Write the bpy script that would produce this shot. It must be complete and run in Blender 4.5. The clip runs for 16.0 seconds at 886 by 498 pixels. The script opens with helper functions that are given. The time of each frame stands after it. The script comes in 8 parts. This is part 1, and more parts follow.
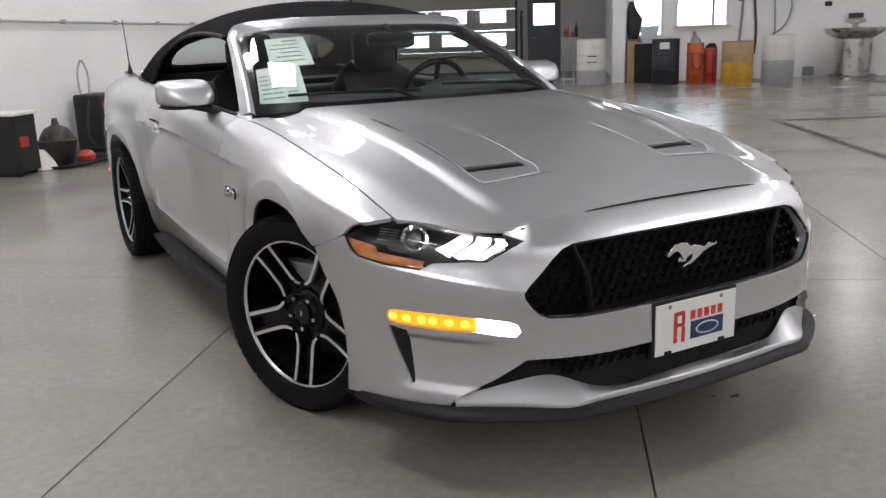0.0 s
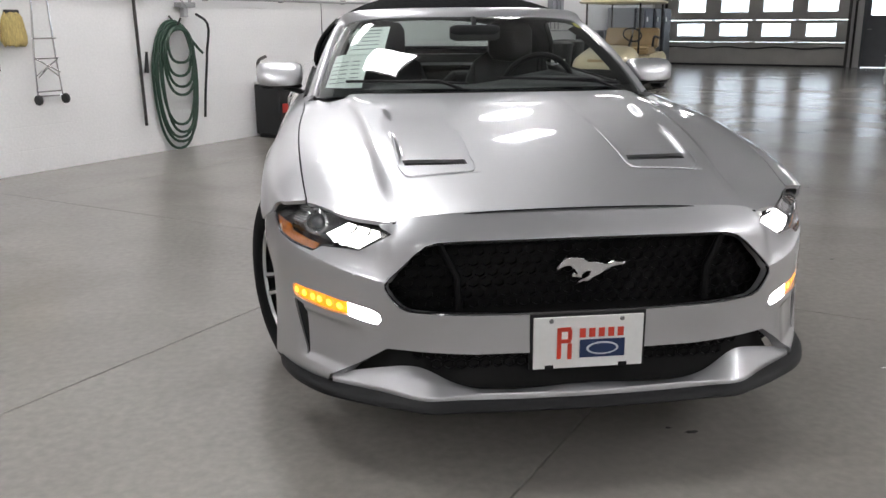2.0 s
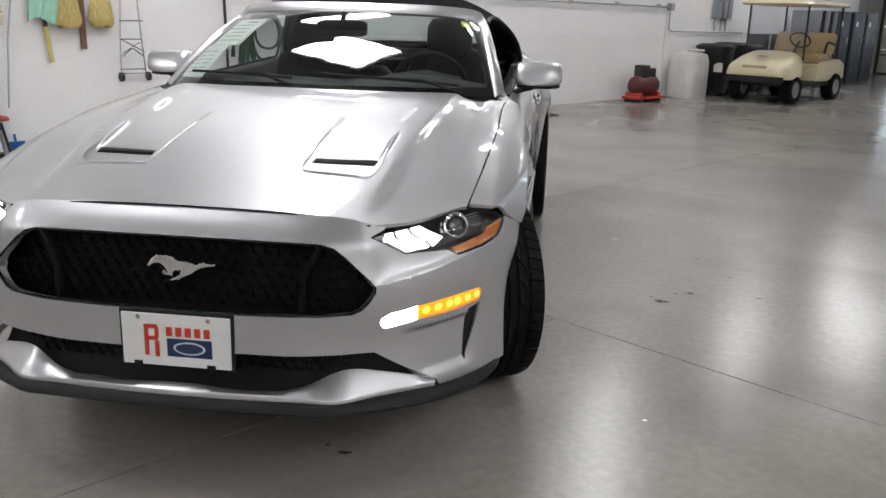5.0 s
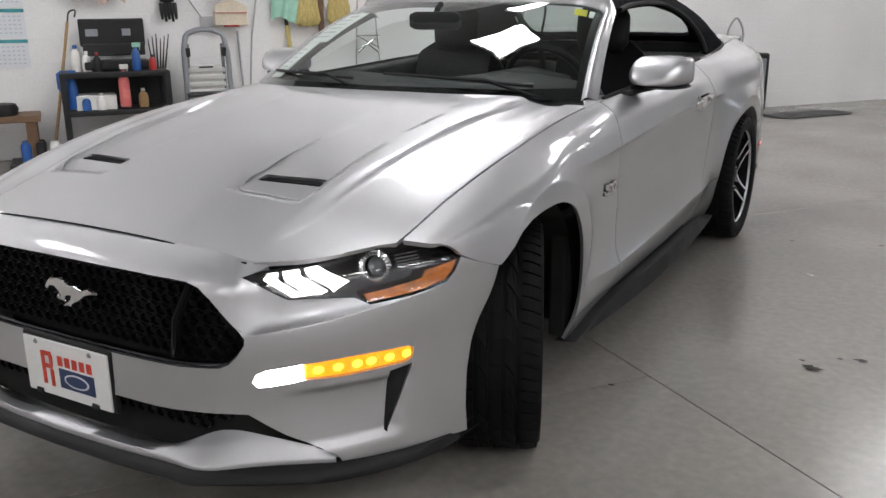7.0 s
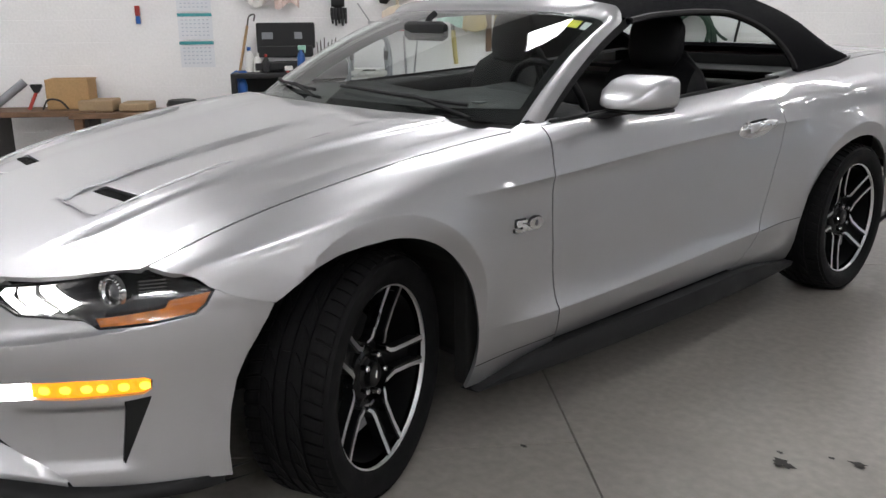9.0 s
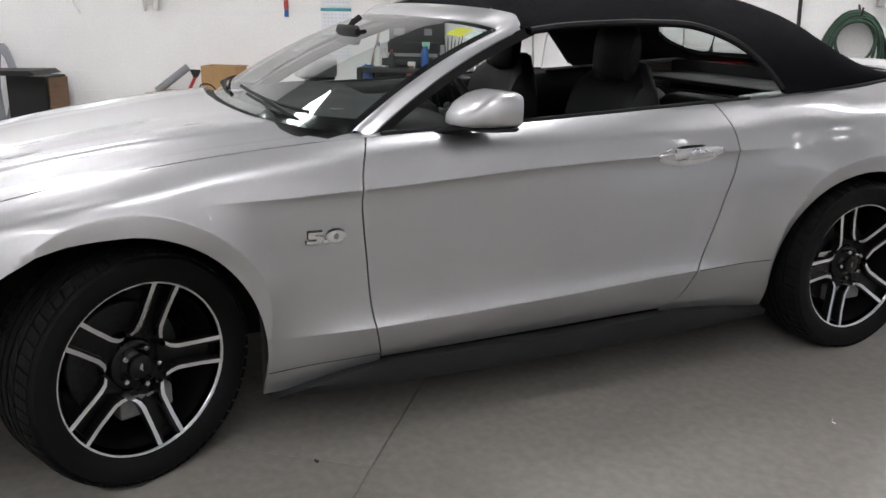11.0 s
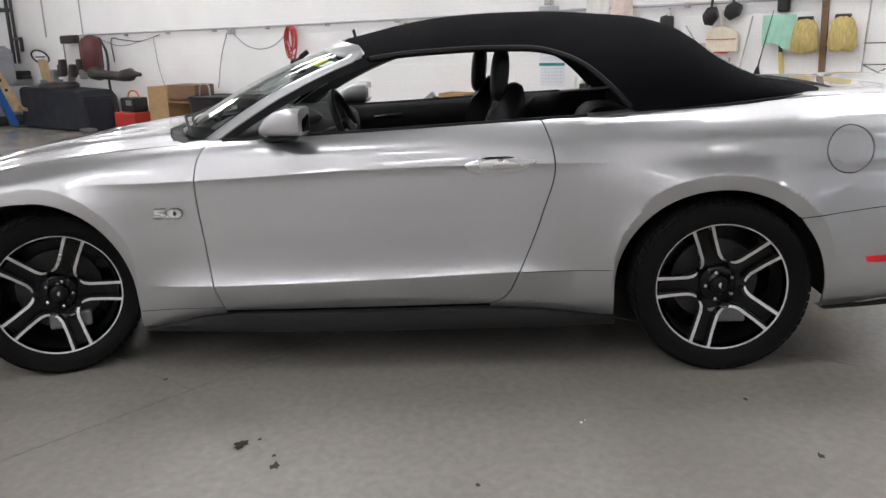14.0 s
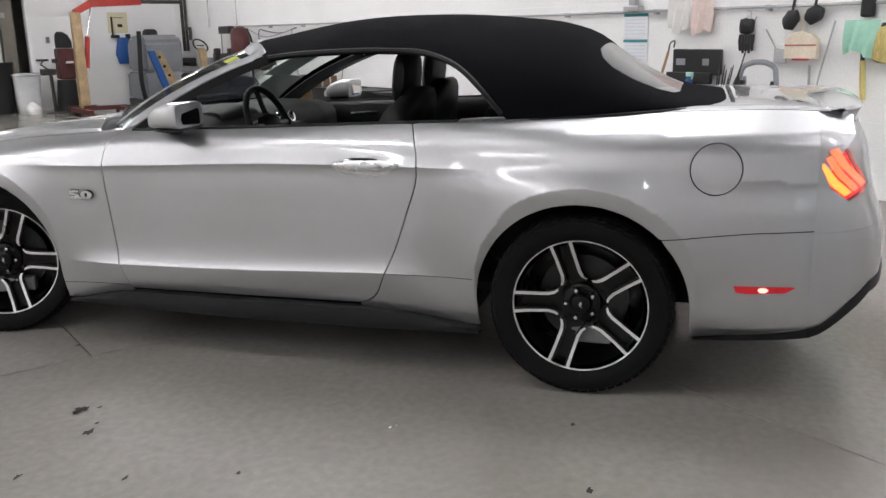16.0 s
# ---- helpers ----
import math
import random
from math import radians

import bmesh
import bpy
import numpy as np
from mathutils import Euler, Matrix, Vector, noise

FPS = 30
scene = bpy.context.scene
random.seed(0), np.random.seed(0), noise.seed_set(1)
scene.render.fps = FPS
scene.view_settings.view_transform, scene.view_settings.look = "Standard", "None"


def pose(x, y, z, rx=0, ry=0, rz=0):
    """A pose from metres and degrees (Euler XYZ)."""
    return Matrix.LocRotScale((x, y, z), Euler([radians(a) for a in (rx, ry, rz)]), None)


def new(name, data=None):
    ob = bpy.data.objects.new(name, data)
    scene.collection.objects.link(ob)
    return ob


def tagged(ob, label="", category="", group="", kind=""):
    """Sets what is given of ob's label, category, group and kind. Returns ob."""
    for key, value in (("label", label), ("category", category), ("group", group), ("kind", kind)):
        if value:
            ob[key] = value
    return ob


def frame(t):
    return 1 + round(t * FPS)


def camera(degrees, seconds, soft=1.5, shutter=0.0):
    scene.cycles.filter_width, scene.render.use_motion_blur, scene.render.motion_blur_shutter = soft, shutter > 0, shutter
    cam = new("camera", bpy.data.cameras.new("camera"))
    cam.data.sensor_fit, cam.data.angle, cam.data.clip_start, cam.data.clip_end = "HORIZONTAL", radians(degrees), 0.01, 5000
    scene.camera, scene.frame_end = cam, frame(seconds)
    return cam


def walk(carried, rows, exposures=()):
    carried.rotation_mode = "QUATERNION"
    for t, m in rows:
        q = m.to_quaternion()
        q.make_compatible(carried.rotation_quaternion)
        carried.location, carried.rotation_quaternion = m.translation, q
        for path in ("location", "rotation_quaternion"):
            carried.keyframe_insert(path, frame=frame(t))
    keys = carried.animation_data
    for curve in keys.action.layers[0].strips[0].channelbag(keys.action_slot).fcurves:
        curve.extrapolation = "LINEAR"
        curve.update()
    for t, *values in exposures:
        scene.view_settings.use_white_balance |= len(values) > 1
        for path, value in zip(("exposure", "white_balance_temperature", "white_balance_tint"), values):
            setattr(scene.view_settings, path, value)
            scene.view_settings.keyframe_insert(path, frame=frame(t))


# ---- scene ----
cam = camera(54.28, 16.0)
PATH = [
    (0.0, -1.777, -2.664, 1.243, 75.97, 1.95, -29.88),
    (0.5, -1.481, -2.797, 1.243, 75.97, 1.22, -21.59),
    (1.0, -1.204, -2.873, 1.241, 75.78, 0.82, -17.69),
    (1.5, -0.954, -2.95, 1.265, 75.68, 0.7, -13.23),
    (2.0, -0.686, -3.142, 1.27, 75.27, 0.3, -7.61),
    (2.5, -0.437, -3.247, 1.275, 75.08, 0.34, -3.57),
    (3.0, -0.183, -3.258, 1.292, 74.94, -0.65, -1.11),
    (3.5, 0.103, -3.315, 1.287, 74.96, -1.21, 0.64),
    (4.0, 0.422, -3.359, 1.303, 74.7, -1.02, 3.95),
    (4.5, 0.718, -3.234, 1.293, 74.71, -1.72, 6.9),
    (4.7, 0.842, -3.165, 1.295, 74.74, -1.76, 7.27),
    (6.8, 1.734, -2.346, 1.304, 73.93, 0.71, 25.59),
    (7.0, 1.812, -2.233, 1.297, 73.98, 0.49, 29.53),
    (7.5, 1.999, -2.0, 1.313, 73.73, 0.78, 35.19),
    (8.0, 2.173, -1.761, 1.318, 73.84, 0.14, 38.33),
    (8.2, 2.253, -1.682, 1.31, 73.89, 0.46, 39.97),
    (10.3, 3.058, -0.597, 1.349, 73.9, -0.16, 61.93),
    (10.5, 3.121, -0.484, 1.366, 73.78, 0.14, 63.5),
    (11.0, 3.23, -0.166, 1.35, 73.92, -0.56, 65.67),
    (11.5, 3.344, 0.189, 1.358, 74.05, -0.9, 66.35),
    (12.0, 3.612, 0.539, 1.362, 75.04, -0.24, 72.15),
    (12.5, 3.757, 0.876, 1.344, 75.73, 0.31, 77.41),
    (13.0, 3.891, 1.186, 1.355, 75.95, 0.68, 82.19),
    (13.5, 4.134, 1.496, 1.373, 75.85, 1.66, 87.91),
    (14.0, 4.203, 1.834, 1.339, 76.08, 2.1, 93.17),
    (14.5, 4.237, 2.175, 1.342, 76.38, 2.95, 99.61),
    (15.0, 4.327, 2.531, 1.363, 76.37, 3.11, 104.14),
    (15.5, 4.232, 2.825, 1.331, 76.7, 2.01, 106.46),
    (16.0, 4.013, 3.098, 1.336, 76.11, 0.92, 106.32),
]
EXPOSURES = [(0.0, 0.0), (2.0, -0.06), (4.0, -0.12), (7.0, -0.12), (8.2, -0.12), (11.0, 0.06), (13.5, 0.10), (16.0, 0.12)]
walk(cam, [(t, pose(*p)) for t, *p in PATH], EXPOSURES)

# ---- world and light ----
world = bpy.data.worlds.new("sky")
scene.world = world
world.use_nodes = True
wn = world.node_tree
sky = wn.nodes.new("ShaderNodeTexSky")
sky.sky_type = "NISHITA"
sky.sun_disc = False
sky.sun_elevation, sky.sun_rotation = radians(38), radians(60)
wn.links.new(sky.outputs[0], wn.nodes["Background"].inputs[0])
wn.nodes["Background"].inputs[1].default_value = 0.12
sun = new("sun", bpy.data.lights.new("sun", "SUN"))
sun.data.energy, sun.data.angle = 1.2, radians(12)
sun.matrix_world = pose(30, 30, 30, 52, 0, 120)
LAMP = 27.0   # radiance of a ceiling lamp's diffuser

# The building stands turned against the car: U runs along the long block wall, V away from it.
TH = radians(52.69)
UX, UY = math.cos(TH), math.sin(TH)
ROOM = pose(0, 0, 0, 0, 0, 52.69)      # local x = u, local y = -v
V_WALL = -5.51


def room(u, v, z=0.0):
    return Vector((u * UX + v * UY, u * UY - v * UX, z))
# ---- materials ----
def mat(name, color, rough=0.5, metal=0.0, vary=0.12, scale=6.0, bump=0.0, fine=60.0, coat=0.0, rough_vary=0.08, emit=0.0, spec=0.5, stretch=(1, 1, 1)):
    m = bpy.data.materials.new(name)
    m.use_nodes = True
    nt = m.node_tree
    b = nt.nodes["Principled BSDF"]
    b.inputs["Metallic"].default_value = metal
    b.inputs["Coat Weight"].default_value = coat
    b.inputs["Coat Roughness"].default_value = 0.045
    b.inputs["Specular IOR Level"].default_value = spec
    tc = nt.nodes.new("ShaderNodeTexCoord")
    mp = nt.nodes.new("ShaderNodeMapping")
    mp.inputs["Scale"].default_value = stretch
    nt.links.new(tc.outputs["Object"], mp.inputs["Vector"])
    big, small = nt.nodes.new("ShaderNodeTexNoise"), nt.nodes.new("ShaderNodeTexNoise")
    big.inputs["Scale"].default_value, small.inputs["Scale"].default_value = scale, fine
    big.inputs["Detail"].default_value, small.inputs["Detail"].default_value = 5.0, 3.0
    for n in (big, small):
        nt.links.new(mp.outputs[0], n.inputs["Vector"])
    add = nt.nodes.new("ShaderNodeMath")
    add.operation = "ADD"
    nt.links.new(big.outputs["Fac"], add.inputs[0])
    nt.links.new(small.outputs["Fac"], add.inputs[1])
    ramp = nt.nodes.new("ShaderNodeMapRange")
    ramp.inputs["From Min"].default_value, ramp.inputs["From Max"].default_value = 0.7, 1.3
    ramp.inputs["To Min"].default_value, ramp.inputs["To Max"].default_value = 1 - vary, 1 + vary
    nt.links.new(add.outputs[0], ramp.inputs["Value"])
    mul = nt.nodes.new("ShaderNodeMix")
    mul.data_type, mul.blend_type = "RGBA", "MULTIPLY"
    mul.inputs[0].default_value = 1.0
    mul.inputs[6].default_value = (*color, 1)
    nt.links.new(ramp.outputs[0], mul.inputs[7])
    nt.links.new(mul.outputs[2], b.inputs["Base Color"])
    rr = nt.nodes.new("ShaderNodeMapRange")
    rr.inputs["From Min"].default_value, rr.inputs["From Max"].default_value = 0.3, 0.7
    rr.inputs["To Min"].default_value = max(0.02, rough - rough_vary)
    rr.inputs["To Max"].default_value = min(1, rough + rough_vary)
    nt.links.new(big.outputs["Fac"], rr.inputs["Value"])
    nt.links.new(rr.outputs[0], b.inputs["Roughness"])
    if bump:
        bp = nt.nodes.new("ShaderNodeBump")
        bp.inputs["Strength"].default_value, bp.inputs["Distance"].default_value = bump, 0.004
        nt.links.new(small.outputs["Fac"], bp.inputs["Height"])
        nt.links.new(bp.outputs[0], b.inputs["Normal"])
    if emit:
        b.inputs["Emission Color"].default_value = (*color, 1)
        b.inputs["Emission Strength"].default_value = emit
    return m


def glass(name, tint=(1, 1, 1), rough=0.0, mix=0.0):
    """A thin pane: clear with a mirror-like sheen."""
    m = bpy.data.materials.new(name)
    m.use_nodes = True
    nt = m.node_tree
    nt.nodes.remove(nt.nodes["Principled BSDF"])
    out = nt.nodes["Material Output"]
    clear, shine, blend = nt.nodes.new("ShaderNodeBsdfTransparent"), nt.nodes.new("ShaderNodeBsdfGlossy"), nt.nodes.new("ShaderNodeMixShader")
    clear.inputs[0].default_value = (*tint, 1)
    shine.inputs["Roughness"].default_value = rough
    lw, pw, sc = nt.nodes.new("ShaderNodeLayerWeight"), nt.nodes.new("ShaderNodeMath"), nt.nodes.new("ShaderNodeMath")
    lw.inputs[0].default_value = 0.5
    pw.operation, sc.operation = "POWER", "MULTIPLY_ADD"
    pw.inputs[1].default_value, sc.inputs[1].default_value, sc.inputs[2].default_value = 3.7, 0.94, 0.06
    nt.links.new(lw.outputs["Facing"], pw.inputs[0])
    nt.links.new(pw.outputs[0], sc.inputs[0])
    nt.links.new(sc.outputs[0], blend.inputs[0])
    nt.links.new(clear.outputs[0], blend.inputs[1])
    nt.links.new(shine.outputs[0], blend.inputs[2])
    nt.links.new(blend.outputs[0], out.inputs[0])
    return m


PAINT = mat("silver_paint", (0.50, 0.50, 0.515), 0.43, 0.92, vary=0.03, scale=900, fine=2500, coat=1.0, rough_vary=0.05)
GLOSS_BLACK = mat("gloss_black", (0.008, 0.008, 0.009), 0.16, coat=0.5, vary=0.2)
TRIM = mat("black_plastic", (0.012, 0.012, 0.013), 0.55, spec=0.25, bump=0.15, fine=700)
UNDER = mat("underbody_black", (0.006, 0.006, 0.006), 0.9)
RUBBER = mat("tyre_rubber", (0.0065, 0.0065, 0.007), 0.66, spec=0.11, bump=0.2, fine=300, vary=0.25, scale=14)
FABRIC = mat("top_fabric", (0.0045, 0.0045, 0.006), 0.92, spec=0.08, bump=0.7, fine=900, vary=0.3, scale=5)
LEATHER = mat("black_leather", (0.006, 0.006, 0.007), 0.5, spec=0.22, bump=0.3, fine=220)
DASH = mat("dash_plastic", (0.022, 0.023, 0.024), 0.65, bump=0.3, fine=500)
CHROME = mat("chrome", (0.75, 0.75, 0.76), 0.10, 1.0, vary=0.05, rough_vary=0.03)
MACHINED = mat("machined_aluminium", (0.80, 0.80, 0.81), 0.33, 1.0, vary=0.06, fine=400)
STEEL = mat("dull_steel", (0.32, 0.32, 0.33), 0.42, 1.0, vary=0.2, fine=120)
GLASS = glass("car_glass", (0.80, 0.86, 0.84))
LENS = glass("clear_lens", (0.96, 0.96, 0.97))
DRL = mat("white_lamp", (1.0, 0.98, 0.95), 0.3, emit=9.0, vary=0.0)
FOG_ON = mat("white_bumper_lamp", (1.0, 0.98, 0.95), 0.3, emit=40.0, vary=0.0)
AMBER_ON = mat("amber_lamp", (1.0, 0.36, 0.012), 0.25, emit=1.25, vary=0.25, scale=30, fine=90)
AMBER = mat("amber_reflector", (0.55, 0.16, 0.015), 0.15, vary=0.3, scale=30, coat=0.6)
CORAL_ON = mat("coral_lamp", (1.0, 0.15, 0.06), 0.25, emit=1.7, vary=0.1)
RED_LENS = mat("red_lens", (0.45, 0.012, 0.02), 0.15, emit=0.35, vary=0.2, coat=0.5)
RED_HOT = mat("red_hot", (1.0, 0.30, 0.25), 0.25, emit=2.2, vary=0.0)
RED_ON = mat("red_lamp", (1.0, 0.03, 0.035), 0.25, emit=0.7, vary=0.2, scale=40)
ORANGE_ON = mat("orange_lamp", (1.0, 0.26, 0.04), 0.25, emit=2.0, vary=0.1)
MIRROR = mat("mirror_glass", (0.9, 0.9, 0.9), 0.02, 1.0, vary=0.0, rough_vary=0.0)
WHITE_PLATE = mat("white_plate", (0.78, 0.78, 0.77), 0.35, vary=0.03)
RED_INK = mat("red_ink", (0.62, 0.05, 0.025), 0.4, vary=0.05)
BLUE_INK = mat("blue_ink", (0.012, 0.03, 0.10), 0.4, vary=0.05)
PAPER = mat("paper", (0.72, 0.78, 0.74), 0.8, vary=0.04)
GREY_INK = mat("grey_print", (0.28, 0.32, 0.31), 0.8)
YELLOW_STICKER = mat("yellow_sticker", (0.72, 0.68, 0.02), 0.5)
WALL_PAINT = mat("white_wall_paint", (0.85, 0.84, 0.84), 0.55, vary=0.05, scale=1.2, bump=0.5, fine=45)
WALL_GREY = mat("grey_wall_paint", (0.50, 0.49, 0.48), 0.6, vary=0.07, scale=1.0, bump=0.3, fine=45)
CEIL_PAINT = mat("ceiling_paint", (0.20, 0.20, 0.20), 0.8, vary=0.10, scale=0.8)
BIG_LAMP_MAT = mat("large_lamp_diffuser", (1.0, 0.998, 1.01), 0.5, emit=LAMP * 0.85, vary=0.0)
LAMP_MAT = mat("lamp_diffuser", (1.0, 0.998, 1.01), 0.5, emit=LAMP, vary=0.0)


def concrete():
    m = mat("polished_concrete", (0.270, 0.253, 0.231), 0.225, vary=0.13, scale=0.8, bump=0.05, fine=28, rough_vary=0.03, spec=0.45)
    nt = m.node_tree
    for n in nt.nodes:
        if n.type == "TEX_NOISE":
            n.inputs["Detail"].default_value = 6.0
    b = nt.nodes["Principled BSDF"]
    src = b.inputs["Base Color"].links[0].from_socket
    tc = [n for n in nt.nodes if n.type == "TEX_COORD"][0]
    n1 = nt.nodes.new("ShaderNodeTexNoise")
    n1.inputs["Scale"].default_value, n1.inputs["Detail"].default_value, n1.inputs["Distortion"].default_value = 0.9, 7.0, 0.8
    nt.links.new(tc.outputs["Object"], n1.inputs["Vector"])
    r1 = nt.nodes.new("ShaderNodeMapRange")
    r1.interpolation_type = "SMOOTHSTEP"
    r1.inputs["From Min"].default_value, r1.inputs["From Max"].default_value = 0.42, 0.86
    r1.inputs["To Min"].default_value, r1.inputs["To Max"].default_value = 0.0, 0.75
    nt.links.new(n1.outputs["Fac"], r1.inputs["Value"])
    mx = nt.nodes.new("ShaderNodeMix")
    mx.data_type = "RGBA"
    mx.inputs[7].default_value = (0.185, 0.17, 0.152, 1)
    nt.links.new(r1.outputs[0], mx.inputs[0])
    nt.links.new(src, mx.inputs[6])
    oi = nt.nodes.new("ShaderNodeObjectInfo")
    rr = nt.nodes.new("ShaderNodeMapRange")
    rr.inputs["To Min"].default_value, rr.inputs["To Max"].default_value = 0.96, 1.04
    nt.links.new(oi.outputs["Random"], rr.inputs["Value"])
    mul = nt.nodes.new("ShaderNodeMix")
    mul.data_type, mul.blend_type = "RGBA", "MULTIPLY"
    mul.inputs[0].default_value = 1.0
    nt.links.new(mx.outputs[2], mul.inputs[6])
    nt.links.new(rr.outputs[0], mul.inputs[7])
    nt.links.new(mul.outputs[2], b.inputs["Base Color"])
    return m


CONCRETE = concrete()
# ---- mesh helpers ----
def part(name, bm, material, parent=None, label="", smooth=False, sharp=40):
    """Links a bmesh as one mesh object."""
    me = bpy.data.meshes.new(name)
    bm.to_mesh(me)
    bm.free()
    me.materials.append(material)
    if smooth:
        me.shade_smooth()
        me.set_sharp_from_angle(angle=radians(sharp))
    ob = new(name, me)
    if parent is not None:
        ob.parent = parent
        ob.matrix_parent_inverse = parent.matrix_world.inverted()
    if label:
        ob["label"] = label
    return ob


def thing(name, label, category, at=(0, 0, 0), group="", kind=""):
    ob = new(name)
    ob.empty_display_size = 0.1
    ob.matrix_world = Matrix.Translation(at)
    return tagged(ob, label, category, group, kind)


def bm_box(bm, cx, cy, cz, sx, sy, sz, m=None, bevel=0.0):
    got = bmesh.ops.create_cube(bm, size=1.0)["verts"]
    bmesh.ops.transform(bm, matrix=Matrix.Translation((cx, cy, cz)) @ Matrix.Diagonal((sx, sy, sz, 1)), verts=got)
    if bevel:
        es = list({e for v in got for e in v.link_edges})
        r = bmesh.ops.bevel(bm, geom=es, offset=bevel, segments=2, affect="EDGES", profile=0.5)
        got = list({v for f in r["faces"] for v in f.verts} | {v for v in got if v.is_valid})
    if m is not None:
        bmesh.ops.transform(bm, matrix=m, verts=got)
    return got


def boxes(*rows, m=None, bevel=0.004):
    bm = bmesh.new()
    for r in rows:
        bm_box(bm, *r, m=m, bevel=bevel)
    return bm




def lathe(profile, seg=32, m=None, bm=None):
    """Turns (radius, height) pairs about local z."""
    bm = bm or bmesh.new()
    rings = []
    for r, h in profile:
        rings.append([bm.verts.new((max(r, 1e-4) * math.cos(2 * math.pi * i / seg), max(r, 1e-4) * math.sin(2 * math.pi * i / seg), h)) for i in range(seg)])
    for a, b in zip(rings, rings[1:]):
        for i in range(seg):
            bm.faces.new((a[i], a[(i + 1) % seg], b[(i + 1) % seg], b[i]))
    if m is not None:
        bmesh.ops.transform(bm, matrix=m, verts=[v for r in rings for v in r])
    return bm


def smooth_line(pts, n):
    """n points along a soft curve through pts."""
    p = np.array(pts, float)
    d = np.r_[0, np.cumsum(np.linalg.norm(np.diff(p, axis=0), axis=1))]
    t = np.linspace(0, d[-1], n)
    return np.stack([hermite(d, p[:, k])(t) for k in range(p.shape[1])], 1)


def hermite(xs, ys):
    """A smooth curve through the knots."""
    xs, ys = np.array(xs, float), np.array(ys, float)
    s = np.diff(ys) / np.diff(xs)
    h = np.diff(xs)
    m = np.empty(len(xs))
    m[0], m[-1] = s[0], s[-1]
    if len(xs) > 2:
        m[1:-1] = (s[:-1] * h[1:] + s[1:] * h[:-1]) / (h[1:] + h[:-1])

    def f(x):
        x = np.asarray(x, float)
        i = np.clip(np.searchsorted(xs, x) - 1, 0, len(xs) - 2)
        u = (x - xs[i]) / h[i]
        v = np.clip(u, 0, 1)
        r = (2 * v**3 - 3 * v**2 + 1) * ys[i] + (v**3 - 2 * v**2 + v) * h[i] * m[i] + (-2 * v**3 + 3 * v**2) * ys[i + 1] + (v**3 - v**2) * h[i] * m[i + 1]
        return r + np.where(u < 0, (x - xs[0]) * m[0], 0) + np.where(u > 1, (x - xs[-1]) * m[-1], 0)
    return f


def tube(pts, radius, seg=8, bm=None, closed=False, caps=True):
    bm = bm or bmesh.new()
    p = [Vector(q) for q in pts]
    n = len(p)
    rad = radius if hasattr(radius, "__len__") else [radius] * n
    rings, up = [], None
    for i in range(n):
        a, b = (p[i - 1], p[(i + 1) % n]) if closed else (p[max(i - 1, 0)], p[min(i + 1, n - 1)])
        d = (b - a).normalized()
        if up is None:
            up = d.orthogonal().normalized()
        up = (up - d * up.dot(d)).normalized()
        side = d.cross(up)
        rings.append([bm.verts.new(p[i] + rad[i] * (up * math.cos(2 * math.pi * k / seg) + side * math.sin(2 * math.pi * k / seg))) for k in range(seg)])
    for i in range(n if closed else n - 1):
        a, b = rings[i], rings[(i + 1) % n]
        for k in range(seg):
            bm.faces.new((a[k], a[(k + 1) % seg], b[(k + 1) % seg], b[k]))
    if caps and not closed:
        bm.faces.new(rings[0][::-1])
        bm.faces.new(rings[-1])
    return bm


def loft(rows, closed=False, bm=None, flip=False):
    """Quads between rows of points."""
    bm = bm or bmesh.new()
    vs = [[bm.verts.new(q) for q in r] for r in rows]
    for a, b in zip(vs, vs[1:]):
        n = len(a)
        for i in range(n if closed else n - 1):
            q = (a[i], a[(i + 1) % n], b[(i + 1) % n], b[i])
            bm.faces.new(q[::-1] if flip else q)
    return bm


def prism(poly, m, depth, bevel=0.0, bm=None):
    """A flat outline in the local xy plane, given depth along local z."""
    bm = bm or bmesh.new()
    lo = [bm.verts.new(m @ Vector((x, y, 0))) for x, y in poly]
    hi = [bm.verts.new(m @ Vector((x, y, depth))) for x, y in poly]
    n = len(poly)
    top = bm.faces.new(hi)
    bm.faces.new(lo[::-1])
    for i in range(n):
        bm.faces.new((lo[i], lo[(i + 1) % n], hi[(i + 1) % n], hi[i]))
    if bevel:
        bmesh.ops.bevel(bm, geom=list(top.edges), offset=bevel, segments=2, affect="EDGES", profile=0.5)
    return bm


def inside(poly, pts):
    x, y = pts[:, 0], pts[:, 1]
    r = np.zeros(len(pts), bool)
    n = len(poly)
    for i in range(n):
        (x1, y1), (x2, y2) = poly[i], poly[(i + 1) % n]
        if y1 == y2:
            continue
        r ^= ((y1 > y) != (y2 > y)) & (x < (x2 - x1) * (y - y1) / (y2 - y1) + x1)
    return r


def resample(poly, step):
    out = []
    n = len(poly)
    for i in range(n):
        a, b = np.array(poly[i], float), np.array(poly[(i + 1) % n], float)
        k = max(1, int(np.linalg.norm(b - a) / step + 0.5))
        out += [a + (b - a) * j / k for j in range(k)]
    return np.array(out)


def shrink(poly, gap):
    """Moves an outline inwards by gap."""
    p = np.array(poly, float)
    a = 0.5 * np.sum(p[:, 0] * np.roll(p[:, 1], -1) - np.roll(p[:, 0], -1) * p[:, 1])
    d = np.roll(p, -1, 0) - np.roll(p, 1, 0)
    nrm = np.stack([-d[:, 1], d[:, 0]], 1) / np.maximum(np.linalg.norm(d, axis=1), 1e-9)[:, None]
    return p + nrm * gap * (1 if a > 0 else -1)


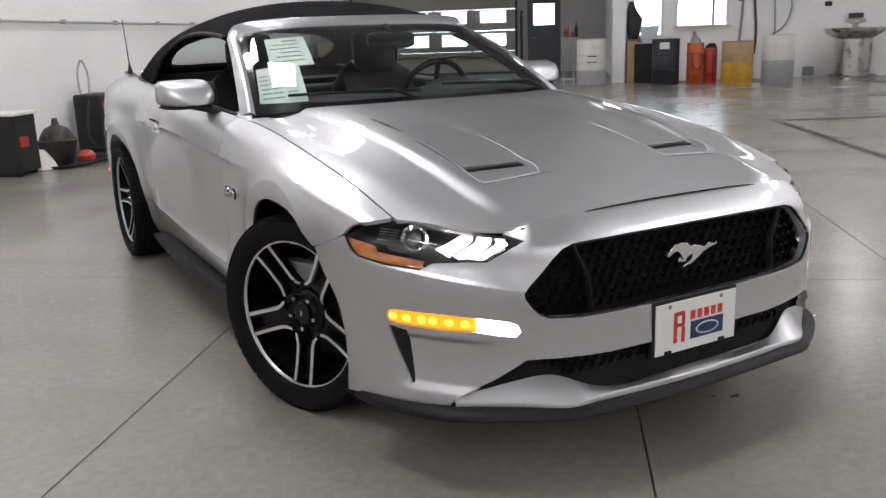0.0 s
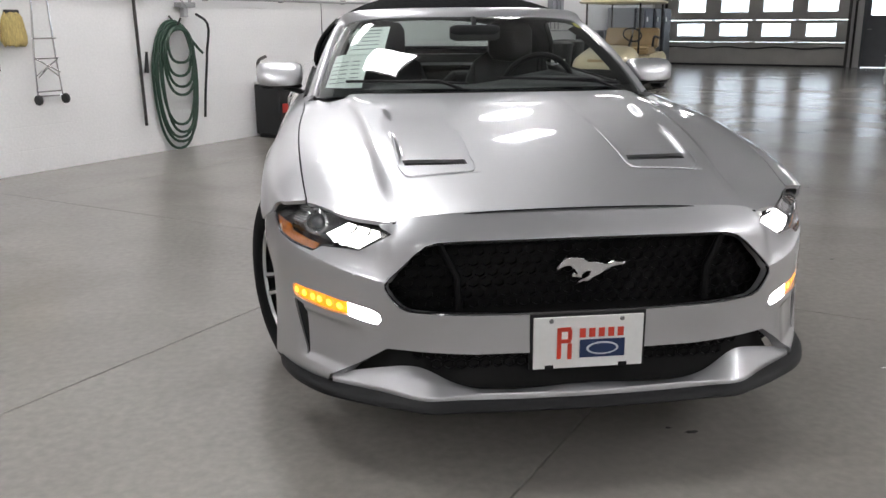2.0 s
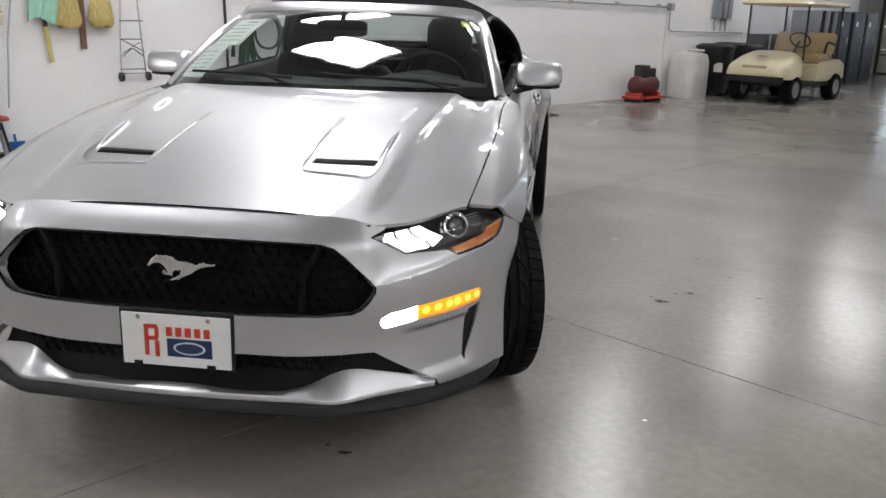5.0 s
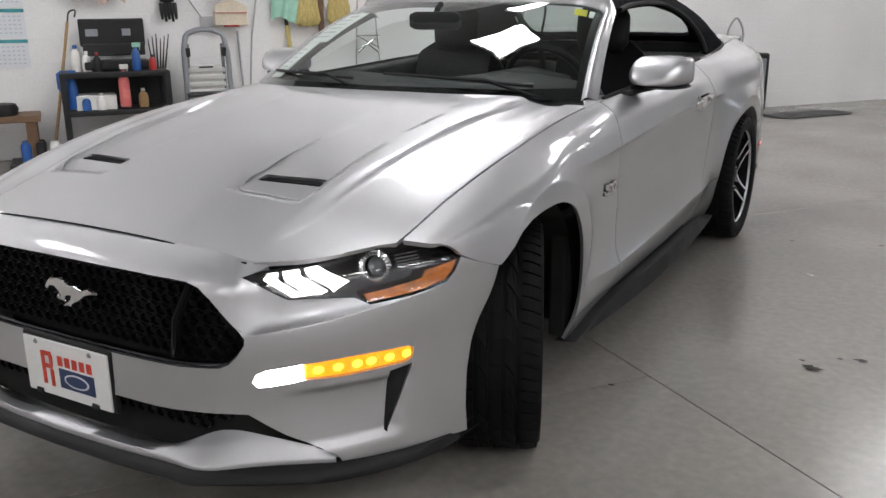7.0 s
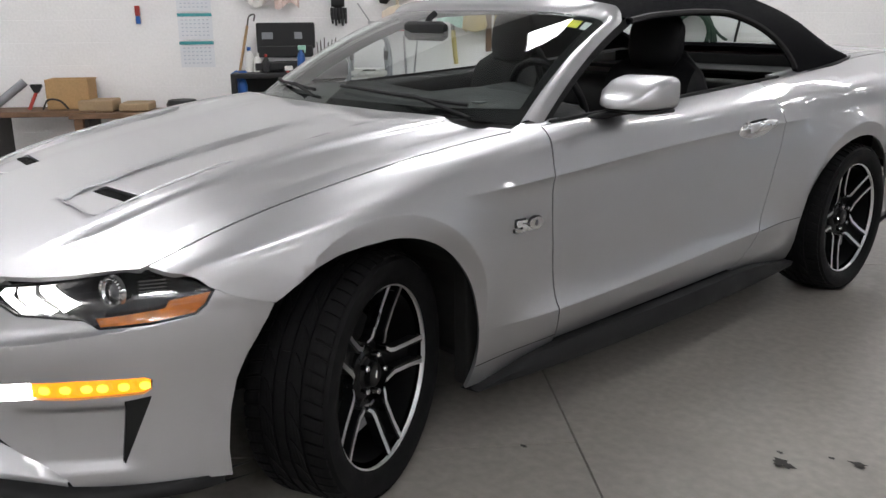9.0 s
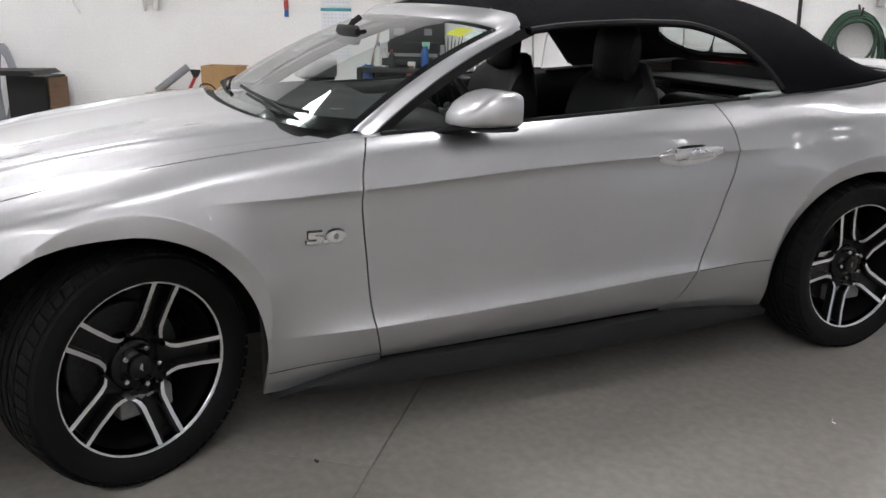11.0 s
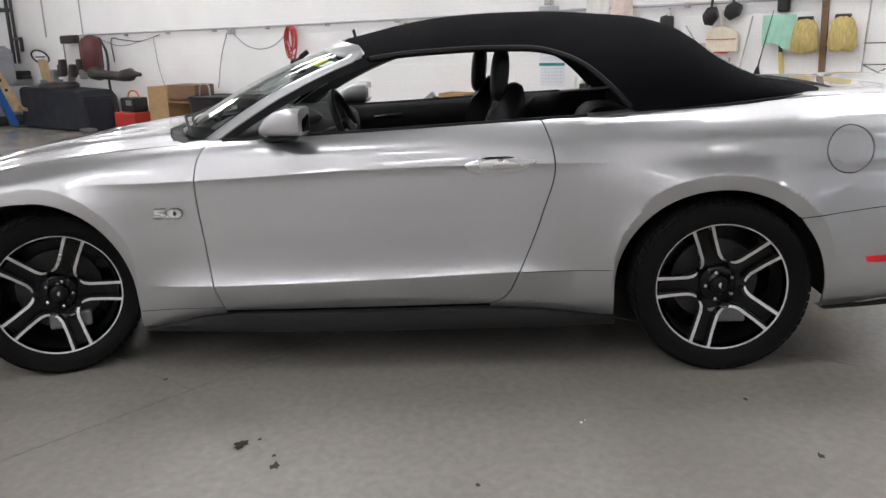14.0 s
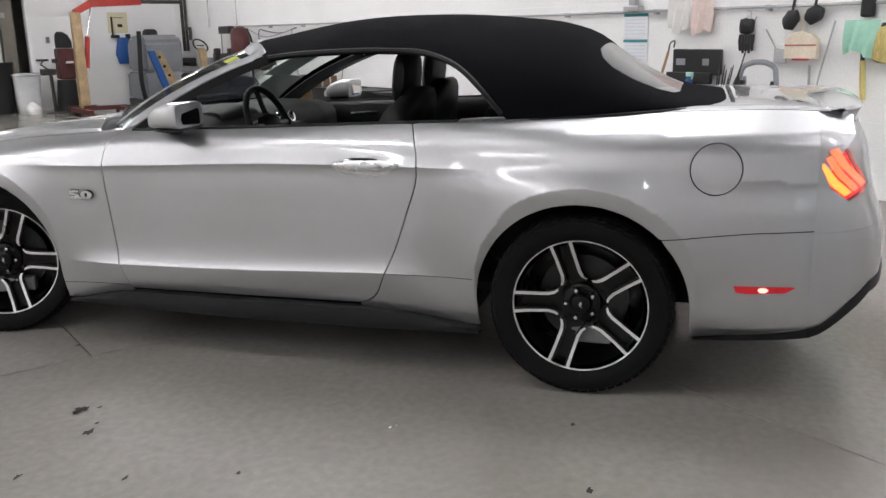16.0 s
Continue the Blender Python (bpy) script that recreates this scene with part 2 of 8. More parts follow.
def panel(name, chart, outline, material, parent, step=0.03, holes=(), gap=0.0015, lip=0.012, sign=1, offset=0.0, label="", lines=(), extra=()):
    """A sheet cut out of a curved surface: chart maps (a, b) arrays to points; the rim is turned inwards by lip."""
    from mathutils.geometry import delaunay_2d_cdt
    raw = resample(outline, step * 0.6)
    out = shrink(raw, gap)
    mid0 = np.abs(np.asarray(chart(raw[:, 0], raw[:, 1])[0])) < 1e-4
    out[mid0] = raw[mid0]
    rims = [out] + [shrink(resample(h, step * 0.6), -gap) for h in holes]
    lo, hi = out.min(0), out.max(0)
    gx, gy = np.meshgrid(np.arange(lo[0] + step / 2, hi[0], step), np.arange(lo[1] + step / 2, hi[1], step))
    g = np.stack([gx.ravel(), gy.ravel()], 1)
    keep = inside(out, g)
    for h in rims[1:]:
        keep &= ~inside(h, g)
    g = g[keep]
    if len(lines):
        # rows of points along the creases
        for b in lines:
            g = g[np.abs(g[:, 1] - b) > step * 0.3]
        r = np.array([(a, b) for b in lines for a in np.arange(lo[0], hi[0], step)])
        k2 = inside(out, r)
        for h in rims[1:]:
            k2 &= ~inside(h, r)
        g = np.concatenate([g, r[k2]])
    if len(extra):
        # points that follow a crease across the sheet
        r = np.array(extra, float)
        k2 = inside(out, r)
        for h in rims[1:]:
            k2 &= ~inside(h, r)
        r = r[k2]
        if len(r):
            g = g[np.min(np.hypot(g[:, None, 0] - r[None, :, 0], g[:, None, 1] - r[None, :, 1]), axis=1) > step * 0.35]
            g = np.concatenate([g, r])
    allrim = np.concatenate(rims)
    if len(g):
        far = np.min(np.hypot(g[:, None, 0] - allrim[None, :, 0], g[:, None, 1] - allrim[None, :, 1]), axis=1) > step * 0.30
        g = g[far]
    edges, base = [], 0
    for r in rims:
        edges += [(base + i, base + (i + 1) % len(r)) for i in range(len(r))]
        base += len(r)
    verts2 = [Vector(q) for q in np.concatenate([allrim, g])]
    v2, _, f2, *_ = delaunay_2d_cdt(verts2, edges, [], 0, 1e-6)
    v2 = np.array([(q.x, q.y) for q in v2])
    tri = np.array([f for f in f2 if len(f) == 3])
    cen = v2[tri].mean(1)
    ok = inside(out, cen)
    for h in rims[1:]:
        ok &= ~inside(h, cen)
    tri = tri[ok]

    def at(p):
        q = np.stack(chart(p[:, 0], p[:, 1]), 1)
        return q

    e = 2e-4
    pos = at(v2)
    du, dv = at(v2 + [e, 0]) - at(v2 - [e, 0]), at(v2 + [0, e]) - at(v2 - [0, e])
    nor = np.cross(du, dv)
    nor /= np.maximum(np.linalg.norm(nor, axis=1), 1e-12)[:, None]
    mid = pos.mean(0)
    if np.mean(np.sum(nor * (pos - [0, mid[1] * 0.25 + 0.9, 0.5]), axis=1)) < 0:
        nor = -nor
    f0 = np.cross(pos[tri[:, 1]] - pos[tri[:, 0]], pos[tri[:, 2]] - pos[tri[:, 0]])
    bad = np.sum(f0 * nor[tri[:, 0]], axis=1) < 0
    tri[bad] = tri[bad][:, ::-1]
    pos = pos + nor * offset
    used, inv = np.unique(tri, return_inverse=True)
    pos, nor, tri = pos[used], nor[used], inv.reshape(-1, 3)
    faces, P, N = tri.tolist(), pos.tolist(), nor.tolist()
    if lip:
        cnt = {}
        for f in faces:
            for i in range(3):
                cnt[(f[i], f[(i + 1) % 3])] = cnt.get((f[i], f[(i + 1) % 3]), 0) + 1
        rim = [k for k in cnt if (k[1], k[0]) not in cnt]
        for a, b in rim:
            if abs(pos[a][0]) < 2e-3 and abs(pos[b][0]) < 2e-3:
                continue
            t = pos[b] - pos[a]
            nn = np.cross(t, nor[a])
            nn /= max(np.linalg.norm(nn), 1e-9)
            k = len(P)
            for q, w in ((a, 0), (b, 0), (b, 1), (a, 1)):
                P.append((pos[q] - nor[q] * lip * w).tolist())
                N.append(nn.tolist())
            faces.append([k + 1, k, k + 3, k + 2])
    P, N = np.array(P), np.array(N)
    if sign < 0:
        P[:, 0] *= -1
        N[:, 0] *= -1
        faces = [f[::-1] for f in faces]
    me = bpy.data.meshes.new(name)
    me.from_pydata(P.tolist(), [], faces)
    me.shade_smooth()
    me.normals_split_custom_set_from_vertices(N.tolist())
    me.materials.append(material)
    ob = new(name, me)
    if parent is not None:
        ob.parent = parent
        ob.matrix_parent_inverse = parent.matrix_world.inverted()
    if label:
        ob["label"] = label
    return ob


def ring(cx, cz, rx, rz, a0, a1, n=24):
    """Points on an ellipse, from a0 to a1 degrees."""
    a = np.radians(np.linspace(a0, a1, n))
    return [(cx + rx * c, cz + rz * s) for c, s in zip(np.cos(a), np.sin(a))]
# ---- the hall ----
H = 4.9
U0, U1, V1 = -14.2, 23.6, 8.2       # ends of the long wall, and the unseen far side, set near to bounce light
PU, PV = 17.5, 1.55                  # the partition that stands in front of the garage bay


def slab_joints():
    us = [U0] + [1.11 + 3.17 * k for k in range(-4, 8) if U0 < 1.11 + 3.17 * k < U1 - 0.5] + [U1 + 1.0]
    near = [V_WALL - 0.95, -4.43, -1.26, 0.46, 3.63, 6.8, V1]
    far = [V_WALL - 0.95, -4.43, -1.26, 1.91, 5.08, V1]
    return us, near, far


floor = part("floor", boxes(((U0 + U1) / 2, -(V_WALL - 1.2 + V1) / 2, -0.16, U1 - U0 + 2.4, V1 - V_WALL + 1.8, 0.3), m=ROOM, bevel=0), mat("joint_dirt", (0.035, 0.033, 0.03), 0.9))
tagged(floor, "polished grey concrete workshop floor with saw-cut joints", "floor", kind="structure")


def wall_mesh(length, height, thick, holes=(), courses=True):
    """A block wall along local x with its face at y = 0, shallow bed joints and openings (x0, x1, z0, z1)."""
    bm = bmesh.new()
    xs = sorted({0.0, length, *[h[0] for h in holes], *[h[1] for h in holes]})
    zs = {0.0, height, *[h[2] for h in holes], *[h[3] for h in holes]}
    if courses:
        zs |= {round(0.203 * k, 3) for k in range(1, int(height / 0.203) + 1)}
    zs = sorted(zs)
    keep = [zs[0]]
    for z in zs[1:]:
        if z - keep[-1] > 0.03 or any(abs(z - h[k]) < 1e-6 for h in holes for k in (2, 3)):
            keep.append(z)
    zs = keep
    for x0, x1 in zip(xs, xs[1:]):
        for z0, z1 in zip(zs, zs[1:]):
            if any(h[0] - 1e-6 <= x0 and x1 <= h[1] + 1e-6 and h[2] - 1e-6 <= z0 and z1 <= h[3] + 1e-6 for h in holes):
                continue
            g = 0.0035 if courses else 0.0
            rows = [(0.0015 if courses else 0, z0), (0, z0 + g), (0, z1 - g), (0.0015 if courses else 0, z1)]
            if not courses:
                rows = rows[1:3]
            vs = [[bm.verts.new((x, y, z)) for x in (x0, x1)] for y, z in rows]
            for a, b in zip(vs, vs[1:]):
                bm.faces.new((a[0], a[1], b[1], b[0]))
    for h in [(0, length, 0, height), *holes]:
        c = [(h[0], h[2]), (h[1], h[2]), (h[1], h[3]), (h[0], h[3])]
        for (ax, az), (bx, bz) in zip(c, c[1:] + c[:1]):
            bm.faces.new([bm.verts.new(q) for q in ((ax, 0, az), (ax, thick, az), (bx, thick, bz), (bx, 0, bz))])
    x0s = sorted({0.0, length, *[h[0] for h in holes], *[h[1] for h in holes]})
    z0s = sorted({0.0, height, *[h[2] for h in holes], *[h[3] for h in holes]})
    for a, b in zip(x0s, x0s[1:]):
        for c, d in zip(z0s, z0s[1:]):
            if not any(h[0] - 1e-6 <= a and b <= h[1] + 1e-6 and h[2] - 1e-6 <= c and d <= h[3] + 1e-6 for h in holes):
                bm.faces.new([bm.verts.new(q) for q in ((b, thick, c), (a, thick, c), (a, thick, d), (b, thick, d))])
    bmesh.ops.remove_doubles(bm, verts=bm.verts, dist=1e-5)
    return bm


def wall(name, u0, v0, u1, v1, material, label, holes=(), courses=True, thick=0.2, height=H):
    """A wall from (u0, v0) to (u1, v1), seen from its right-hand side."""
    a, b = room(u0, v0), room(u1, v1)
    d = b - a
    bm = wall_mesh(d.length, height, thick, holes, courses)
    ob = part(name, bm, material)
    ob.matrix_world = Matrix.Translation(a) @ Matrix.Rotation(math.atan2(d.y, d.x), 4, "Z")
    return tagged(ob, label, "wall", kind="structure")


# garage door opening and man door in the end wall; window and doorway in the partition
GD0, GD1, GDH = -6.10, -1.05, 3.2
VB = -6.45                           # the bay is a little deeper than the block wall
MD0, MD1, MDH = -0.72, 0.22, 2.1
wall_long = wall("wall_long", U0, V_WALL, 20.2, V_WALL, WALL_PAINT, "white painted concrete block wall with hooks and a pipe")
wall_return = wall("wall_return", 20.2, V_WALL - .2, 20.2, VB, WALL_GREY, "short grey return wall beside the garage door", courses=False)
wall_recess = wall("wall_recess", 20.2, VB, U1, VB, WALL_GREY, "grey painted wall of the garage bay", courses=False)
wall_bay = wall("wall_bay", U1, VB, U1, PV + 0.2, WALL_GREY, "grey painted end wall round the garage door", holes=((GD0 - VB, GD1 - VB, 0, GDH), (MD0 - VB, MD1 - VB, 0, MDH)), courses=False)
wall_side = wall("wall_side", U1, PV, PU, PV, WALL_PAINT, "white side wall of the garage bay", courses=False)
wall_partition = wall("wall_partition", PU, PV, PU, V1, WALL_PAINT, "white painted partition wall with a window", holes=((0.30, 0.98, 1.02, 2.15), (1.25, 2.40, 1.20, 2.15)), courses=False)
# unseen wall, added near the car so its white face brightens the side
wall_bounce = wall("wall_bounce", PU, V1, U0, V1, WALL_PAINT, "unseen white wall added close by to bounce light")
wall_end = wall("wall_end", U0, V1, U0, V_WALL, WALL_PAINT, "white end wall with a doorway", holes=((V1 + 2.0, V1 + 2.52, 0, 2.17),))
ceiling = part("ceiling", boxes(((U0 + U1) / 2, -(V_WALL - 1 + V1) / 2, H + 0.1, U1 - U0 + 0.5, V1 - V_WALL + 1.5, 0.2), m=ROOM, bevel=0), CEIL_PAINT)
tagged(ceiling, "dark painted workshop ceiling", "ceiling", kind="structure")
back_room = part("wall_corridor", boxes((U0 - 1.3, 2.3, 1.2, 0.1, 2.4, 2.6), (U0 - 0.75, 3.4, 1.2, 1.0, 0.1, 2.6), (U0 - 0.75, 1.2, 1.2, 1.0, 0.1, 2.6), (U0 - 0.75, 2.3, 2.5, 1.0, 2.3, 0.1), (U0 - 0.75, 2.3, -0.02, 1.0, 2.3, 0.04), m=ROOM, bevel=0), mat("dim_corridor", (0.20, 0.18, 0.16), 0.8))
tagged(back_room, "dim corridor behind the open doorway", "wall", kind="structure")

# daylight outside the panes
OUT = mat("bright_outdoors", (0.84, 0.91, 1.0), 0.9, emit=5.5, vary=0.25, scale=0.5, fine=1.6)
backdrop = part("backdrop", boxes((U1 + 5, 2.5, 2.5, 0.1, 26, 9), m=ROOM, bevel=0), OUT)
tagged(backdrop, "bright overcast daylight outside the windows", "backdrop", kind="structure")
ground = part("ground", boxes((U1 + 32.6, 0, -0.25, 60, 80, 0.1), m=ROOM, bevel=0), mat("outdoor_asphalt", (0.06, 0.06, 0.062), 0.9))
tagged(ground, "asphalt yard outside the hall", "ground", kind="structure")


# ceiling lamps
WHITE_LAMP = mat("lamp_housing", (.70, .70, .70), .4)


def ceiling_lamp(u, v, su=1.2, sv=0.34):
    t = thing("ceiling_lamp", "long white LED ceiling lamp with a bright diffuser" if sv < .5 else "large square ceiling lamp with a bright white diffuser", "ceiling lamp", room(u, v, H - 0.5), group="ceiling lamps")
    part("housing", boxes((u, -v, H - 0.43, su + .06, sv + .06, 0.08), m=ROOM, bevel=0.01), WHITE_LAMP, t)
    part("diffuser", boxes((u, -v, H - 0.53, su, sv, 0.12), m=ROOM, bevel=0.03), LAMP_MAT if sv < .5 else BIG_LAMP_MAT, t)
    for d in (-.4, .4):
        part("cable", boxes((u + d, -v, H - 0.19, 0.012, 0.012, 0.38), m=ROOM, bevel=0), STEEL, t)
    return t


BIG = (1.65, -2.4)
for iu in range(7):
    for iv in range(4):
        u, v = BIG[0] - 12.6 + 4.2 * iu, BIG[1] + 4.2 * iv
        if iu == 3 and iv == 0:
            ceiling_lamp(u + .05, v + .1, .85, 1.05)
        elif iv < 3 and (iu, iv) not in ((2, 0), (2, 1), (2, 2), (4, 1), (5, 0), (5, 1)) and not (u > PU - 0.7 and v > PV - 0.5):
            ceiling_lamp(u, v)
ceiling_lamp(-.45, 5.6, .6, .85)
# unseen lamp, added to brighten the floor right of the nose
ceiling_lamp(-1.9, -1.3, .85, 1.05)
ceiling_lamp(3.15, -4.0)

# door leaf left ajar in the end wall
od = thing("open_door", "narrow cream door standing ajar in the end wall", "door", room(U0, -2.2, 0))
part("door_leaf", boxes((U0 + .02, 2.17, 1.07, .045, .24, 2.12), m=ROOM, bevel=.004), mat("olive_door", (.16, .145, .115), .5, vary=.1), od)
part("door_frame", boxes((U0 + .01, 1.97, 1.09, .06, .07, 2.20), (U0 + .01, 2.55, 1.09, .06, .07, 2.20), (U0 + .01, 2.26, 2.21, .06, .64, .07), m=ROOM, bevel=.004), WALL_PAINT, od)
for z in (.85, 1.85):
    part("hinge", boxes((U0 + .05, 2.10, z, .02, .08, .10), m=ROOM, bevel=.003), STEEL, od)

# fill lamps added out of view to brighten the long wall and the car's side
for iu in range(7):
    u = BIG[0] - 10.5 + 4.2 * iu
    if iu in (0, 1, 4, 5, 6):
        ceiling_lamp(u, -3.7)
    if iu < 4:
        ceiling_lamp(u, 7.0 if iu == 2 else 6.0)
# ---- the car: nose towards -y, its left side towards +x, on the floor at z = 0 ----
HANDLE = mat("satin_silver", (.74, .74, .75), .26, .80, vary=.03, coat=.8)
AMBER_HOT = mat("amber_bright", (1.0, .50, .05), .3, emit=2.8, vary=.1)
GRILLE_BLACK = mat("grille_black", (.0025, .0025, .003), .4, spec=.14)
car = thing("car", "silver two-door convertible car with a raised black fabric top", "car")
YK = [-0.9, -0.6, -0.4, 0.0, 0.45, 0.7, 1.3, 1.95, 2.3, 2.7, 3.1, 3.5, 3.7]
# feature lines from the rocker up to the middle: x and z along the length
LX = [
    [.80, .80, .80, .80, .815, .80, .80, .80, .82, .85, .86, .83, .74],
    [.82, .83, .845, .86, .842, .843, .842, .842, .848, .88, .89, .85, .76],
    [.83, .84, .868, .885, .862, .866, .866, .864, .872, .905, .905, .86, .77],
    [.835, .845, .875, .897, .868, .870, .871, .870, .880, .920, .912, .862, .77],
    [.84, .85, .885, .912, .882, .876, .875, .873, .889, .932, .914, .855, .765],
    [.84, .85, .888, .910, .880, .869, .866, .862, .882, .918, .897, .835, .75],
    [.835, .84, .882, .900, .874, .863, .858, .854, .874, .906, .895, .832, .745],
    [.80, .81, .84, .85, .845, .842, .842, .832, .832, .858, .85, .79, .715],
    [.74, .757, .775, .79, .778, .783, .78, .77, .76, .735, .70, .67, .64],
    [.62, .65, .67, .685, .68, .68, .68, .66, .65, .62, .60, .57, .55],
    [.52, .535, .55, .575, .61, .60, .60, .58, .56, .54, .50, .48, .46],
    [.30, .30, .30, .30, .32, .32, .32, .30, .30, .28, .26, .25, .25],
    [.0] * 13,
]
LZ = [
    [.25, .25, .24, .20, .19, .20, .20, .20, .205, .22, .24, .25, .25],
    [.30, .30, .29, .27, .262, .262, .265, .27, .27, .28, .30, .31, .31],
    [.42, .42, .41, .39, .38, .381, .393, .414, .412, .42, .44, .46, .46],
    [.50, .50, .49, .47, .46, .485, .49, .495, .50, .50, .52, .53, .53],
    [.60, .60, .60, .62, .63, .64, .645, .65, .66, .68, .69, .70, .70],
    [.68, .68, .70, .765, .782, .789, .808, .814, .813, .82, .83, .85, .85],
    [.70, .71, .735, .80, .811, .816, .839, .845, .842, .845, .86, .88, .88],
    [.73, .745, .79, .862, .905, .92, .932, .942, .948, .957, .972, .977, .965],
    [.704, .753, .815, .893, .938, .953, .975, 1.0, 1.012, 1.030, 1.054, 1.055, 1.035],
    [.712, .782, .842, .913, .957, .97, .99, 1.0, 1.02, 1.045, 1.066, 1.062, 1.042],
    [.724, .808, .866, .938, .980, .99, 1.0, 1.01, 1.03, 1.05, 1.069, 1.064, 1.043],
    [.757, .830, .878, .945, .990, 1.0, 1.0, 1.01, 1.03, 1.05, 1.072, 1.066, 1.044],
    [.762, .835, .882, .948, .992, 1.0, 1.0, 1.01, 1.03, 1.05, 1.073, 1.066, 1.044],
]
GK = np.array([0.0, .075, .215, .295, .455, .62, .645, .755, .83, .935, 1.06, 1.34, 1.64])
FX = [hermite(YK, r) for r in LX]
FZ = [hermite(YK, r) for r in LZ]


def sstep(a, b, x):
    t = np.clip((x - a) / (b - a), 0, 1)
    return t * t * (3 - 2 * t)


def flare_width(y, z, cy):
    return np.where(y < cy, .034, .058) * sstep(.30, .62, z) + np.where(y < cy, .024, 0) * sstep(.62, .72, z) + .004


def body(y, g):
    """The skin of the car: y along it, g round it from the rocker to the middle."""
    y, g = np.asarray(y, float), np.asarray(g, float)
    X, Z = np.stack([f(y) for f in FX]), np.stack([f(y) for f in FZ])
    i = np.clip(np.searchsorted(GK, g, side="right") - 1, 0, len(GK) - 2)
    u = np.clip((g - GK[i]) / (GK[i + 1] - GK[i]), 0, 1)
    n = np.arange(len(y))
    res = []
    for A in (X, Z):
        s = np.diff(A, axis=0) / np.diff(GK)[:, None]
        hh = np.diff(GK)[:, None]
        m = np.empty_like(A)
        m[0], m[-1] = s[0], s[-1]
        m[1:-1] = (s[:-1] * hh[1:] + s[1:] * hh[:-1]) / (hh[1:] + hh[:-1])
        if A is Z:
            m[-1] = 0
        h = GK[i + 1] - GK[i]
        res.append((2 * u**3 - 3 * u**2 + 1) * A[i, n] + (u**3 - 2 * u**2 + u) * h * m[i, n] + (-2 * u**3 + 3 * u**2) * A[i + 1, n] + (u**3 - u**2) * h * m[i + 1, n])
    x, z = res
    # sunken vent floors in the bonnet
    sunk = sstep(.232, .246, x) * (1 - sstep(.462, .476, x)) * sstep(-.60, -.57, y) * (1 - sstep(.0, .30, y))
    z = z - 0.012 * sunk
    # the bonnet's middle stands above its flanks
    xc = .50 + .10 * np.clip((y + .85) / 1.25, 0, 1)
    z = z - .013 * sstep(xc - .012, xc + .022, x) * (1 - sstep(xc + .03, .775, x)) * sstep(-.84, -.55, y) * (1 - sstep(.50, .70, y)) * (g > .9)
    flank = g < .80
    # shoulder crease: proud above, undercut below
    d = z - FZ[6](y)
    a = .026 * sstep(.12, .50, y) * (1 - sstep(2.02, 2.36, y))
    x = x + flank * a * np.where(d < 0, np.exp(np.minimum(d, 0) / .034), 1 - sstep(-.02, .13, d))
    # second crease through the fuel door
    d = z - .826
    a = .008 * sstep(2.95, 3.20, y) * (1 - sstep(3.45, 3.6, y))
    x = x + flank * a * np.where(d < 0, np.exp(np.minimum(d, 0) / .03), 1 - sstep(-.02, .12, d))
    # sharp edge between the rear wing and the deck
    d = z - .985
    x = x + .010 * sstep(1.90, 2.45, y) * np.where(d < 0, np.exp(np.minimum(d, 0) / .030), np.exp(-np.maximum(d, 0) / .022)) * (1 - sstep(GK[8] - .03, GK[8] + .05, g))
    # ridge low on the door
    d = z - FZ[2](y)
    a = .024 * sstep(.36, .66, y) * (1 - sstep(1.90, 2.20, y))
    x = x + flank * a * np.where(d > 0, np.exp(-np.maximum(d, 0) / .040), 1 - sstep(-.02, .12, -d))
    # flared lips round the wheel openings
    for cy, rx, rz in ((-.02, .368, .408), (2.70, .402, .396)):
        d = (np.hypot((y - cy) / rx, (z - .335) / rz) - 1) * rz
        dc = flare_width(y, z, cy)
        x = x + .0125 * np.where(d < dc, np.clip(d / dc, 0, 1), np.exp(-np.maximum(d - dc, 0) / .055)) * (1 - sstep(.68, .80, g)) * sstep(.28, .50, z)
    return x, y, z


def g_of(y, z):
    """g at a height on the side."""
    y, z = np.atleast_1d(np.asarray(y, float)), np.atleast_1d(np.asarray(z, float))
    a, b = np.zeros(len(y)), np.full(len(y), GK[8])
    for _ in range(20):
        m = (a + b) / 2
        lower = body(y, m)[2] < z
        a, b = np.where(lower, m, a), np.where(lower, b, m)
    return (a + b) / 2


def side(pts):
    p = np.array(pts, float)
    return list(zip(p[:, 0], g_of(p[:, 0], p[:, 1])))


def top(pts):
    """(x, y) on the bonnet or boot to chart places."""
    out = []
    for x, y in pts:
        gs = np.linspace(GK[8], GK[12], 300)
        xs = body(np.full(300, y), gs)[0]
        out.append((y, float(np.interp(-x, -xs, gs))))
    return out


G8 = float(GK[8])
ROWS_G = [GK[2] - .0025, GK[2] + .0025, GK[2] + .018, GK[6] - .018, GK[6] - .0025, GK[6] + .0025]
ARCH_F = ring(-.02, .335, .368, .408, 0, 180, 60)
ARCH_R = ring(2.70, .335, .402, .396, 0, 180, 60)
DOOR_F = [tuple(q) for q in smooth_line([(.709, .262), (.676, .40), (.655, .60), (.643, .80), (.652, .88), (.672, .93), (.688, .951)], 22)]
DOOR_R = [tuple(q) for q in smooth_line([(1.80, .272), (1.86, .30), (1.918, .405), (2.02, .66), (2.066, .83), (2.05, .93), (2.02, 1.0)], 22)]


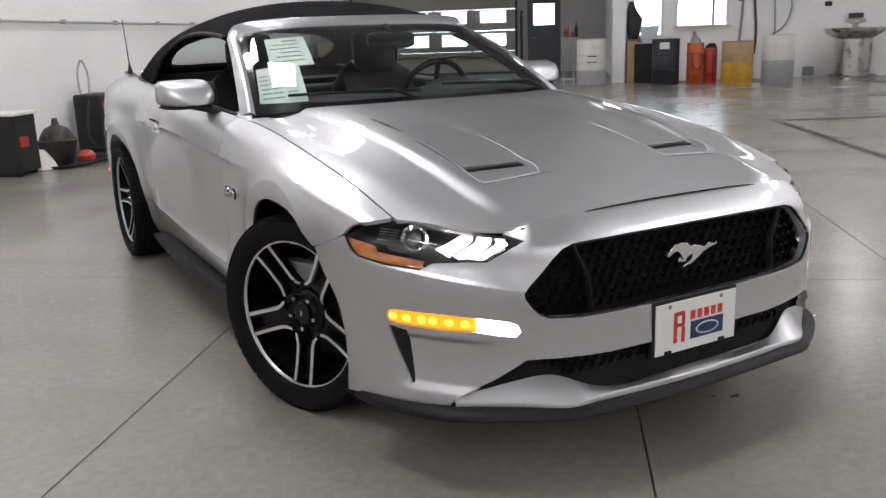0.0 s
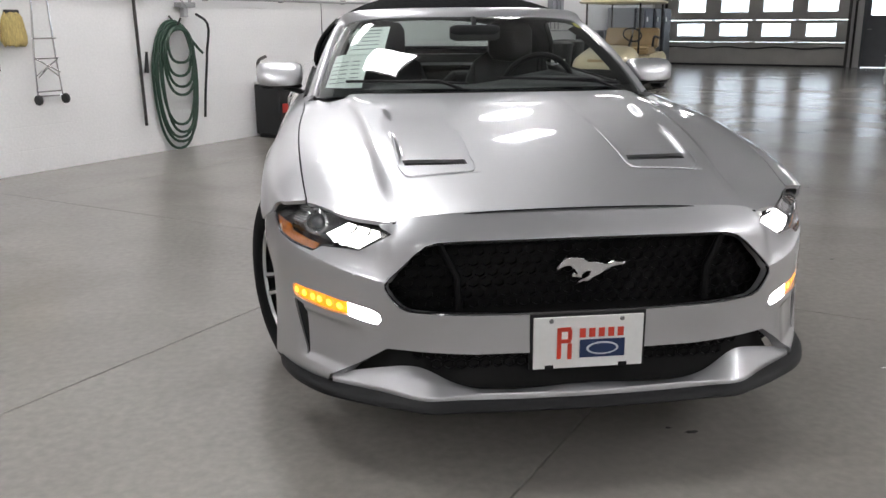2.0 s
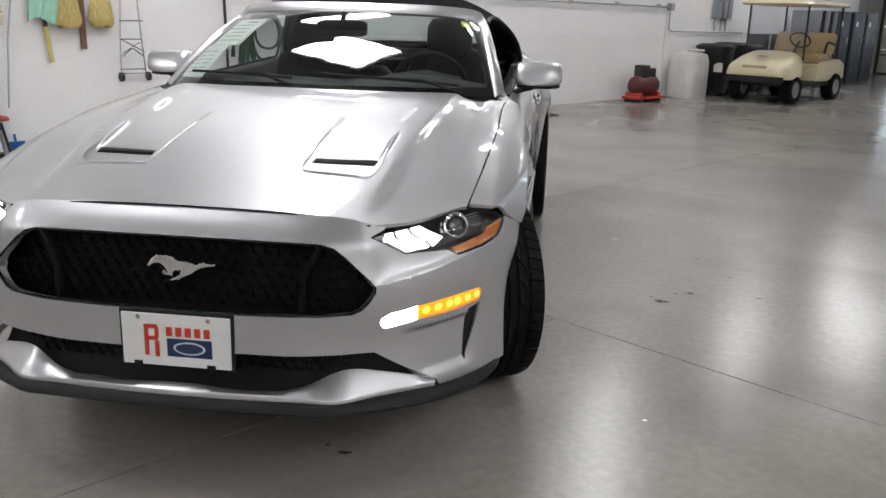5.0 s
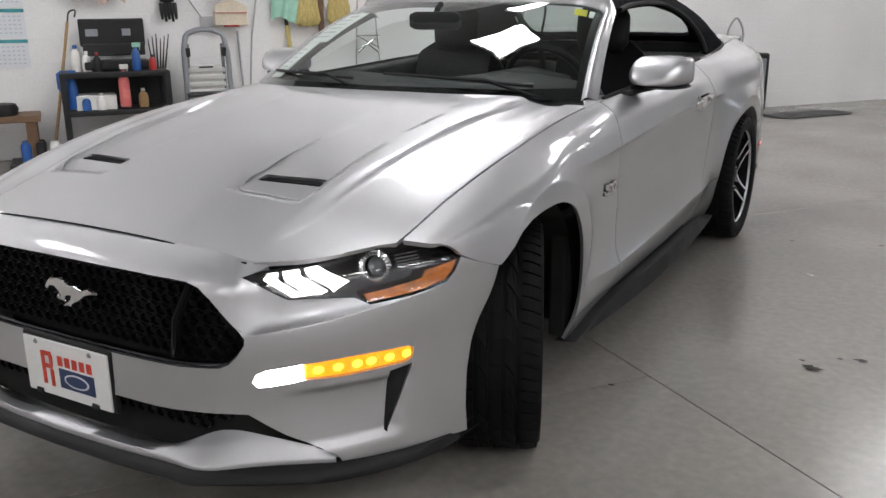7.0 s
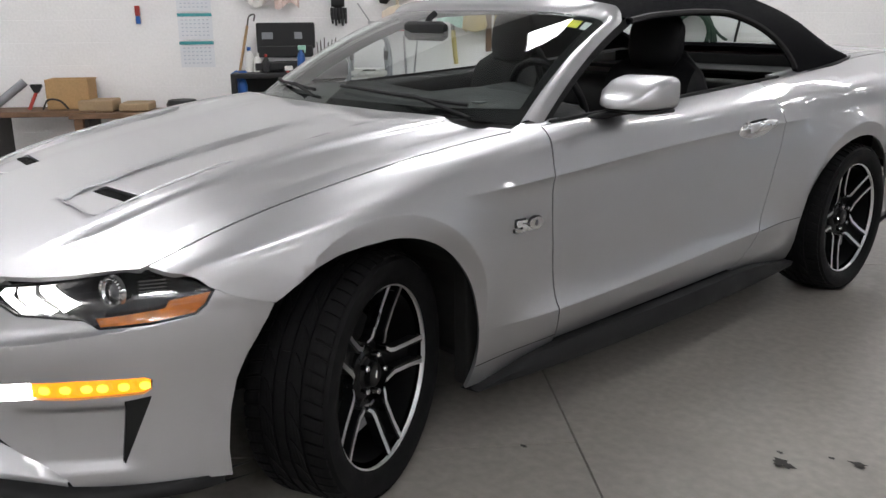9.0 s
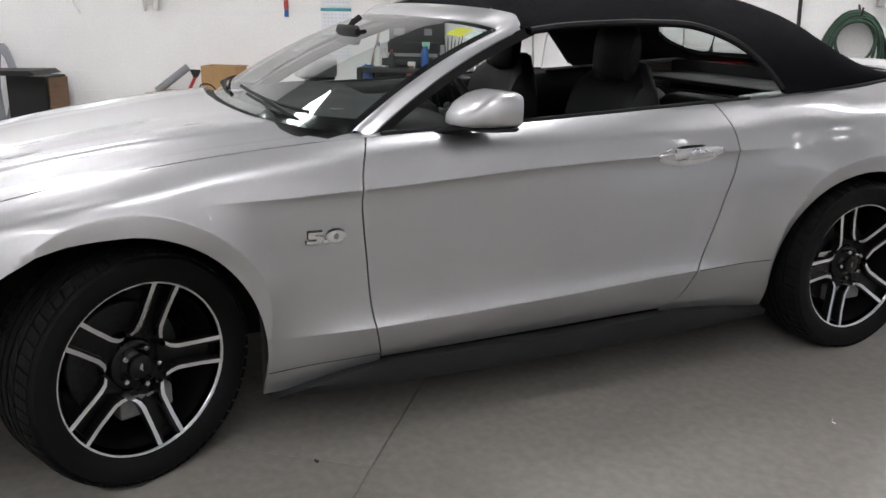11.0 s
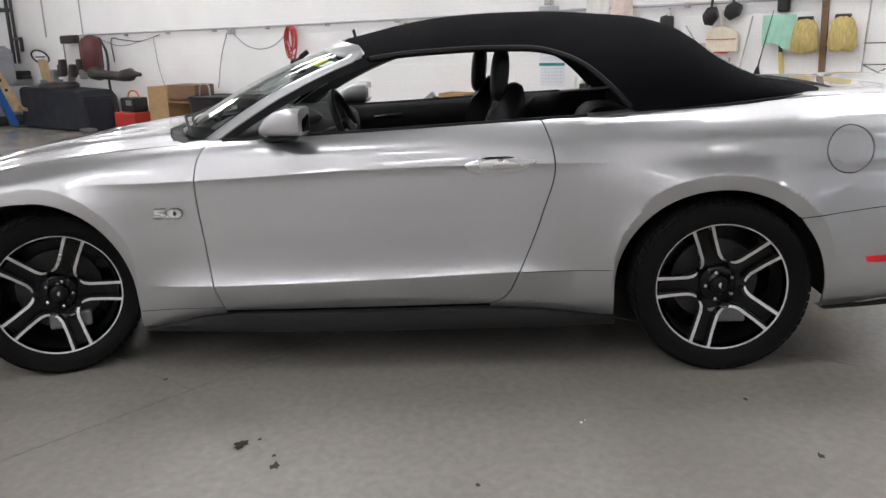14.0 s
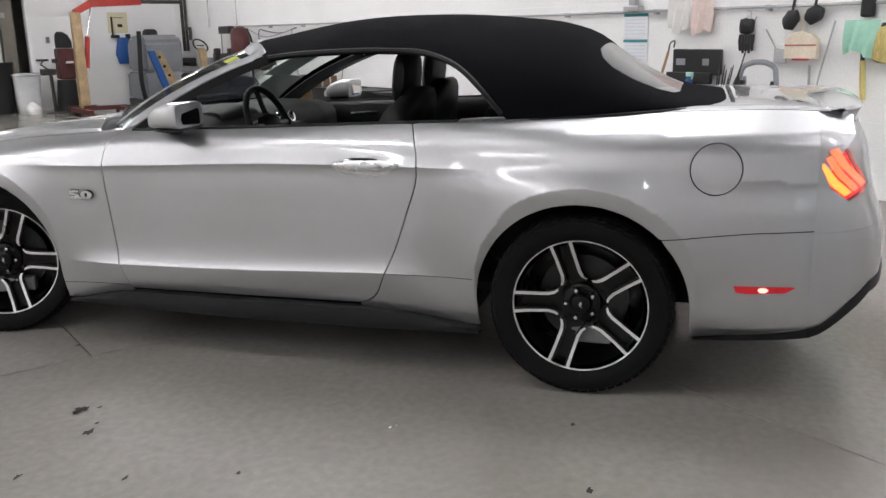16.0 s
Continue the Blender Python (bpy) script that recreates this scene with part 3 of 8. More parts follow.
def flare_rows(cy, rx, rz, a0, a1, n=70):
    """Chart places just inside and outside the crease of a wheel lip."""
    got = []
    for off in (-.003, .003):
        pts = []
        for a in np.radians(np.linspace(a0, a1, n)):
            d = .05
            for _ in range(4):
                y, z = cy + rx * (1 + d / rz) * math.cos(a), .335 + rz * (1 + d / rz) * math.sin(a)
                d = float(flare_width(np.array([y]), np.array([z]), cy)[0]) + off
            pts.append((y, z))
        got += side(pts)
    return got


def seam(y0, y1, n=12):
    return [(y, G8) for y in np.linspace(y0, y1, n)]


LIP_F, LIP_R = flare_rows(-.02, .368, .408, 8, 120), flare_rows(2.70, .402, .396, 8, 172)
for sg in (1, -1):
    fender = side([(.338, .19), (.50, .195), (.70, .205)]) + side(DOOR_F)[:-1] + seam(.688, -.57, 20)
    fender += [(-.581, .826), (-.5665, .765), (-.531, .683), (-.490, .637), (-.407, .597)] + side([(-.347, .654), (-.301, .681), (-.237, .714), (-.166, .733), (-.09, .7405)])
    fender += [q for q in side([p for p in ARCH_F[::-1] if p[0] > -.05])] + side([(.347, .28)])
    panel("fender", body, fender, PAINT, car, 0.014, sign=sg, lines=ROWS_G, extra=LIP_F)
    door = panel("door", body, side(DOOR_F)[:-1] + seam(.690, 2.0, 18) + side(DOOR_R[::-1]), PAINT, car, 0.016, sign=sg, gap=0.0032, lines=ROWS_G)
    fuel = [(y, float(g_of(y, z)[0])) for y, z in ring(3.165, .868, .088, .090, 0, 350, 30)]
    quarter = side(DOOR_R) + seam(2.04, 3.62, 24) + side([(3.62, .98), (3.585, .93), (3.53, .83), (3.56, .74), (3.60, .66), (3.30, .648), (2.992, .6145)])
    quarter += side([p for p in ARCH_R if p[0] < 2.985]) + side([(2.300, .21), (2.0, .222), (1.80, .255)])
    panel("quarter_panel", body, quarter, PAINT, car, 0.014, sign=sg, lines=ROWS_G, extra=LIP_R, holes=[fuel] if sg > 0 else [])
    if sg > 0:
        panel("fuel_door", body, shrink(fuel, .001), PAINT, car, 0.02, sign=sg)
    bump_side = side([(2.992, .6125), (3.30, .6465), (3.50, .6555), (3.50, .298), (3.103, .235)]) + side([p for p in ARCH_R if p[0] > 2.997])
    panel("rear_bumper", body, bump_side, PAINT, car, 0.016, sign=sg, gap=0.0, extra=LIP_R, label="silver rear bumper corner")
    # thin joints to the sill and above the rear bumper
    panel("bumper_seam", body, side([(2.992, .6152), (3.14, .6320), (3.30, .6490), (3.50, .6570), (3.50, .6545), (3.30, .6462), (3.14, .6292), (2.992, .6124)]), UNDER, car, 0.03, sign=sg, offset=.0006, gap=0, lip=.002)
    panel("sill_seam", body, side([(1.935, .4135), (2.294, .4115), (2.294, .4090), (1.935, .4110)]), UNDER, car, 0.03, sign=sg, offset=.0006, gap=0, lip=.002)
    panel("sill_seam", body, side([(.350, .2690), (.50, .2760), (.703, .2800), (.703, .2780), (.50, .2738), (.350, .2665)]), UNDER, car, 0.03, sign=sg, offset=.0006, gap=0, lip=.002)
    # black side skirt
    ys = np.linspace(.36, 2.30, 30)
    zt = np.interp(ys, [.36, .60, .75, 1.80, 2.0, 2.30], [.186, .238, .256, .262, .25, .206])
    xo = hermite([.36, .8, 1.9, 2.3], [.85, .885, .885, .86])(ys)
    rows = [[(sg * (xx - .06), y, z) for xx, y, z in zip(xo, ys, zt)], [(sg * (xx - .012), y, z - .002) for xx, y, z in zip(xo, ys, zt)],
            [(sg * xx, y, min(.208, z - .003)) for xx, y, z in zip(xo, ys, zt)], [(sg * (xx - .008), y, .180) for xx, y in zip(xo, ys)], [(sg * (xx - .08), y, .172) for xx, y in zip(xo, ys)]]
    part("side_skirt", loft(rows, flip=sg < 0), TRIM, car, "matt black side skirt", smooth=True, sharp=50)
    # door handle in its cup
    panel("handle_cup", body, side(ring(1.842, .838, .125, .036, 0, 345, 30)), HANDLE, door, 0.015, sign=sg, offset=.0010, gap=0, lip=.003)
    rows = []
    for k in range(0, 65, 2):
        k = k / 4
        y = 1.712 + .282 * k / 16
        f = max(0, math.sin(math.pi * k / 16)) ** .30
        xb = float(body(np.array([y]), g_of(y, .846))[0][0])
        rows.append([(sg * (xb + .002 + .017 * f * (.5 + .5 * math.cos(a))), y, .8445 + .006 * k / 16 + .021 * f * math.sin(a)) for a in np.radians(np.arange(0, 360, 15))])
    part("door_handle", loft(rows, closed=True, flip=sg > 0), HANDLE, door, "silver door handle", smooth=True)
    # black plate in front of the handle stands for the shade in its gap
    panel("handle_gap_shade", body, side([(1.785, .8675), (1.81, .8600), (1.88, .8600), (1.908, .8680), (1.88, .8715), (1.81, .8715)]), UNDER, door, 0.01, sign=sg, offset=.0180, gap=0, lip=.012, label="dark plate standing for the shaded grip gap")
    # black belt moulding and door sill line
    part("belt_moulding", tube([(sg * (FX[8](y) - .006), y, FZ[8](y) + .003) for y in np.linspace(.74, 2.2, 40)], .007, 6), TRIM, car, "black rubber belt moulding", smooth=True)

# ---- bonnet ----
HOOD_EDGE = [(0, -.866), (.30, -.8685), (.43, -.864), (.478, -.857), (.522, -.848), (.564, -.8215), (.635, -.7625), (.694, -.685), (.730, -.629), (.757, -.598)]


def hood_poly():
    e = smooth_line(HOOD_EDGE, 30)
    right = top([(x, y) for x, y in e])
    up = seam(-.58, .56, 24)
    rear = top([(x, y) for x, y in smooth_line([(.765, .58), (.70, .52), (.55, .45), (.30, .41), (0, .395)], 16)])
    return right + up[1:] + rear




for sg in (1, -1):
    sl = top([(.262, -.505), (.452, -.488), (.456, -.455), (.266, -.472)])
    hood = panel("hood", body, hood_poly(), PAINT, car, 0.022, sign=sg, gap=0.0034, holes=[sl], label="silver bonnet with two vents")
    panel("vent_recess", body, sl, GLOSS_BLACK, hood, 0.02, sign=sg, offset=-0.018, gap=-0.006, lip=0, label="black vent opening")
    for k in range(22):
        x = .268 + .184 * k / 21
        y0 = -.505 + .017 * (x - .262) / .19
        z0 = float(body(np.array([y0 + .016]), np.array([top([(x, y0 + .016)])[0][1]]))[2][0])
        part("vent_fin", boxes((sg * x, y0 + .018, z0 - .008, .0022, .034, .012), bevel=0), TRIM, hood)
    edge3 = [(sg * x, y - .0040, float(body(np.array([y]), np.array([top([(x, y)])[0][1]]))[2][0]) + .0006 + .004 * x * x) for x, y in smooth_line(HOOD_EDGE[:5], 40)]
    part("hood_seam", tube(edge3, .0026, 6), UNDER, hood, "dark gap along the front edge")
    lipz = [(sg * x, y, float(body(np.array([y]), np.array([top([(x, y)])[0][1]]))[2][0]) + .002) for x, y in smooth_line([(.240, -.20), (.243, -.45), (.25, -.56), (.275, -.588), (.35, -.588), (.44, -.578), (.468, -.55), (.472, -.44), (.474, -.20)], 40)]
    part("vent_frame", tube(lipz, [.0008 + .0022 * math.sin(math.pi * k / 39) for k in range(40)], 6), PAINT, hood, smooth=True)

# ---- nose ----
CONT = [(0, -.965), (.2, -.962), (.4, -.95), (.5, -.926), (.58, -.885), (.66, -.82), (.74, -.722), (.80, -.63), (.845, -.53), (.873, -.44), (.887, -.34)]
CP = smooth_line(CONT, 240)
CS = np.r_[0, np.cumsum(np.linalg.norm(np.diff(CP, axis=0), axis=1))]
CFX, CFY = hermite(CS, CP[:, 0]), hermite(CS, CP[:, 1])
S_IN, S_OUT = float(np.interp(.56, CP[:, 0], CS)), float(np.interp(.85, CP[:, 0], CS))
ZN = [.20, .28, .34, .40, .50, .59, .65, .70, .735, .775]
ON = [hermite(ZN, [.02, .01, .0, -.004, -.008, -.018, -.027, -.035, -.060, -.103]),
      hermite(ZN, [.01, .020, .012, .004, .006, .006, -.008, -.022, -.050, -.090]),
      hermite(ZN, [.012, .010, .006, .002, .0, .0, -.003, -.007, -.030, -.062])]


def nose(s, z):
    """The front skin: s along the bumper from the middle, z the height."""
    s, z = np.asarray(s, float), np.asarray(z, float)
    x, y = CFX(s), CFY(s)
    tx, ty = CFX(s + 1e-3) - CFX(s - 1e-3), CFY(s + 1e-3) - CFY(s - 1e-3)
    n = np.hypot(tx, ty)
    nx, ny = ty / n, -tx / n
    a, b = sstep(0, S_IN, s), sstep(S_IN, S_OUT, s)
    o = ON[0](z) * (1 - a) + ON[1](z) * a * (1 - b) + ON[2](z) * b
    # a crease that runs outwards from the corner of the grille under the headlamp
    zc = .592 + .112 * (s - .567)
    o = o - 0.017 * sstep(.53, .60, s) * (1 - sstep(.92, 1.12, s)) * np.where(z > zc, 1 - np.exp(-np.maximum(z - zc, 0) / .014), 0)
    # scooped bumper corners between lamp and lip
    o = o - 0.012 * sstep(.62, .72, s) * (1 - sstep(.86, .93, s)) * sstep(.29, .33, z) * (1 - sstep(.44, .455, z))
    # the corner swells out to meet the wing
    o = o + 0.017 * sstep(1.08, 1.20, s) * sstep(.48, .62, z)
    return x + nx * o, y + ny * o, z


def s_of(x):
    return float(np.interp(x, CP[:, 0], CS))


def front(pts):
    return [(s_of(x), z) for x, z in pts]




GRILLE = [(0, .702), (.36, .702), (.41, .700), (.445, .690), (.475, .667), (.535, .605), (.549, .585), (.548, .570), (.53, .540), (.512, .521), (.49, .511), (.40, .503), (.2, .496), (0, .494)]
# outlines of the lamps on the nose, as (s, z)
LIGHT = [(.550, .7145), (.602, .7245), (.7235, .7335), (.8276, .7418), (.8983, .749), (.961, .7512), (1.0155, .7435), (1.0638, .724), (1.1032, .7026), (1.0807, .667), (1.0567, .650), (.9564, .638), (.8465, .632), (.8105, .651), (.7128, .659), (.657, .660)]
FOG = [(.568, .480), (.574, .497), (.60, .508), (.68, .517), (.78, .520), (.935, .518), (.950, .511), (.947, .489), (.93, .479), (.78, .4745), (.684, .478), (.60, .468), (.58, .467)]
VENT = [(.885, .464), (.945, .472), (.936, .45), (.873, .310), (.866, .318)]
LOWER = [(0, .384), (.30, .389), (.50, .401), (.545, .401), (.62, .345), (.692, .288)]
BOTTOM = [(.70, .268), (.75, .262), (.80, .258), (.84, .254)]
ARCHN = [(1.1055, .2455), (1.1035, .3124), (1.1143, .4042), (1.1337, .48), (1.1625, .5405), (1.1983, .6005), (1.2138, .6211)]
hood_front = [(0, .772), (.15, .7715), (.30, .770), (.45, .763), (.509, .757), (.56, .745), (.60, .736), (.612, .732)]
for sg in (1, -1):
    outline = hood_front + [(.600, .7255)] + LIGHT[:1] + LIGHT[15:7:-1] + [(1.1421, .6863), (1.1947, .6660), (1.2333, .6520)] + ARCHN[::-1] + front(BOTTOM[::-1]) + front(LOWER[::-1]) + front(GRILLE[::-1])
    bumper = panel("front_bumper", nose, outline, PAINT, car, 0.013, sign=sg, holes=[FOG, VENT], extra=[(q, .592 + .112 * (q - .567) + e) for e in (-.0015, .0015, .008) for q in np.arange(.54, 1.12, .011)], gap=0.0, lip=0.03, label="silver front bumper with a wide black grille opening")
    panel("corner_vent", nose, VENT, UNDER, bumper, 0.02, sign=sg, offset=-.007, gap=-.003, lip=0, label="black corner vent")
    # front lamp in the bumper
    fog = panel("turn_lamp", nose, FOG, LENS, car, 0.02, sign=sg, offset=.001, gap=0.001, lip=.003, label="bumper lamp, white at its inner end and amber beyond")
    panel("white_light", nose, [(.570, .480), (.576, .496), (.60, .506), (.682, .515), (.682, .480), (.60, .470), (.582, .469)], FOG_ON, fog, 0.02, sign=sg, offset=-.006, gap=0.001)
    panel("amber_light", nose, [(.685, .515), (.78, .518), (.935, .516), (.947, .510), (.944, .490), (.929, .481), (.78, .4765), (.685, .480)], AMBER_ON, fog, 0.02, sign=sg, offset=-.006, gap=0.001)
    for k in range(6):
        q = .715 + .042 * k
        panel("amber_spot", nose, ring(q + .004 * (k % 3), .497, .013, .010, 0, 330, 10), AMBER_HOT, fog, 0.01, sign=sg, offset=-.004, gap=0, lip=0)
    panel("lamp_back", nose, FOG, GLOSS_BLACK, fog, 0.02, sign=sg, offset=-.02, gap=-.003, lip=0)
    # headlamp
    lamp = panel("headlight", nose, LIGHT, LENS, car, 0.022, sign=sg, offset=.0005, gap=0.002, lip=.004, label="headlight with three slanted white bars")
    panel("housing", nose, LIGHT, GLOSS_BLACK, lamp, 0.022, sign=sg, offset=-.040, gap=-.006, lip=0)
    panel("bezel", nose, LIGHT, GLOSS_BLACK, lamp, 0.015, sign=sg, offset=-.004, gap=0.0, lip=.03, holes=[np.array(shrink(resample(LIGHT, .02), .006)).tolist()])

    for bar in ([(.598, .709), (.619, .728), (.638, .7265), (.634, .709), (.682, .675), (.713, .667), (.667, .664)], [(.645, .727), (.688, .733), (.692, .713), (.7545, .672), (.737, .664), (.694, .671), (.650, .709)], [(.699, .733), (.732, .7335), (.808, .689), (.767, .667), (.756, .680), (.707, .7155)]):
        panel("light_bar", nose, bar, DRL, lamp, 0.015, sign=sg, offset=-.010, gap=0.001, lip=.006)
    panel("amber_strip", nose, [(.836, .655), (.90, .660), (.990, .669), (1.001, .687), (1.094, .701), (1.0765, .668), (1.054, .653), (.957, .641), (.847, .636)], AMBER, lamp, 0.015, sign=sg, offset=-.008, gap=0.001, lip=.004, label="amber reflector strip")
    c3 = [float(q[0]) for q in nose(np.array([.864]), np.array([.709]))]
    ahead = Vector((.30, -1, .10)).normalized()
    pm = Matrix.Translation((c3[0], c3[1], c3[2])) @ ahead.to_track_quat("Z", "Y").to_matrix().to_4x4()
    mir = Matrix.Diagonal((sg, 1, 1, 1))
    lens = lathe([(.0001, .000), (.012, -.002), (.021, -.010), (.025, -.020)], 24, pm @ Matrix.Translation((0, 0, -.014)))
    bmesh.ops.transform(lens, matrix=mir, verts=lens.verts)
    part("projector", lens, mat("projector_lens", (.06, .065, .07), .04, coat=1.0) if sg > 0 else bpy.data.materials["projector_lens"], lamp, "round projector lens", smooth=True)
    rg = lathe([(.026, -.020), (.028, -.014), (.030, -.012), (.036, -.014), (.038, -.024)], 36, pm)
    bmesh.ops.transform(rg, matrix=mir, verts=rg.verts)
    part("projector_ring", rg, CHROME, lamp, "chrome ring", smooth=True)
    tick = bmesh.new()
    for k in range(26):
        a = 2 * math.pi * k / 26
        bm_box(tick, 0, 0, 0, .003, .006, .004, m=mir @ pm @ Matrix.Rotation(a, 4, "Z") @ Matrix.Translation((0, .034, -.0125)))
    part("ring_teeth", tick, GLOSS_BLACK, lamp)
    for k in range(5):
        z0 = .731 - .0068 * k
        panel("rib", nose, [(.935, z0), (.998, z0 + .002), (.998, z0 + .0045), (.935, z0 + .0025)], CHROME, lamp, 0.012, sign=sg, offset=-.014, gap=0, lip=.004)

# grille with its honeycomb
grille = panel("grille", nose, front(GRILLE) + [(0.0, .494)], UNDER, car, 0.04, offset=-.085, gap=-.02, lip=0, label="black honeycomb grille with a bright emblem")
panel("grille_back", nose, front(GRILLE), UNDER, grille, 0.04, sign=-1, offset=-.085, gap=-.02, lip=0)


def honeycomb(x_max, z0, z1, pitch, y_in, poly, width=.0042, deep=.012):
    bm = bmesh.new()
    P = np.array(poly)
    rows = int((z1 - z0) / (pitch * .80)) + 2
    cols = int(2 * x_max / pitch) + 2
    for r in range(rows):
        for c in range(-cols // 2, cols // 2 + 1):
            cx, cz = (c + .5 * (r % 2)) * pitch, z0 + r * pitch * .80
            if not inside(P, np.array([[abs(cx), cz]]))[0]:
                continue
            s = s_of(abs(cx))
            x, y, z = [float(q[0]) for q in nose(np.array([s]), np.array([cz]))]
            out, inn = [], []
            for k in range(6):
                a = math.radians(30 + 60 * k)
                for lst, rr in ((out, pitch * .56), (inn, pitch * .56 - width * 1.3)):
                    px, pz = rr * math.cos(a), rr * .82 * math.sin(a)
                    yy = float(CFY(s_of(abs(cx + px)))) - float(CFY(s))
                    lst.append((math.copysign(x, cx) + px, y + y_in + yy, z + pz))
            vo = [bm.verts.new(q) for q in out]
            vi = [bm.verts.new(q) for q in inn]
            vb = [bm.verts.new((q[0], q[1] + deep, q[2])) for q in inn]
            for k in range(6):
                j = (k + 1) % 6
                bm.faces.new((vo[k], vo[j], vi[j], vi[k]))
                bm.faces.new((vi[k], vi[j], vb[j], vb[k]))
    return bm


GP = [(0, .492)] + [(x, z) for x, z in GRILLE[::-1]]
tagged(part("honeycomb", honeycomb(.55, .490, .71, .036, .052, GP, .003), GRILLE_BLACK, grille, "gloss black honeycomb mesh"), kind="stuff")
for sg in (1, -1):
    # slanted struts inside the grille and the frame round it
    part("grille_strut", tube([(sg * .40, -.905, .69), (sg * .355, -.915, .60), (sg * .35, -.925, .51)], .011, 8), GRILLE_BLACK, grille, smooth=True)
    edge = [tuple(float(v[0]) for v in nose(np.array([s_of(x)]), np.array([z]))) for x, z in smooth_line(GRILLE, 60)]
    part("grille_frame", tube([(sg * x, y + .008, z) for x, y, z in edge], .0065, 6), GLOSS_BLACK, grille, smooth=True)
# emblem: a plain bright running shape
EMB = [(-0.102, 0.005), (-0.087, 0.024), (-0.073, 0.035), (-0.070, 0.031), (-0.042, 0.036), (-0.035, 0.031), (-0.020, 0.032), (-0.022, 0.027), (-0.011, 0.019), (0.014, 0.021), (0.042, 0.013), (0.050, 0.010), (0.056, 0.019), (0.067, 0.022), (0.073, 0.016), (0.092, 0.014), (0.102, 0.020), (0.098, 0.010), (0.076, 0.008), (0.059, 0.006), (0.046, 0.001), (0.028, -0.016), (0.008, -0.024), (-0.008, -0.030), (-0.006, -0.037), (-0.017, -0.032), (-0.034, -0.040), (-0.038, -0.037), (-0.022, -0.029), (-0.003, -0.021), (0.003, -0.003), (-0.014, -0.004), (-0.022, -0.010), (-0.030, -0.018), (-0.025, -0.027), (-0.036, -0.021), (-0.056, -0.022), (-0.057, -0.013), (-0.050, -0.007), (-0.042, -0.018), (-0.036, -0.015), (-0.048, 0.001), (-0.062, 0.015), (-0.070, 0.011), (-0.087, 0.010), (-0.092, 0.001), (-0.098, 0.000)]
part("emblem", prism([(x * .96, z * .96) for x, z in EMB], pose(.016, -.925, .612, 90), .010, bevel=.002), CHROME, grille, "bright chrome emblem")
# lower opening
for sg in (1, -1):
    low = panel("lower_grille", nose, front([(0, .40), (.30, .405), (.50, .415), (.56, .41), (.70, .29), (.66, .27), (0, .27)]), UNDER, car, 0.04, sign=sg, offset=-.06, gap=0, lip=0, label="black lower grille")
LP = [(0, .33), (0, .385), (.44, .390), (.47, .37), (.40, .34)]
tagged(part("lower_honeycomb", honeycomb(.6, .29, .40, .034, .050, LP, .003), GRILLE_BLACK, low, "black mesh"), kind="stuff")
# silver lip and black splitter
LIPX = np.linspace(0, .70, 36)
lip_front = hermite([0, .2, .36, .455, .56, .70], [-1.002, -.998, -.985, -.975, -.895, -.79])(LIPX)
lip_back = hermite([0, .2, .36, .50, .60, .70], [-.966, -.962, -.943, -.884, -.838, -.775])(LIPX)
zf = hermite([0, .36, .455, .56, .70], [.285, .285, .281, .282, .279])(LIPX)
zb = hermite([0, .36, .46, .56, .70], [.290, .299, .338, .326, .284])(LIPX)
sp = smooth_line([(0, -1.012), (.2, -1.008), (.36, -.998), (.44, -.992), (.50, -.960), (.62, -.885), (.72, -.805), (.80, -.69), (.842, -.590), (.858, -.53), (.864, -.474)], 60)
for sg in (1, -1):
    rows = [[(sg * x, y, z) for x, y, z in zip(LIPX, lip_back, zb)], [(sg * x, y, z) for x, y, z in zip(LIPX, lip_front, zf)],
            [(sg * x, y - .004, z - .006) for x, y, z in zip(LIPX, lip_front, zf)], [(sg * x, y + .002, z - .035) for x, y, z in zip(LIPX, lip_front, zf)], [(sg * x, y + .1, z - .04) for x, y, z in zip(LIPX, lip_front, zf)]]
    part("front_lip", loft(rows, flip=sg > 0), PAINT, car, "silver lip under the lower grille", smooth=True, sharp=55)
    zs = hermite([0, .45, .7, 1.0, 1.4], [0, 0, -.004, -.010, -.018])(np.r_[0, np.cumsum(np.linalg.norm(np.diff(sp, axis=0), axis=1))])
    rows = [[(sg * x, y + dy, z + dz) for (x, y), dz in zip(sp, zs)] for dy, z in ((.06, .270), (.004, .268), (-.014, .258), (-.018, .246), (-.010, .238), (.10, .232))]
    part("splitter", loft(rows, flip=sg > 0), TRIM, car, "matt black front splitter", smooth=True, sharp=50)
# number plate with plain printed shapes
plate = part("licence_plate", boxes((.006, -.966, .413, .312, .006, .150), bevel=.002), WHITE_PLATE, car, "white dealer plate with red and blue print")
part("plate_holder", boxes((.006, -.955, .415, .330, .014, .163), bevel=.003), TRIM, plate)
y_p = -.9705
part("print_initial", boxes((-.078, y_p, .412, .012, .002, .090), (-.060, y_p, .452, .030, .002, .012), (-.048, y_p, .436, .011, .002, .030), (-.060, y_p, .418, .030, .002, .011), (-.048, y_p, .388, .012, .002, .046), bevel=0), RED_INK, plate)
for k in range(5):
    part("print_bar", boxes((-.012 + .027 * k, y_p, .440, .017, .002, .026), bevel=0), RED_INK, plate)
part("print_field", boxes((.045, y_p, .394, .128, .002, .052), bevel=0), BLUE_INK, plate)
part("print_oval", lathe([(.0001, .0005), (.040, .0005), (.042, 0)], 28, pose(.045, y_p - .0012, .394, 90) @ Matrix.Diagonal((1.1, .45, 1, 1))), mat("oval_white", (.6, .62, .66), .4), plate)
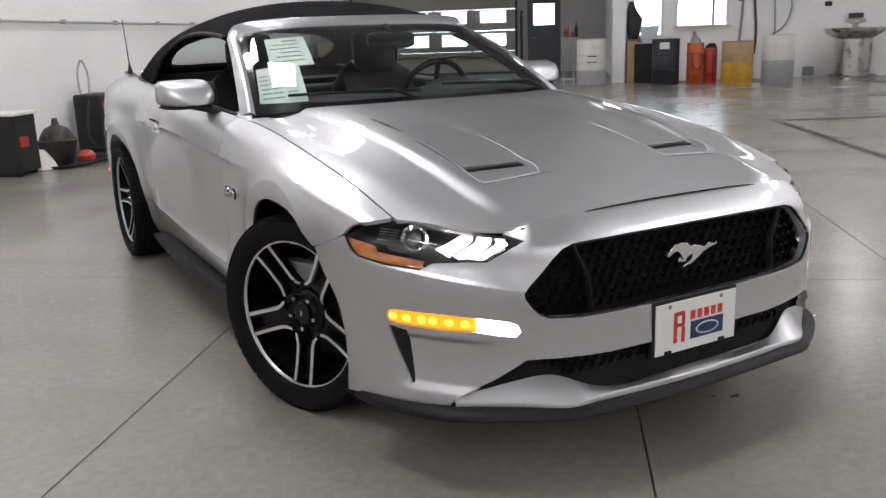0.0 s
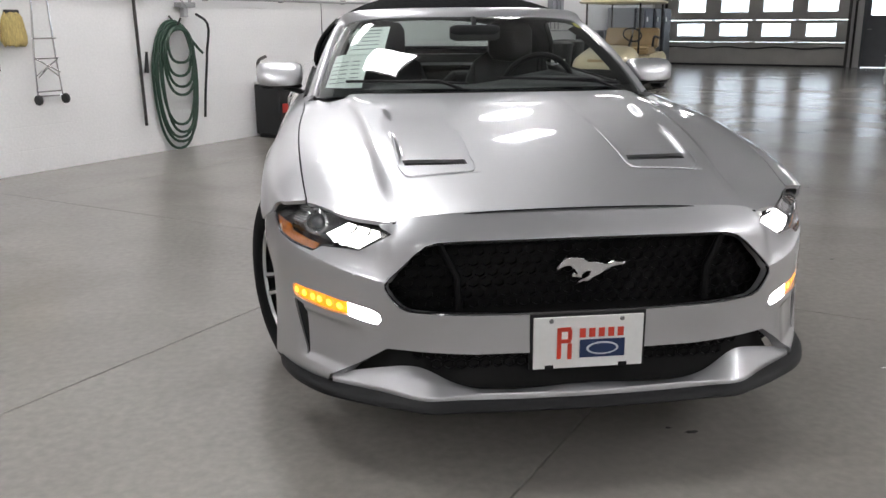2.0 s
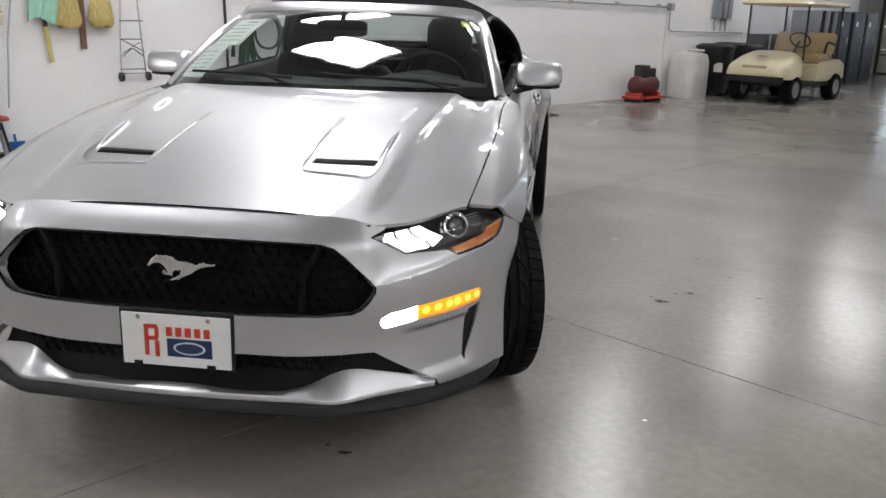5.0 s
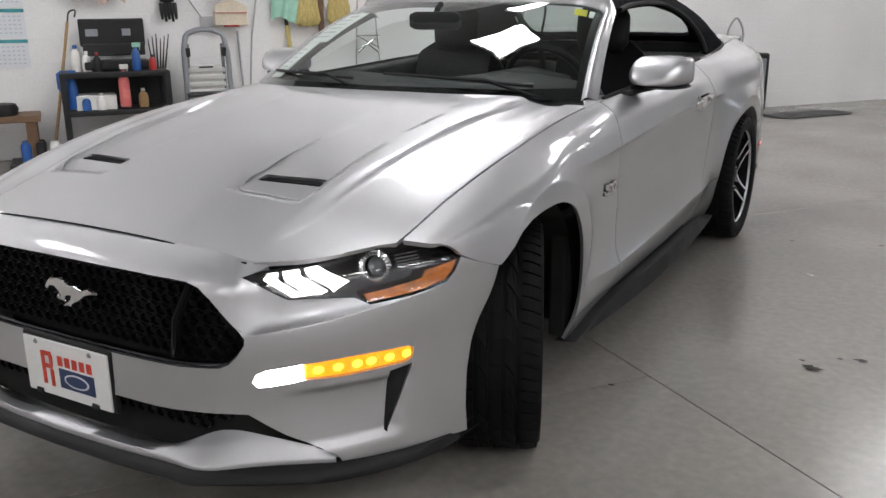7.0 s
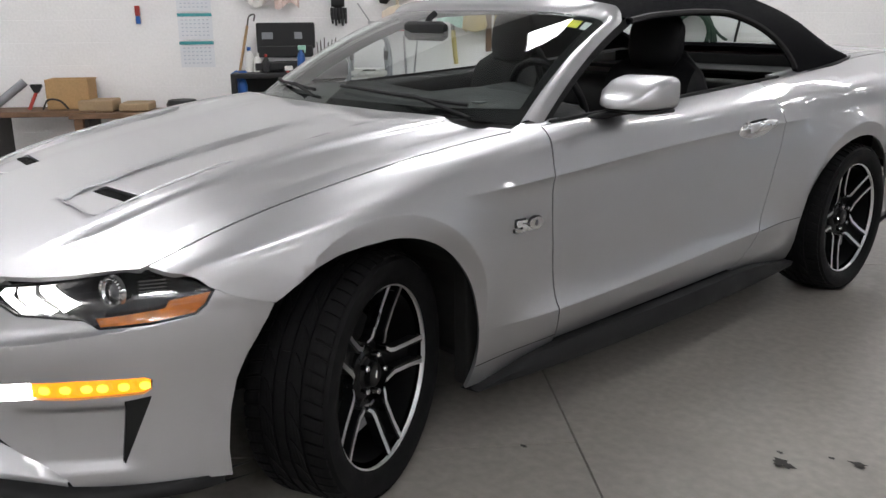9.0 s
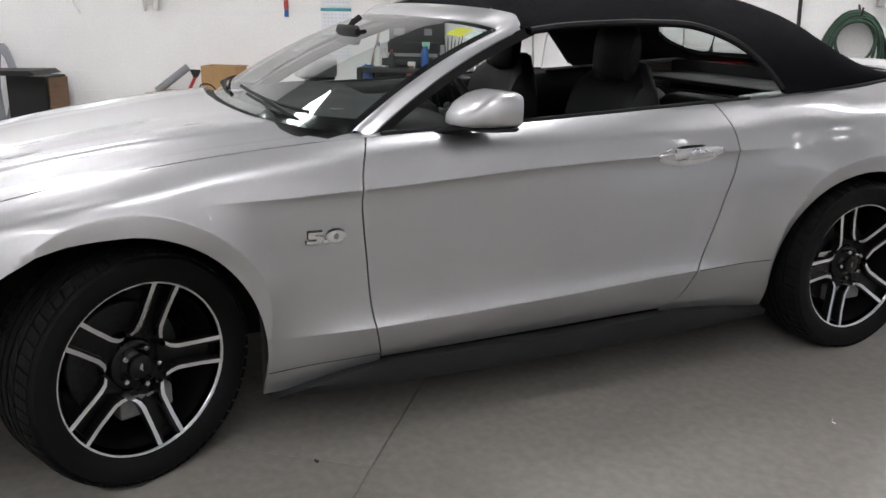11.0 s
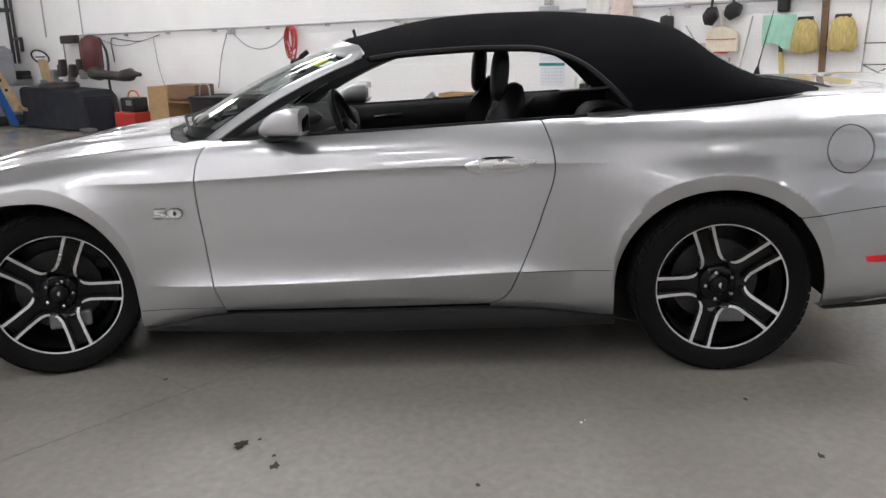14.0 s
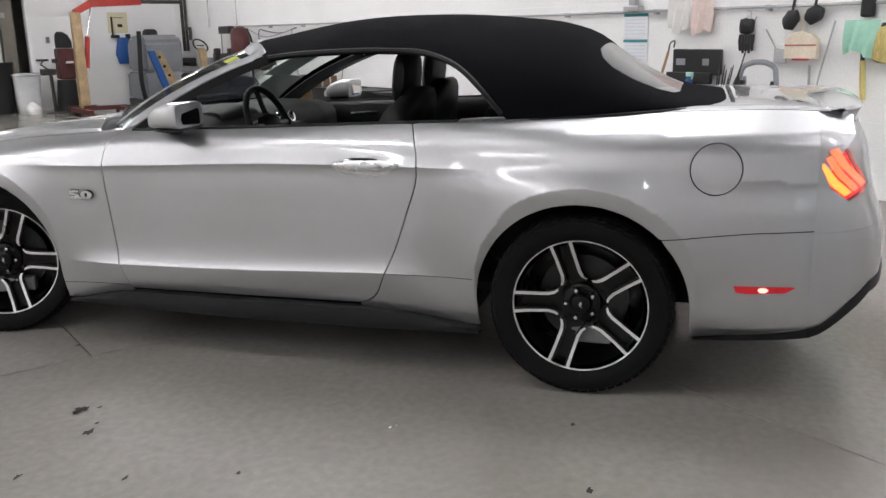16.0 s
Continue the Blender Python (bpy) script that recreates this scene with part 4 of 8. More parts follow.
part("print_oval_core", lathe([(.0001, .0005), (.034, .0005), (.036, 0)], 28, pose(.045, y_p - .0022, .394, 90) @ Matrix.Diagonal((1.1, .40, 1, 1))), BLUE_INK, plate)
for x in (-.10, .10):
    part("plate_screw", lathe([(.0001, .003), (.005, .003), (.007, 0)], 12, pose(x, -.969, .477, 90)), STEEL, plate)
    part("plate_clip", boxes((x * 1.05, -.969, .343, .024, .008, .012), bevel=.001), TRIM, plate)

# ---- windscreen, its frame and the fabric top ----
WB = smooth_line([(0, .425, .984), (.25, .4355, .984), (.48, .476, .979), (.64, .556, .969), (.735, .665, .955)], 30)
WT = smooth_line([(0, 1.085, 1.297), (.25, 1.0945, 1.296), (.42, 1.124, 1.291), (.53, 1.183, 1.281), (.592, 1.275, 1.258)], 30)


def screen(a, b):
    """The windscreen: a from the middle to the side, b upwards, both 0 to 1."""
    a, b = np.asarray(a, float), np.asarray(b, float)
    t = np.linspace(0, 1, 30)
    lo = np.stack([np.interp(a, t, WB[:, k]) for k in range(3)])
    hi = np.stack([np.interp(a, t, WT[:, k]) for k in range(3)])
    q = lo + (hi - lo) * b
    arch = .028 * 4 * b * (1 - b)
    q[2] += arch * .9
    q[1] -= arch * .45
    return q[0], q[1], q[2]


for sg in (1, -1):
    ws = panel("windscreen", screen, [(0, 0), (1, 0), (1, 1), (0, 1)], GLASS, car, 0.05, sign=sg, gap=0, lip=0, label="clear windscreen glass")
    ws.visible_shadow = False
    panel("black_border", screen, [(0, 0), (1, 0), (1, 1), (0, 1), (0, .965), (.93, .945), (.95, .10), (.6, .055), (0, .045)], GLOSS_BLACK, ws, 0.04, sign=sg, offset=-.004, gap=0, lip=0)
    t = np.linspace(0, 1, 30)
    o1 = np.ones(30)
    inner = np.stack(screen(o1 * .985, t), 1)
    outer = inner + np.stack([.045 - .012 * t, .050 + .012 * t, -.006 + .014 * t], 1)
    back = inner + np.stack([.030 - .01 * t, .085 + .01 * t, -.022 + 0 * t], 1)
    fl = np.array([sg, 1, 1])
    # pillar and header are one bent rail that runs round the corner of the glass
    path = [(.985, b, 0.0, b) for b in np.linspace(0, .90, 26)]
    path += [(.985 - .085 * (1 - math.cos(k)), .90 + .085 * math.sin(k), k / (math.pi / 2), 1.0) for k in np.linspace(.12, math.pi / 2 - .12, 9)]
    path += [(q, .985, 1.0, q) for q in np.linspace(.90, 0, 24)]
    A, B, W, T = np.array(path).T
    W = sstep(0, 1, W)
    core = np.stack(screen(A, B), 1)
    wp, wh = (1 - W)[:, None], W[:, None]
    mids = core + wp * np.stack([.020 + 0 * T, .012 + 0 * T, .012 + .004 * T], 1) + wh * np.stack([.012 * T, .030 + 0 * T, .024 - .004 * T], 1)
    outs = core + wp * np.stack([.045 - .012 * T, .050 + .012 * T, -.006 + .014 * T], 1) + wh * np.stack([.026 * T, .085 - .01 * T, .044 - .004 * T], 1)
    ends = outs + wp * np.array([-.012, .012, -.014]) + wh * np.array([0, .02, -.03])
    rail = loft([((core - [0, -.004, .008]) * fl).tolist(), (core * fl).tolist(), ((core * .45 + mids * .55 + [0, 0, .003]) * fl).tolist(), (mids * fl).tolist(), ((mids + outs) / 2 * fl + [0, 0, .003]).tolist(), (outs * fl).tolist(), (ends * fl).tolist()], flip=sg > 0)
    part("windscreen_frame", rail, PAINT, car, "silver windscreen pillar and header", smooth=True, sharp=60)
    part("pillar_seal", loft([((outer + [-.002, 0, 0]) * fl).tolist(), (back * fl).tolist(), ((inner + [-.03, .05, -.03]) * fl).tolist(), ((inner + [-.012, .004, -.012]) * fl).tolist()], flip=sg > 0), TRIM, car, "black rubber pillar seal", smooth=True)
    ti = np.stack(screen(t, o1 * .985), 1)
    to = ti + np.stack([.026 * t, .085 - .01 * t, .044 - .004 * t], 1)
    part("header_lining", loft([((ti + [0, .01, -.012]) * fl).tolist(), ((to + [0, .06, -.05]) * fl).tolist()], flip=sg > 0), TRIM, car)

ZC = hermite([1.10, 1.22, 1.5, 1.95, 2.3, 2.55, 2.64, 2.70, 2.86, 3.06, 3.16, 3.22], [1.325, 1.350, 1.407, 1.430, 1.410, 1.372, 1.338, 1.296, 1.185, 1.095, 1.080, 1.072])
ZE = hermite([1.10, 1.22, 1.5, 1.95, 2.3, 2.6, 2.86, 3.06, 3.22], [1.24, 1.20, 1.05, .985, .995, 1.015, 1.035, 1.05, 1.056])
WE = hermite([1.10, 1.22, 1.5, 1.95, 2.3, 2.6, 2.86, 3.06, 3.16, 3.22], [.60, .645, .735, .765, .755, .735, .715, .665, .60, .50])
PE = hermite([1.1, 1.5, 2.3, 2.7, 3.0, 3.22], [2.5, 2.35, 2.3, 2.4, 2.7, 2.8])


def roof(y, w):
    """The fabric top: y along it, w from the middle (0) over the side down to the belt (1)."""
    y, w = np.asarray(y, float), np.clip(np.asarray(w, float), 0, 1)
    a = w * math.pi / 2
    e = 2 / PE(y)
    x = WE(y) * np.sin(a) ** e
    z = ZE(y) + (ZC(y) - ZE(y)) * np.maximum(np.cos(a), 0) ** e
    return x, y, z


def roof_w(y, z):
    a, b = 0.0, 1.0
    for _ in range(40):
        m = (a + b) / 2
        if float(roof(np.array([y]), np.array([m]))[2][0]) > z:
            a = m
        else:
            b = m
    return (y, (a + b) / 2)


RG = [(2.70, .0), (2.70, .30), (2.72, .40), (2.76, .455), (2.84, .475), (2.95, .46), (3.00, .40), (3.02, .28), (3.02, 0)]
LOWEDGE = [roof_w(y, z) for y, z in smooth_line([(1.335, 1.255), (1.45, 1.268), (1.62, 1.277), (1.84, 1.280), (2.06, 1.262), (2.19, 1.208), (2.29, 1.125), (2.37, 1.04)], 30)]
for sg in (1, -1):
    rim = [(1.185, 0), (1.19, .3), (1.21, .5), (1.25, .68)] + LOWEDGE + [(y, .995) for y in np.linspace(2.40, 3.20, 20)] + [(3.212, .6), (3.215, .3), (3.215, 0)] + RG[::-1]
    soft = panel("fabric_top", roof, rim, FABRIC, car, 0.045, sign=sg, gap=0, lip=0.02, label="black fabric convertible top")
    glass_r = panel("rear_window", roof, RG, GLASS, soft, 0.04, sign=sg, gap=-.004, lip=0, offset=-.003, label="glass rear window")
    glass_r.visible_shadow = False
    panel("headliner", roof, rim, TRIM, soft, 0.06, sign=sg, gap=0.004, lip=0, offset=-.022)
    low3 = [tuple(float(q[0]) for q in roof(np.array([y]), np.array([w]))) for y, w in LOWEDGE]
    part("window_seal", tube([(sg * (x - .004), y, z) for x, y, z in low3], .011, 6), TRIM, soft, smooth=True)
    base = [tuple(float(q[0]) for q in roof(np.array([y]), np.array([.998]))) for y in np.linspace(2.30, 3.20, 30)] + [tuple(float(q[0]) for q in roof(np.array([3.217]), np.array([w]))) for w in np.linspace(.95, 0, 12)]
    part("top_moulding", tube([(sg * (x + .004), y + .003, z + .004) for x, y, z in base], .009, 6), TRIM, soft, smooth=True)
    # rear deck beside the top and the boot lid
    deck = seam(2.20, 3.60, 20) + [(3.60, GK[12]), (3.17, GK[12])] + top([(.30, 3.175), (.46, 3.165), (.56, 3.13), (.62, 3.05), (.655, 2.9), (.68, 2.6), (.70, 2.2)])
    panel("boot_lid", body, deck, PAINT, car, 0.04, sign=sg, gap=0.001)
    pts = smooth_line([(0, 3.60), (.3, 3.595), (.5, 3.58), (.62, 3.55), (.68, 3.50)], 24)
    rows = [[(sg * x, y + dy, 1.058 + dz - .02 * (x / .68) ** 2 * (dz > 0)) for x, y in pts] for dy, dz in ((-.10, .000), (-.03, .010), (.05, .022), (.085, .028), (.095, .020), (.085, -.005), (.06, -.06))]
    part("spoiler", loft(rows, flip=sg > 0), PAINT, car, "low silver boot spoiler", smooth=True, sharp=50)
# aerial on the right rear wing
part("aerial", tube([(-.70, 3.27, 1.055), (-.70, 3.272, 1.085), (-.70, 3.278, 1.12), (-.70, 3.345, 1.40)], [.022, .014, .004, .0018], 8), TRIM, car, "thin black aerial", smooth=True)


# ---- tail ----
def tail(q, z):
    """The rear skin: q from the side (0) to the middle (1)."""
    q, z = np.asarray(q, float), np.asarray(z, float)
    ys = np.full(len(q), 3.5)
    xb = body(ys, g_of(ys, np.clip(z, .25, 1.03)))[0]
    end = hermite([.2, .30, .45, .55, .66, .75, .95, 1.04], [3.73, 3.79, 3.815, 3.815, 3.80, 3.765, 3.715, 3.68])(z)
    a = np.clip(q, 0, 1) * math.pi / 2
    y = 3.5 + (end - 3.5) * np.sin(a) ** (2 / 2.4)
    x = (xb - .10 * (y - 3.5)) * np.cos(a) ** (2 / 3.2)
    return x, y, z


TL = [(.004, .885), (.048, .928), (.12, .952), (.211, .95), (.313, .888), (.489, .803), (.369, .774), (.224, .758), (.078, .806)]
BARS = [[(.007, .881), (.029, .889), (.135, .834), (.266, .787), (.208, .776), (.084, .815)], [(.043, .906), (.082, .914), (.203, .851), (.361, .797), (.304, .789), (.134, .85)], [(.072, .931), (.136, .942), (.244, .884), (.468, .808), (.41, .801), (.167, .881)]]
for sg in (1, -1):
    panel("rear_bumper", tail, [(0, .65), (.25, .655), (1, .66), (1, .47), (.43, .455), (.24, .395), (.07, .315), (0, .298)], PAINT, car, 0.03, sign=sg, gap=0, label="silver rear bumper")
    panel("tail_panel", tail, [(0, .651), (.25, .656), (1, .661), (1, 1.03), (0, 1.0)], PAINT, car, 0.03, sign=sg, holes=[TL], gap=0)
    panel("rear_valance", tail, [(0, .300), (.07, .317), (.24, .397), (.43, .457), (1, .472), (1, .425), (.43, .415), (.24, .352), (.07, .280), (0, .262)], TRIM, car, 0.03, sign=sg, offset=.006, gap=0, lip=.05, label="black rear valance")
    panel("rear_diffuser", tail, [(.05, .27), (.24, .36), (.43, .42), (1, .43), (1, .26), (.05, .24)], UNDER, car, 0.04, sign=sg, offset=-.12, gap=0, lip=0)
    tl = panel("tail_light", tail, TL, GLOSS_BLACK, car, 0.03, sign=sg, offset=-.025, gap=0, lip=0, label="lit red tail light with three bars")
    panel("red_lens", tail, shrink(TL, .006), RED_ON, tl, 0.02, sign=sg, offset=-.012, gap=0, lip=0)
    for k, bar in enumerate(BARS):
        panel("light_bar", tail, bar, (ORANGE_ON, CORAL_ON, CORAL_ON)[k], tl, 0.02, sign=sg, offset=-.003, gap=0, lip=.010)
    panel("lens_cover", tail, TL, LENS, tl, 0.03, sign=sg, offset=.001, gap=.001, lip=.003)
    mk = panel("side_marker", body, side([(3.245, .455), (3.255, .432), (3.30, .428), (3.42, .435), (3.455, .455), (3.44, .457)]), RED_LENS, car, 0.02, sign=sg, offset=.003, gap=0, lip=.006, label="red side marker lamp")
    panel("marker_light", body, side(ring(3.345, .444, .018, .010, 0, 330, 12)), RED_HOT, mk, 0.01, sign=sg, offset=.0045, gap=0, lip=0)
    vy = np.linspace(3.115, 3.52, 14)
    zt = np.interp(vy, [3.115, 3.20, 3.52], [.240, .262, .30])
    rows = [[(sg * (float(FX[1](y)) + .004), y, z) for y, z in zip(vy, zt)], [(sg * (float(FX[0](y)) + .012), y, .232 + .03 * (y - 3.115) / .4) for y in vy], [(sg * (float(FX[0](y)) - .10), y, .225) for y in vy]]
    part("valance_side", loft(rows, flip=sg < 0), TRIM, car, smooth=True)
    # badge on the wing
cu = bpy.data.curves.new("badge_text", "FONT")
cu.body, cu.size, cu.extrude, cu.align_x, cu.align_y = "5.0", .075, .005, "CENTER", "CENTER"
cu.offset, cu.space_character = .004, .86
tmp = bpy.data.objects.new("badge_text", cu)
scene.collection.objects.link(tmp)
bpy.context.view_layer.update()
me = bpy.data.meshes.new_from_object(tmp.evaluated_get(bpy.context.evaluated_depsgraph_get()))
bpy.data.objects.remove(tmp)
for sg in (1, -1):
    bm = bmesh.new()
    bm.from_mesh(me)
    bx = float(body(np.array([.525]), g_of(.525, .685))[0][0])
    bmesh.ops.transform(bm, matrix=pose(sg * (bx + .009), .525, .685, 90, 0, 90 * sg) @ Matrix.Diagonal((1.42, .60, 1, 1)), verts=bm.verts)
    badge = part("badge", bm, CHROME, car, "chrome badge on the front wing")
    bm = bmesh.new()
    bm.from_mesh(me)
    bmesh.ops.transform(bm, matrix=pose(sg * (bx + .006), .525, .685, 90, 0, 90 * sg) @ Matrix.Diagonal((1.48, .72, .6, 1)), verts=bm.verts)
    part("badge_edge", bm, GLOSS_BLACK, badge)

# ---- dark shell inside, wheel houses ----
for sg in (1, -1):
    for cy in (-.02, 2.70):
        prof = [(cy + (.43 if a < 1.6 else .47) * math.cos(a), .335 + .425 * math.sin(a)) for a in np.radians(np.linspace(-8, 188, 24))]
        bm = loft([[(sg * .82, y, z) for y, z in prof], [(sg * .50, y, z) for y, z in prof]], flip=sg > 0)
        bm.faces.new([bm.verts.new((sg * .52, y, z)) for y, z in prof])
        part("wheel_house", bm, UNDER, car)
part("underbody", boxes((0, 1.35, .25, 1.50, 1.80, .10), (0, -.55, .40, 1.0, .45, .42), (0, 3.35, .55, 1.30, .40, .62), (0, .05, .55, 1.02, .95, .50), (0, 2.7, .55, 1.0, .9, .6), bevel=.03), UNDER, car)
# unseen sheet, added to block tail lamp light from leaking forward
part("boot_light_block", boxes((0, 3.02, .80, 1.40, .03, .50), bevel=0), UNDER, car)
part("inner_sill", boxes((.78, 1.3, .40, .06, 1.9, .42), bevel=.01), UNDER, car)
part("inner_sill", boxes((-.78, 1.3, .40, .06, 1.9, .42), bevel=.01), UNDER, car)
# ---- wheels ----
def tyre_mesh():
    bm = lathe([(.252, -.100), (.262, -.112), (.295, -.121), (.322, -.119), (.331, -.108), (.3355, -.090), (.3362, -.06), (.3365, 0), (.3362, .06), (.3355, .090), (.331, .108), (.322, .119), (.295, .121), (.262, .112), (.252, .100)], 64)
    return bm


def tread_blocks():
    """Raised blocks and ribs that leave grooves between them; local z runs across the tread."""
    bm = bmesh.new()

    def block(z0, z1, a0, a1, lean, r0=.3385, r1=.3445, n=3):
        rows = []
        for j in range(n + 1):
            z = z0 + (z1 - z0) * j / n
            sh = lean * (j / n) ** 1.5
            drop = max(0, abs(z) - .088) * .30
            rows.append([((r - drop) * math.cos(a + sh), (r - drop) * math.sin(a + sh), z) for r, a in ((r0, a0), (r1, a0 + .004), (r1, a1 - .004), (r0, a1))])
        loft(rows, bm=bm)
        vs = [[bm.verts.new(q) for q in rows[k]] for k in (0, n)]
        bm.faces.new(vs[0])
        bm.faces.new(vs[1][::-1])

    N = 60
    for k in range(N):
        a, w = 2 * math.pi * k / N, 2 * math.pi / N
        block(.064, .112, a, a + w * .86, .035)
        block(-.064, -.112, a, a + w * .86, .035)
    for k in range(N // 2):
        a, w = 4 * math.pi * k / N, 4 * math.pi / N
        block(.022, .053, a, a + w * .965, .13)
        block(-.053, -.025, a, a + w * .965, .13)
        block(-.013, .010, a, a + w * 1.02, .0, n=1)
    bmesh.ops.recalc_face_normals(bm, faces=bm.faces)
    return bm


DISC = mat("dark_disc", (.05, .05, .052), .5, .7, vary=.2)
DARK_RIM = mat("dark_rim_paint", (.004, .004, .0045), .3, coat=.1, spec=.22, vary=.2)


def wheel(at, turn, sg, phase):
    """A five-spoke wheel; local z points outwards."""
    m = Matrix.Translation(at) @ Matrix.Rotation(turn, 4, "Z") @ Matrix.Rotation(radians(90) * sg, 4, "Y")
    tyre = part("wheel", lathe([(.13, -.075), (.245, -.085), (.252, -.10), (.257, -.105), (.257, -.09), (.232, -.075), (.228, .0), (.236, .085)], 48), DARK_RIM, None, "black wheel with bright machined spoke edges", smooth=True, sharp=35)
    w = tyre
    w.name = "wheel"
    part("tyre", tyre_mesh(), RUBBER, w, "black low-profile tyre", smooth=True, sharp=35)
    tagged(part("tread", tread_blocks(), RUBBER, w, "tread blocks with dark grooves between"), kind="stuff")
    part("rim_edge", lathe([(.2485, .098), (.2495, .1015), (.2555, .103), (.257, .098), (.252, .09)], 64), MACHINED, w, "bright machined rim edge", smooth=True)
    part("brake_disc", lathe([(.08, -.03), (.085, -.02), (.17, -.018), (.172, -.03)], 40), DISC, w, "grey brake disc", smooth=True)
    part("caliper", boxes((.13, .03, .012, .07, .17, .05), bevel=.01), mat("caliper_grey", (.20, .20, .205), .5) if "caliper_grey" not in bpy.data.materials else bpy.data.materials["caliper_grey"], w)
    part("hub", lathe([(.080, .020), (.072, .042), (.060, .048), (.045, .048), (.035, .058), (.0001, .060)], 40), DARK_RIM, w, smooth=True)
    part("hub_cap", lathe([(.034, .066), (.033, .0735), (.028, .0755), (.0001, .076)], 28), DARK_RIM, w, smooth=True)
    part("hub_mark", prism([(-.014, .002), (-.006, .006), (.006, .004), (.015, .007), (.008, 0), (.004, -.006), (-.006, -.004)], pose(0, 0, .0762), .001), CHROME, w)
    for k in range(5):
        a = 2 * math.pi * k / 5 + radians(phase)
        R = Matrix.Rotation(a, 4, "Z")
        nut = lathe([(.009, .056), (.009, .074), (.007, .078), (.0001, .079)], 8, R @ Matrix.Translation((.056, 0, 0)))
        part("wheel_nut", nut, CHROME, w)
        # each spoke is a pair of arms that part at the hub and run to the rim
        arm = bmesh.new()
        face = bmesh.new()
        for s in (1, -1):
            line = [(.086, s * .046), (.100, s * .036), (.122, s * .0305), (.19, s * .0315), (.249, s * .034)]
            half = [.0085, .0095, .0100, .0095, .0105]
            zz = [.060, .066, .068, .080, .094]
            lo = [R @ Vector((x, y + h, z - .03)) for (x, y), h, z in zip(line, half, zz)]
            t1 = [R @ Vector((x, y + h, z)) for (x, y), h, z in zip(line, half, zz)]
            t2 = [R @ Vector((x, y - h, z)) for (x, y), h, z in zip(line, half, zz)]
            lo2 = [R @ Vector((x, y - h, z - .03)) for (x, y), h, z in zip(line, half, zz)]
            loft([lo, t1, t2, lo2], bm=arm, flip=True)
            o = .62
            f1 = [R @ Vector((x, y + s * h * .92, z + .0016)) for (x, y), h, z in zip(line, half, zz)]
            f2 = [R @ Vector((x, y + s * h * (.92 - 2 * o), z + .0016)) for (x, y), h, z in zip(line, half, zz)]
            f0 = [R @ Vector((x, y + s * h, z - .004)) for (x, y), h, z in zip(line, half, zz)]
            loft([f0, f1, f2], bm=face, flip=s > 0)
        # dark sheet standing for the shaded hollow between the arms
        hollow_fill = [(.075, -.045), (.105, -.034), (.13, -.028), (.19, -.029), (.245, -.032), (.245, .032), (.19, .029), (.13, .028), (.105, .034), (.075, .045)]
        vs = [arm.verts.new(R @ Vector((x, y, .034 + .16 * max(0, x - .10)))) for x, y in hollow_fill]
        arm.faces.new(vs)
        part("spoke", arm, DARK_RIM, w)
        part("spoke_edge", face, MACHINED, w, "bright machined spoke edge", smooth=True)
    w.matrix_world = m
    bpy.context.view_layer.update()
    w.parent = car
    return w


STEER = radians(24)
wheel((.758, -.036, .343), STEER, 1, -129)
wheel((-.765, .03, .343), STEER, -1, 180)
wheel((.812, 2.705, .343), 0, 1, -90)
wheel((-.812, 2.705, .343), 0, -1, 20)
# ---- mirrors, wipers, papers, cabin ----
def shell(sections, m, seg=20):
    """Rounded closed body through (x, cy, cz, hy, hz, power) sections along local x."""
    rows = []
    for x, cy, cz, hy, hz, pw in sections:
        r = []
        for k in range(seg):
            a = 2 * math.pi * k / seg
            c, s = math.cos(a), math.sin(a)
            r.append(m @ Vector((x, cy + hy * math.copysign(abs(c) ** (2 / pw), c), cz + hz * math.copysign(abs(s) ** (2 / pw), s))))
        rows.append(r)
    bm = loft(rows, closed=True)
    bm.verts.ensure_lookup_table()
    bm.faces.new([bm.verts[i] for i in range(seg)][::-1])
    n = len(bm.verts)
    bm.faces.new([bm.verts[i] for i in range(n - seg, n)])
    bmesh.ops.recalc_face_normals(bm, faces=bm.faces)
    return bm


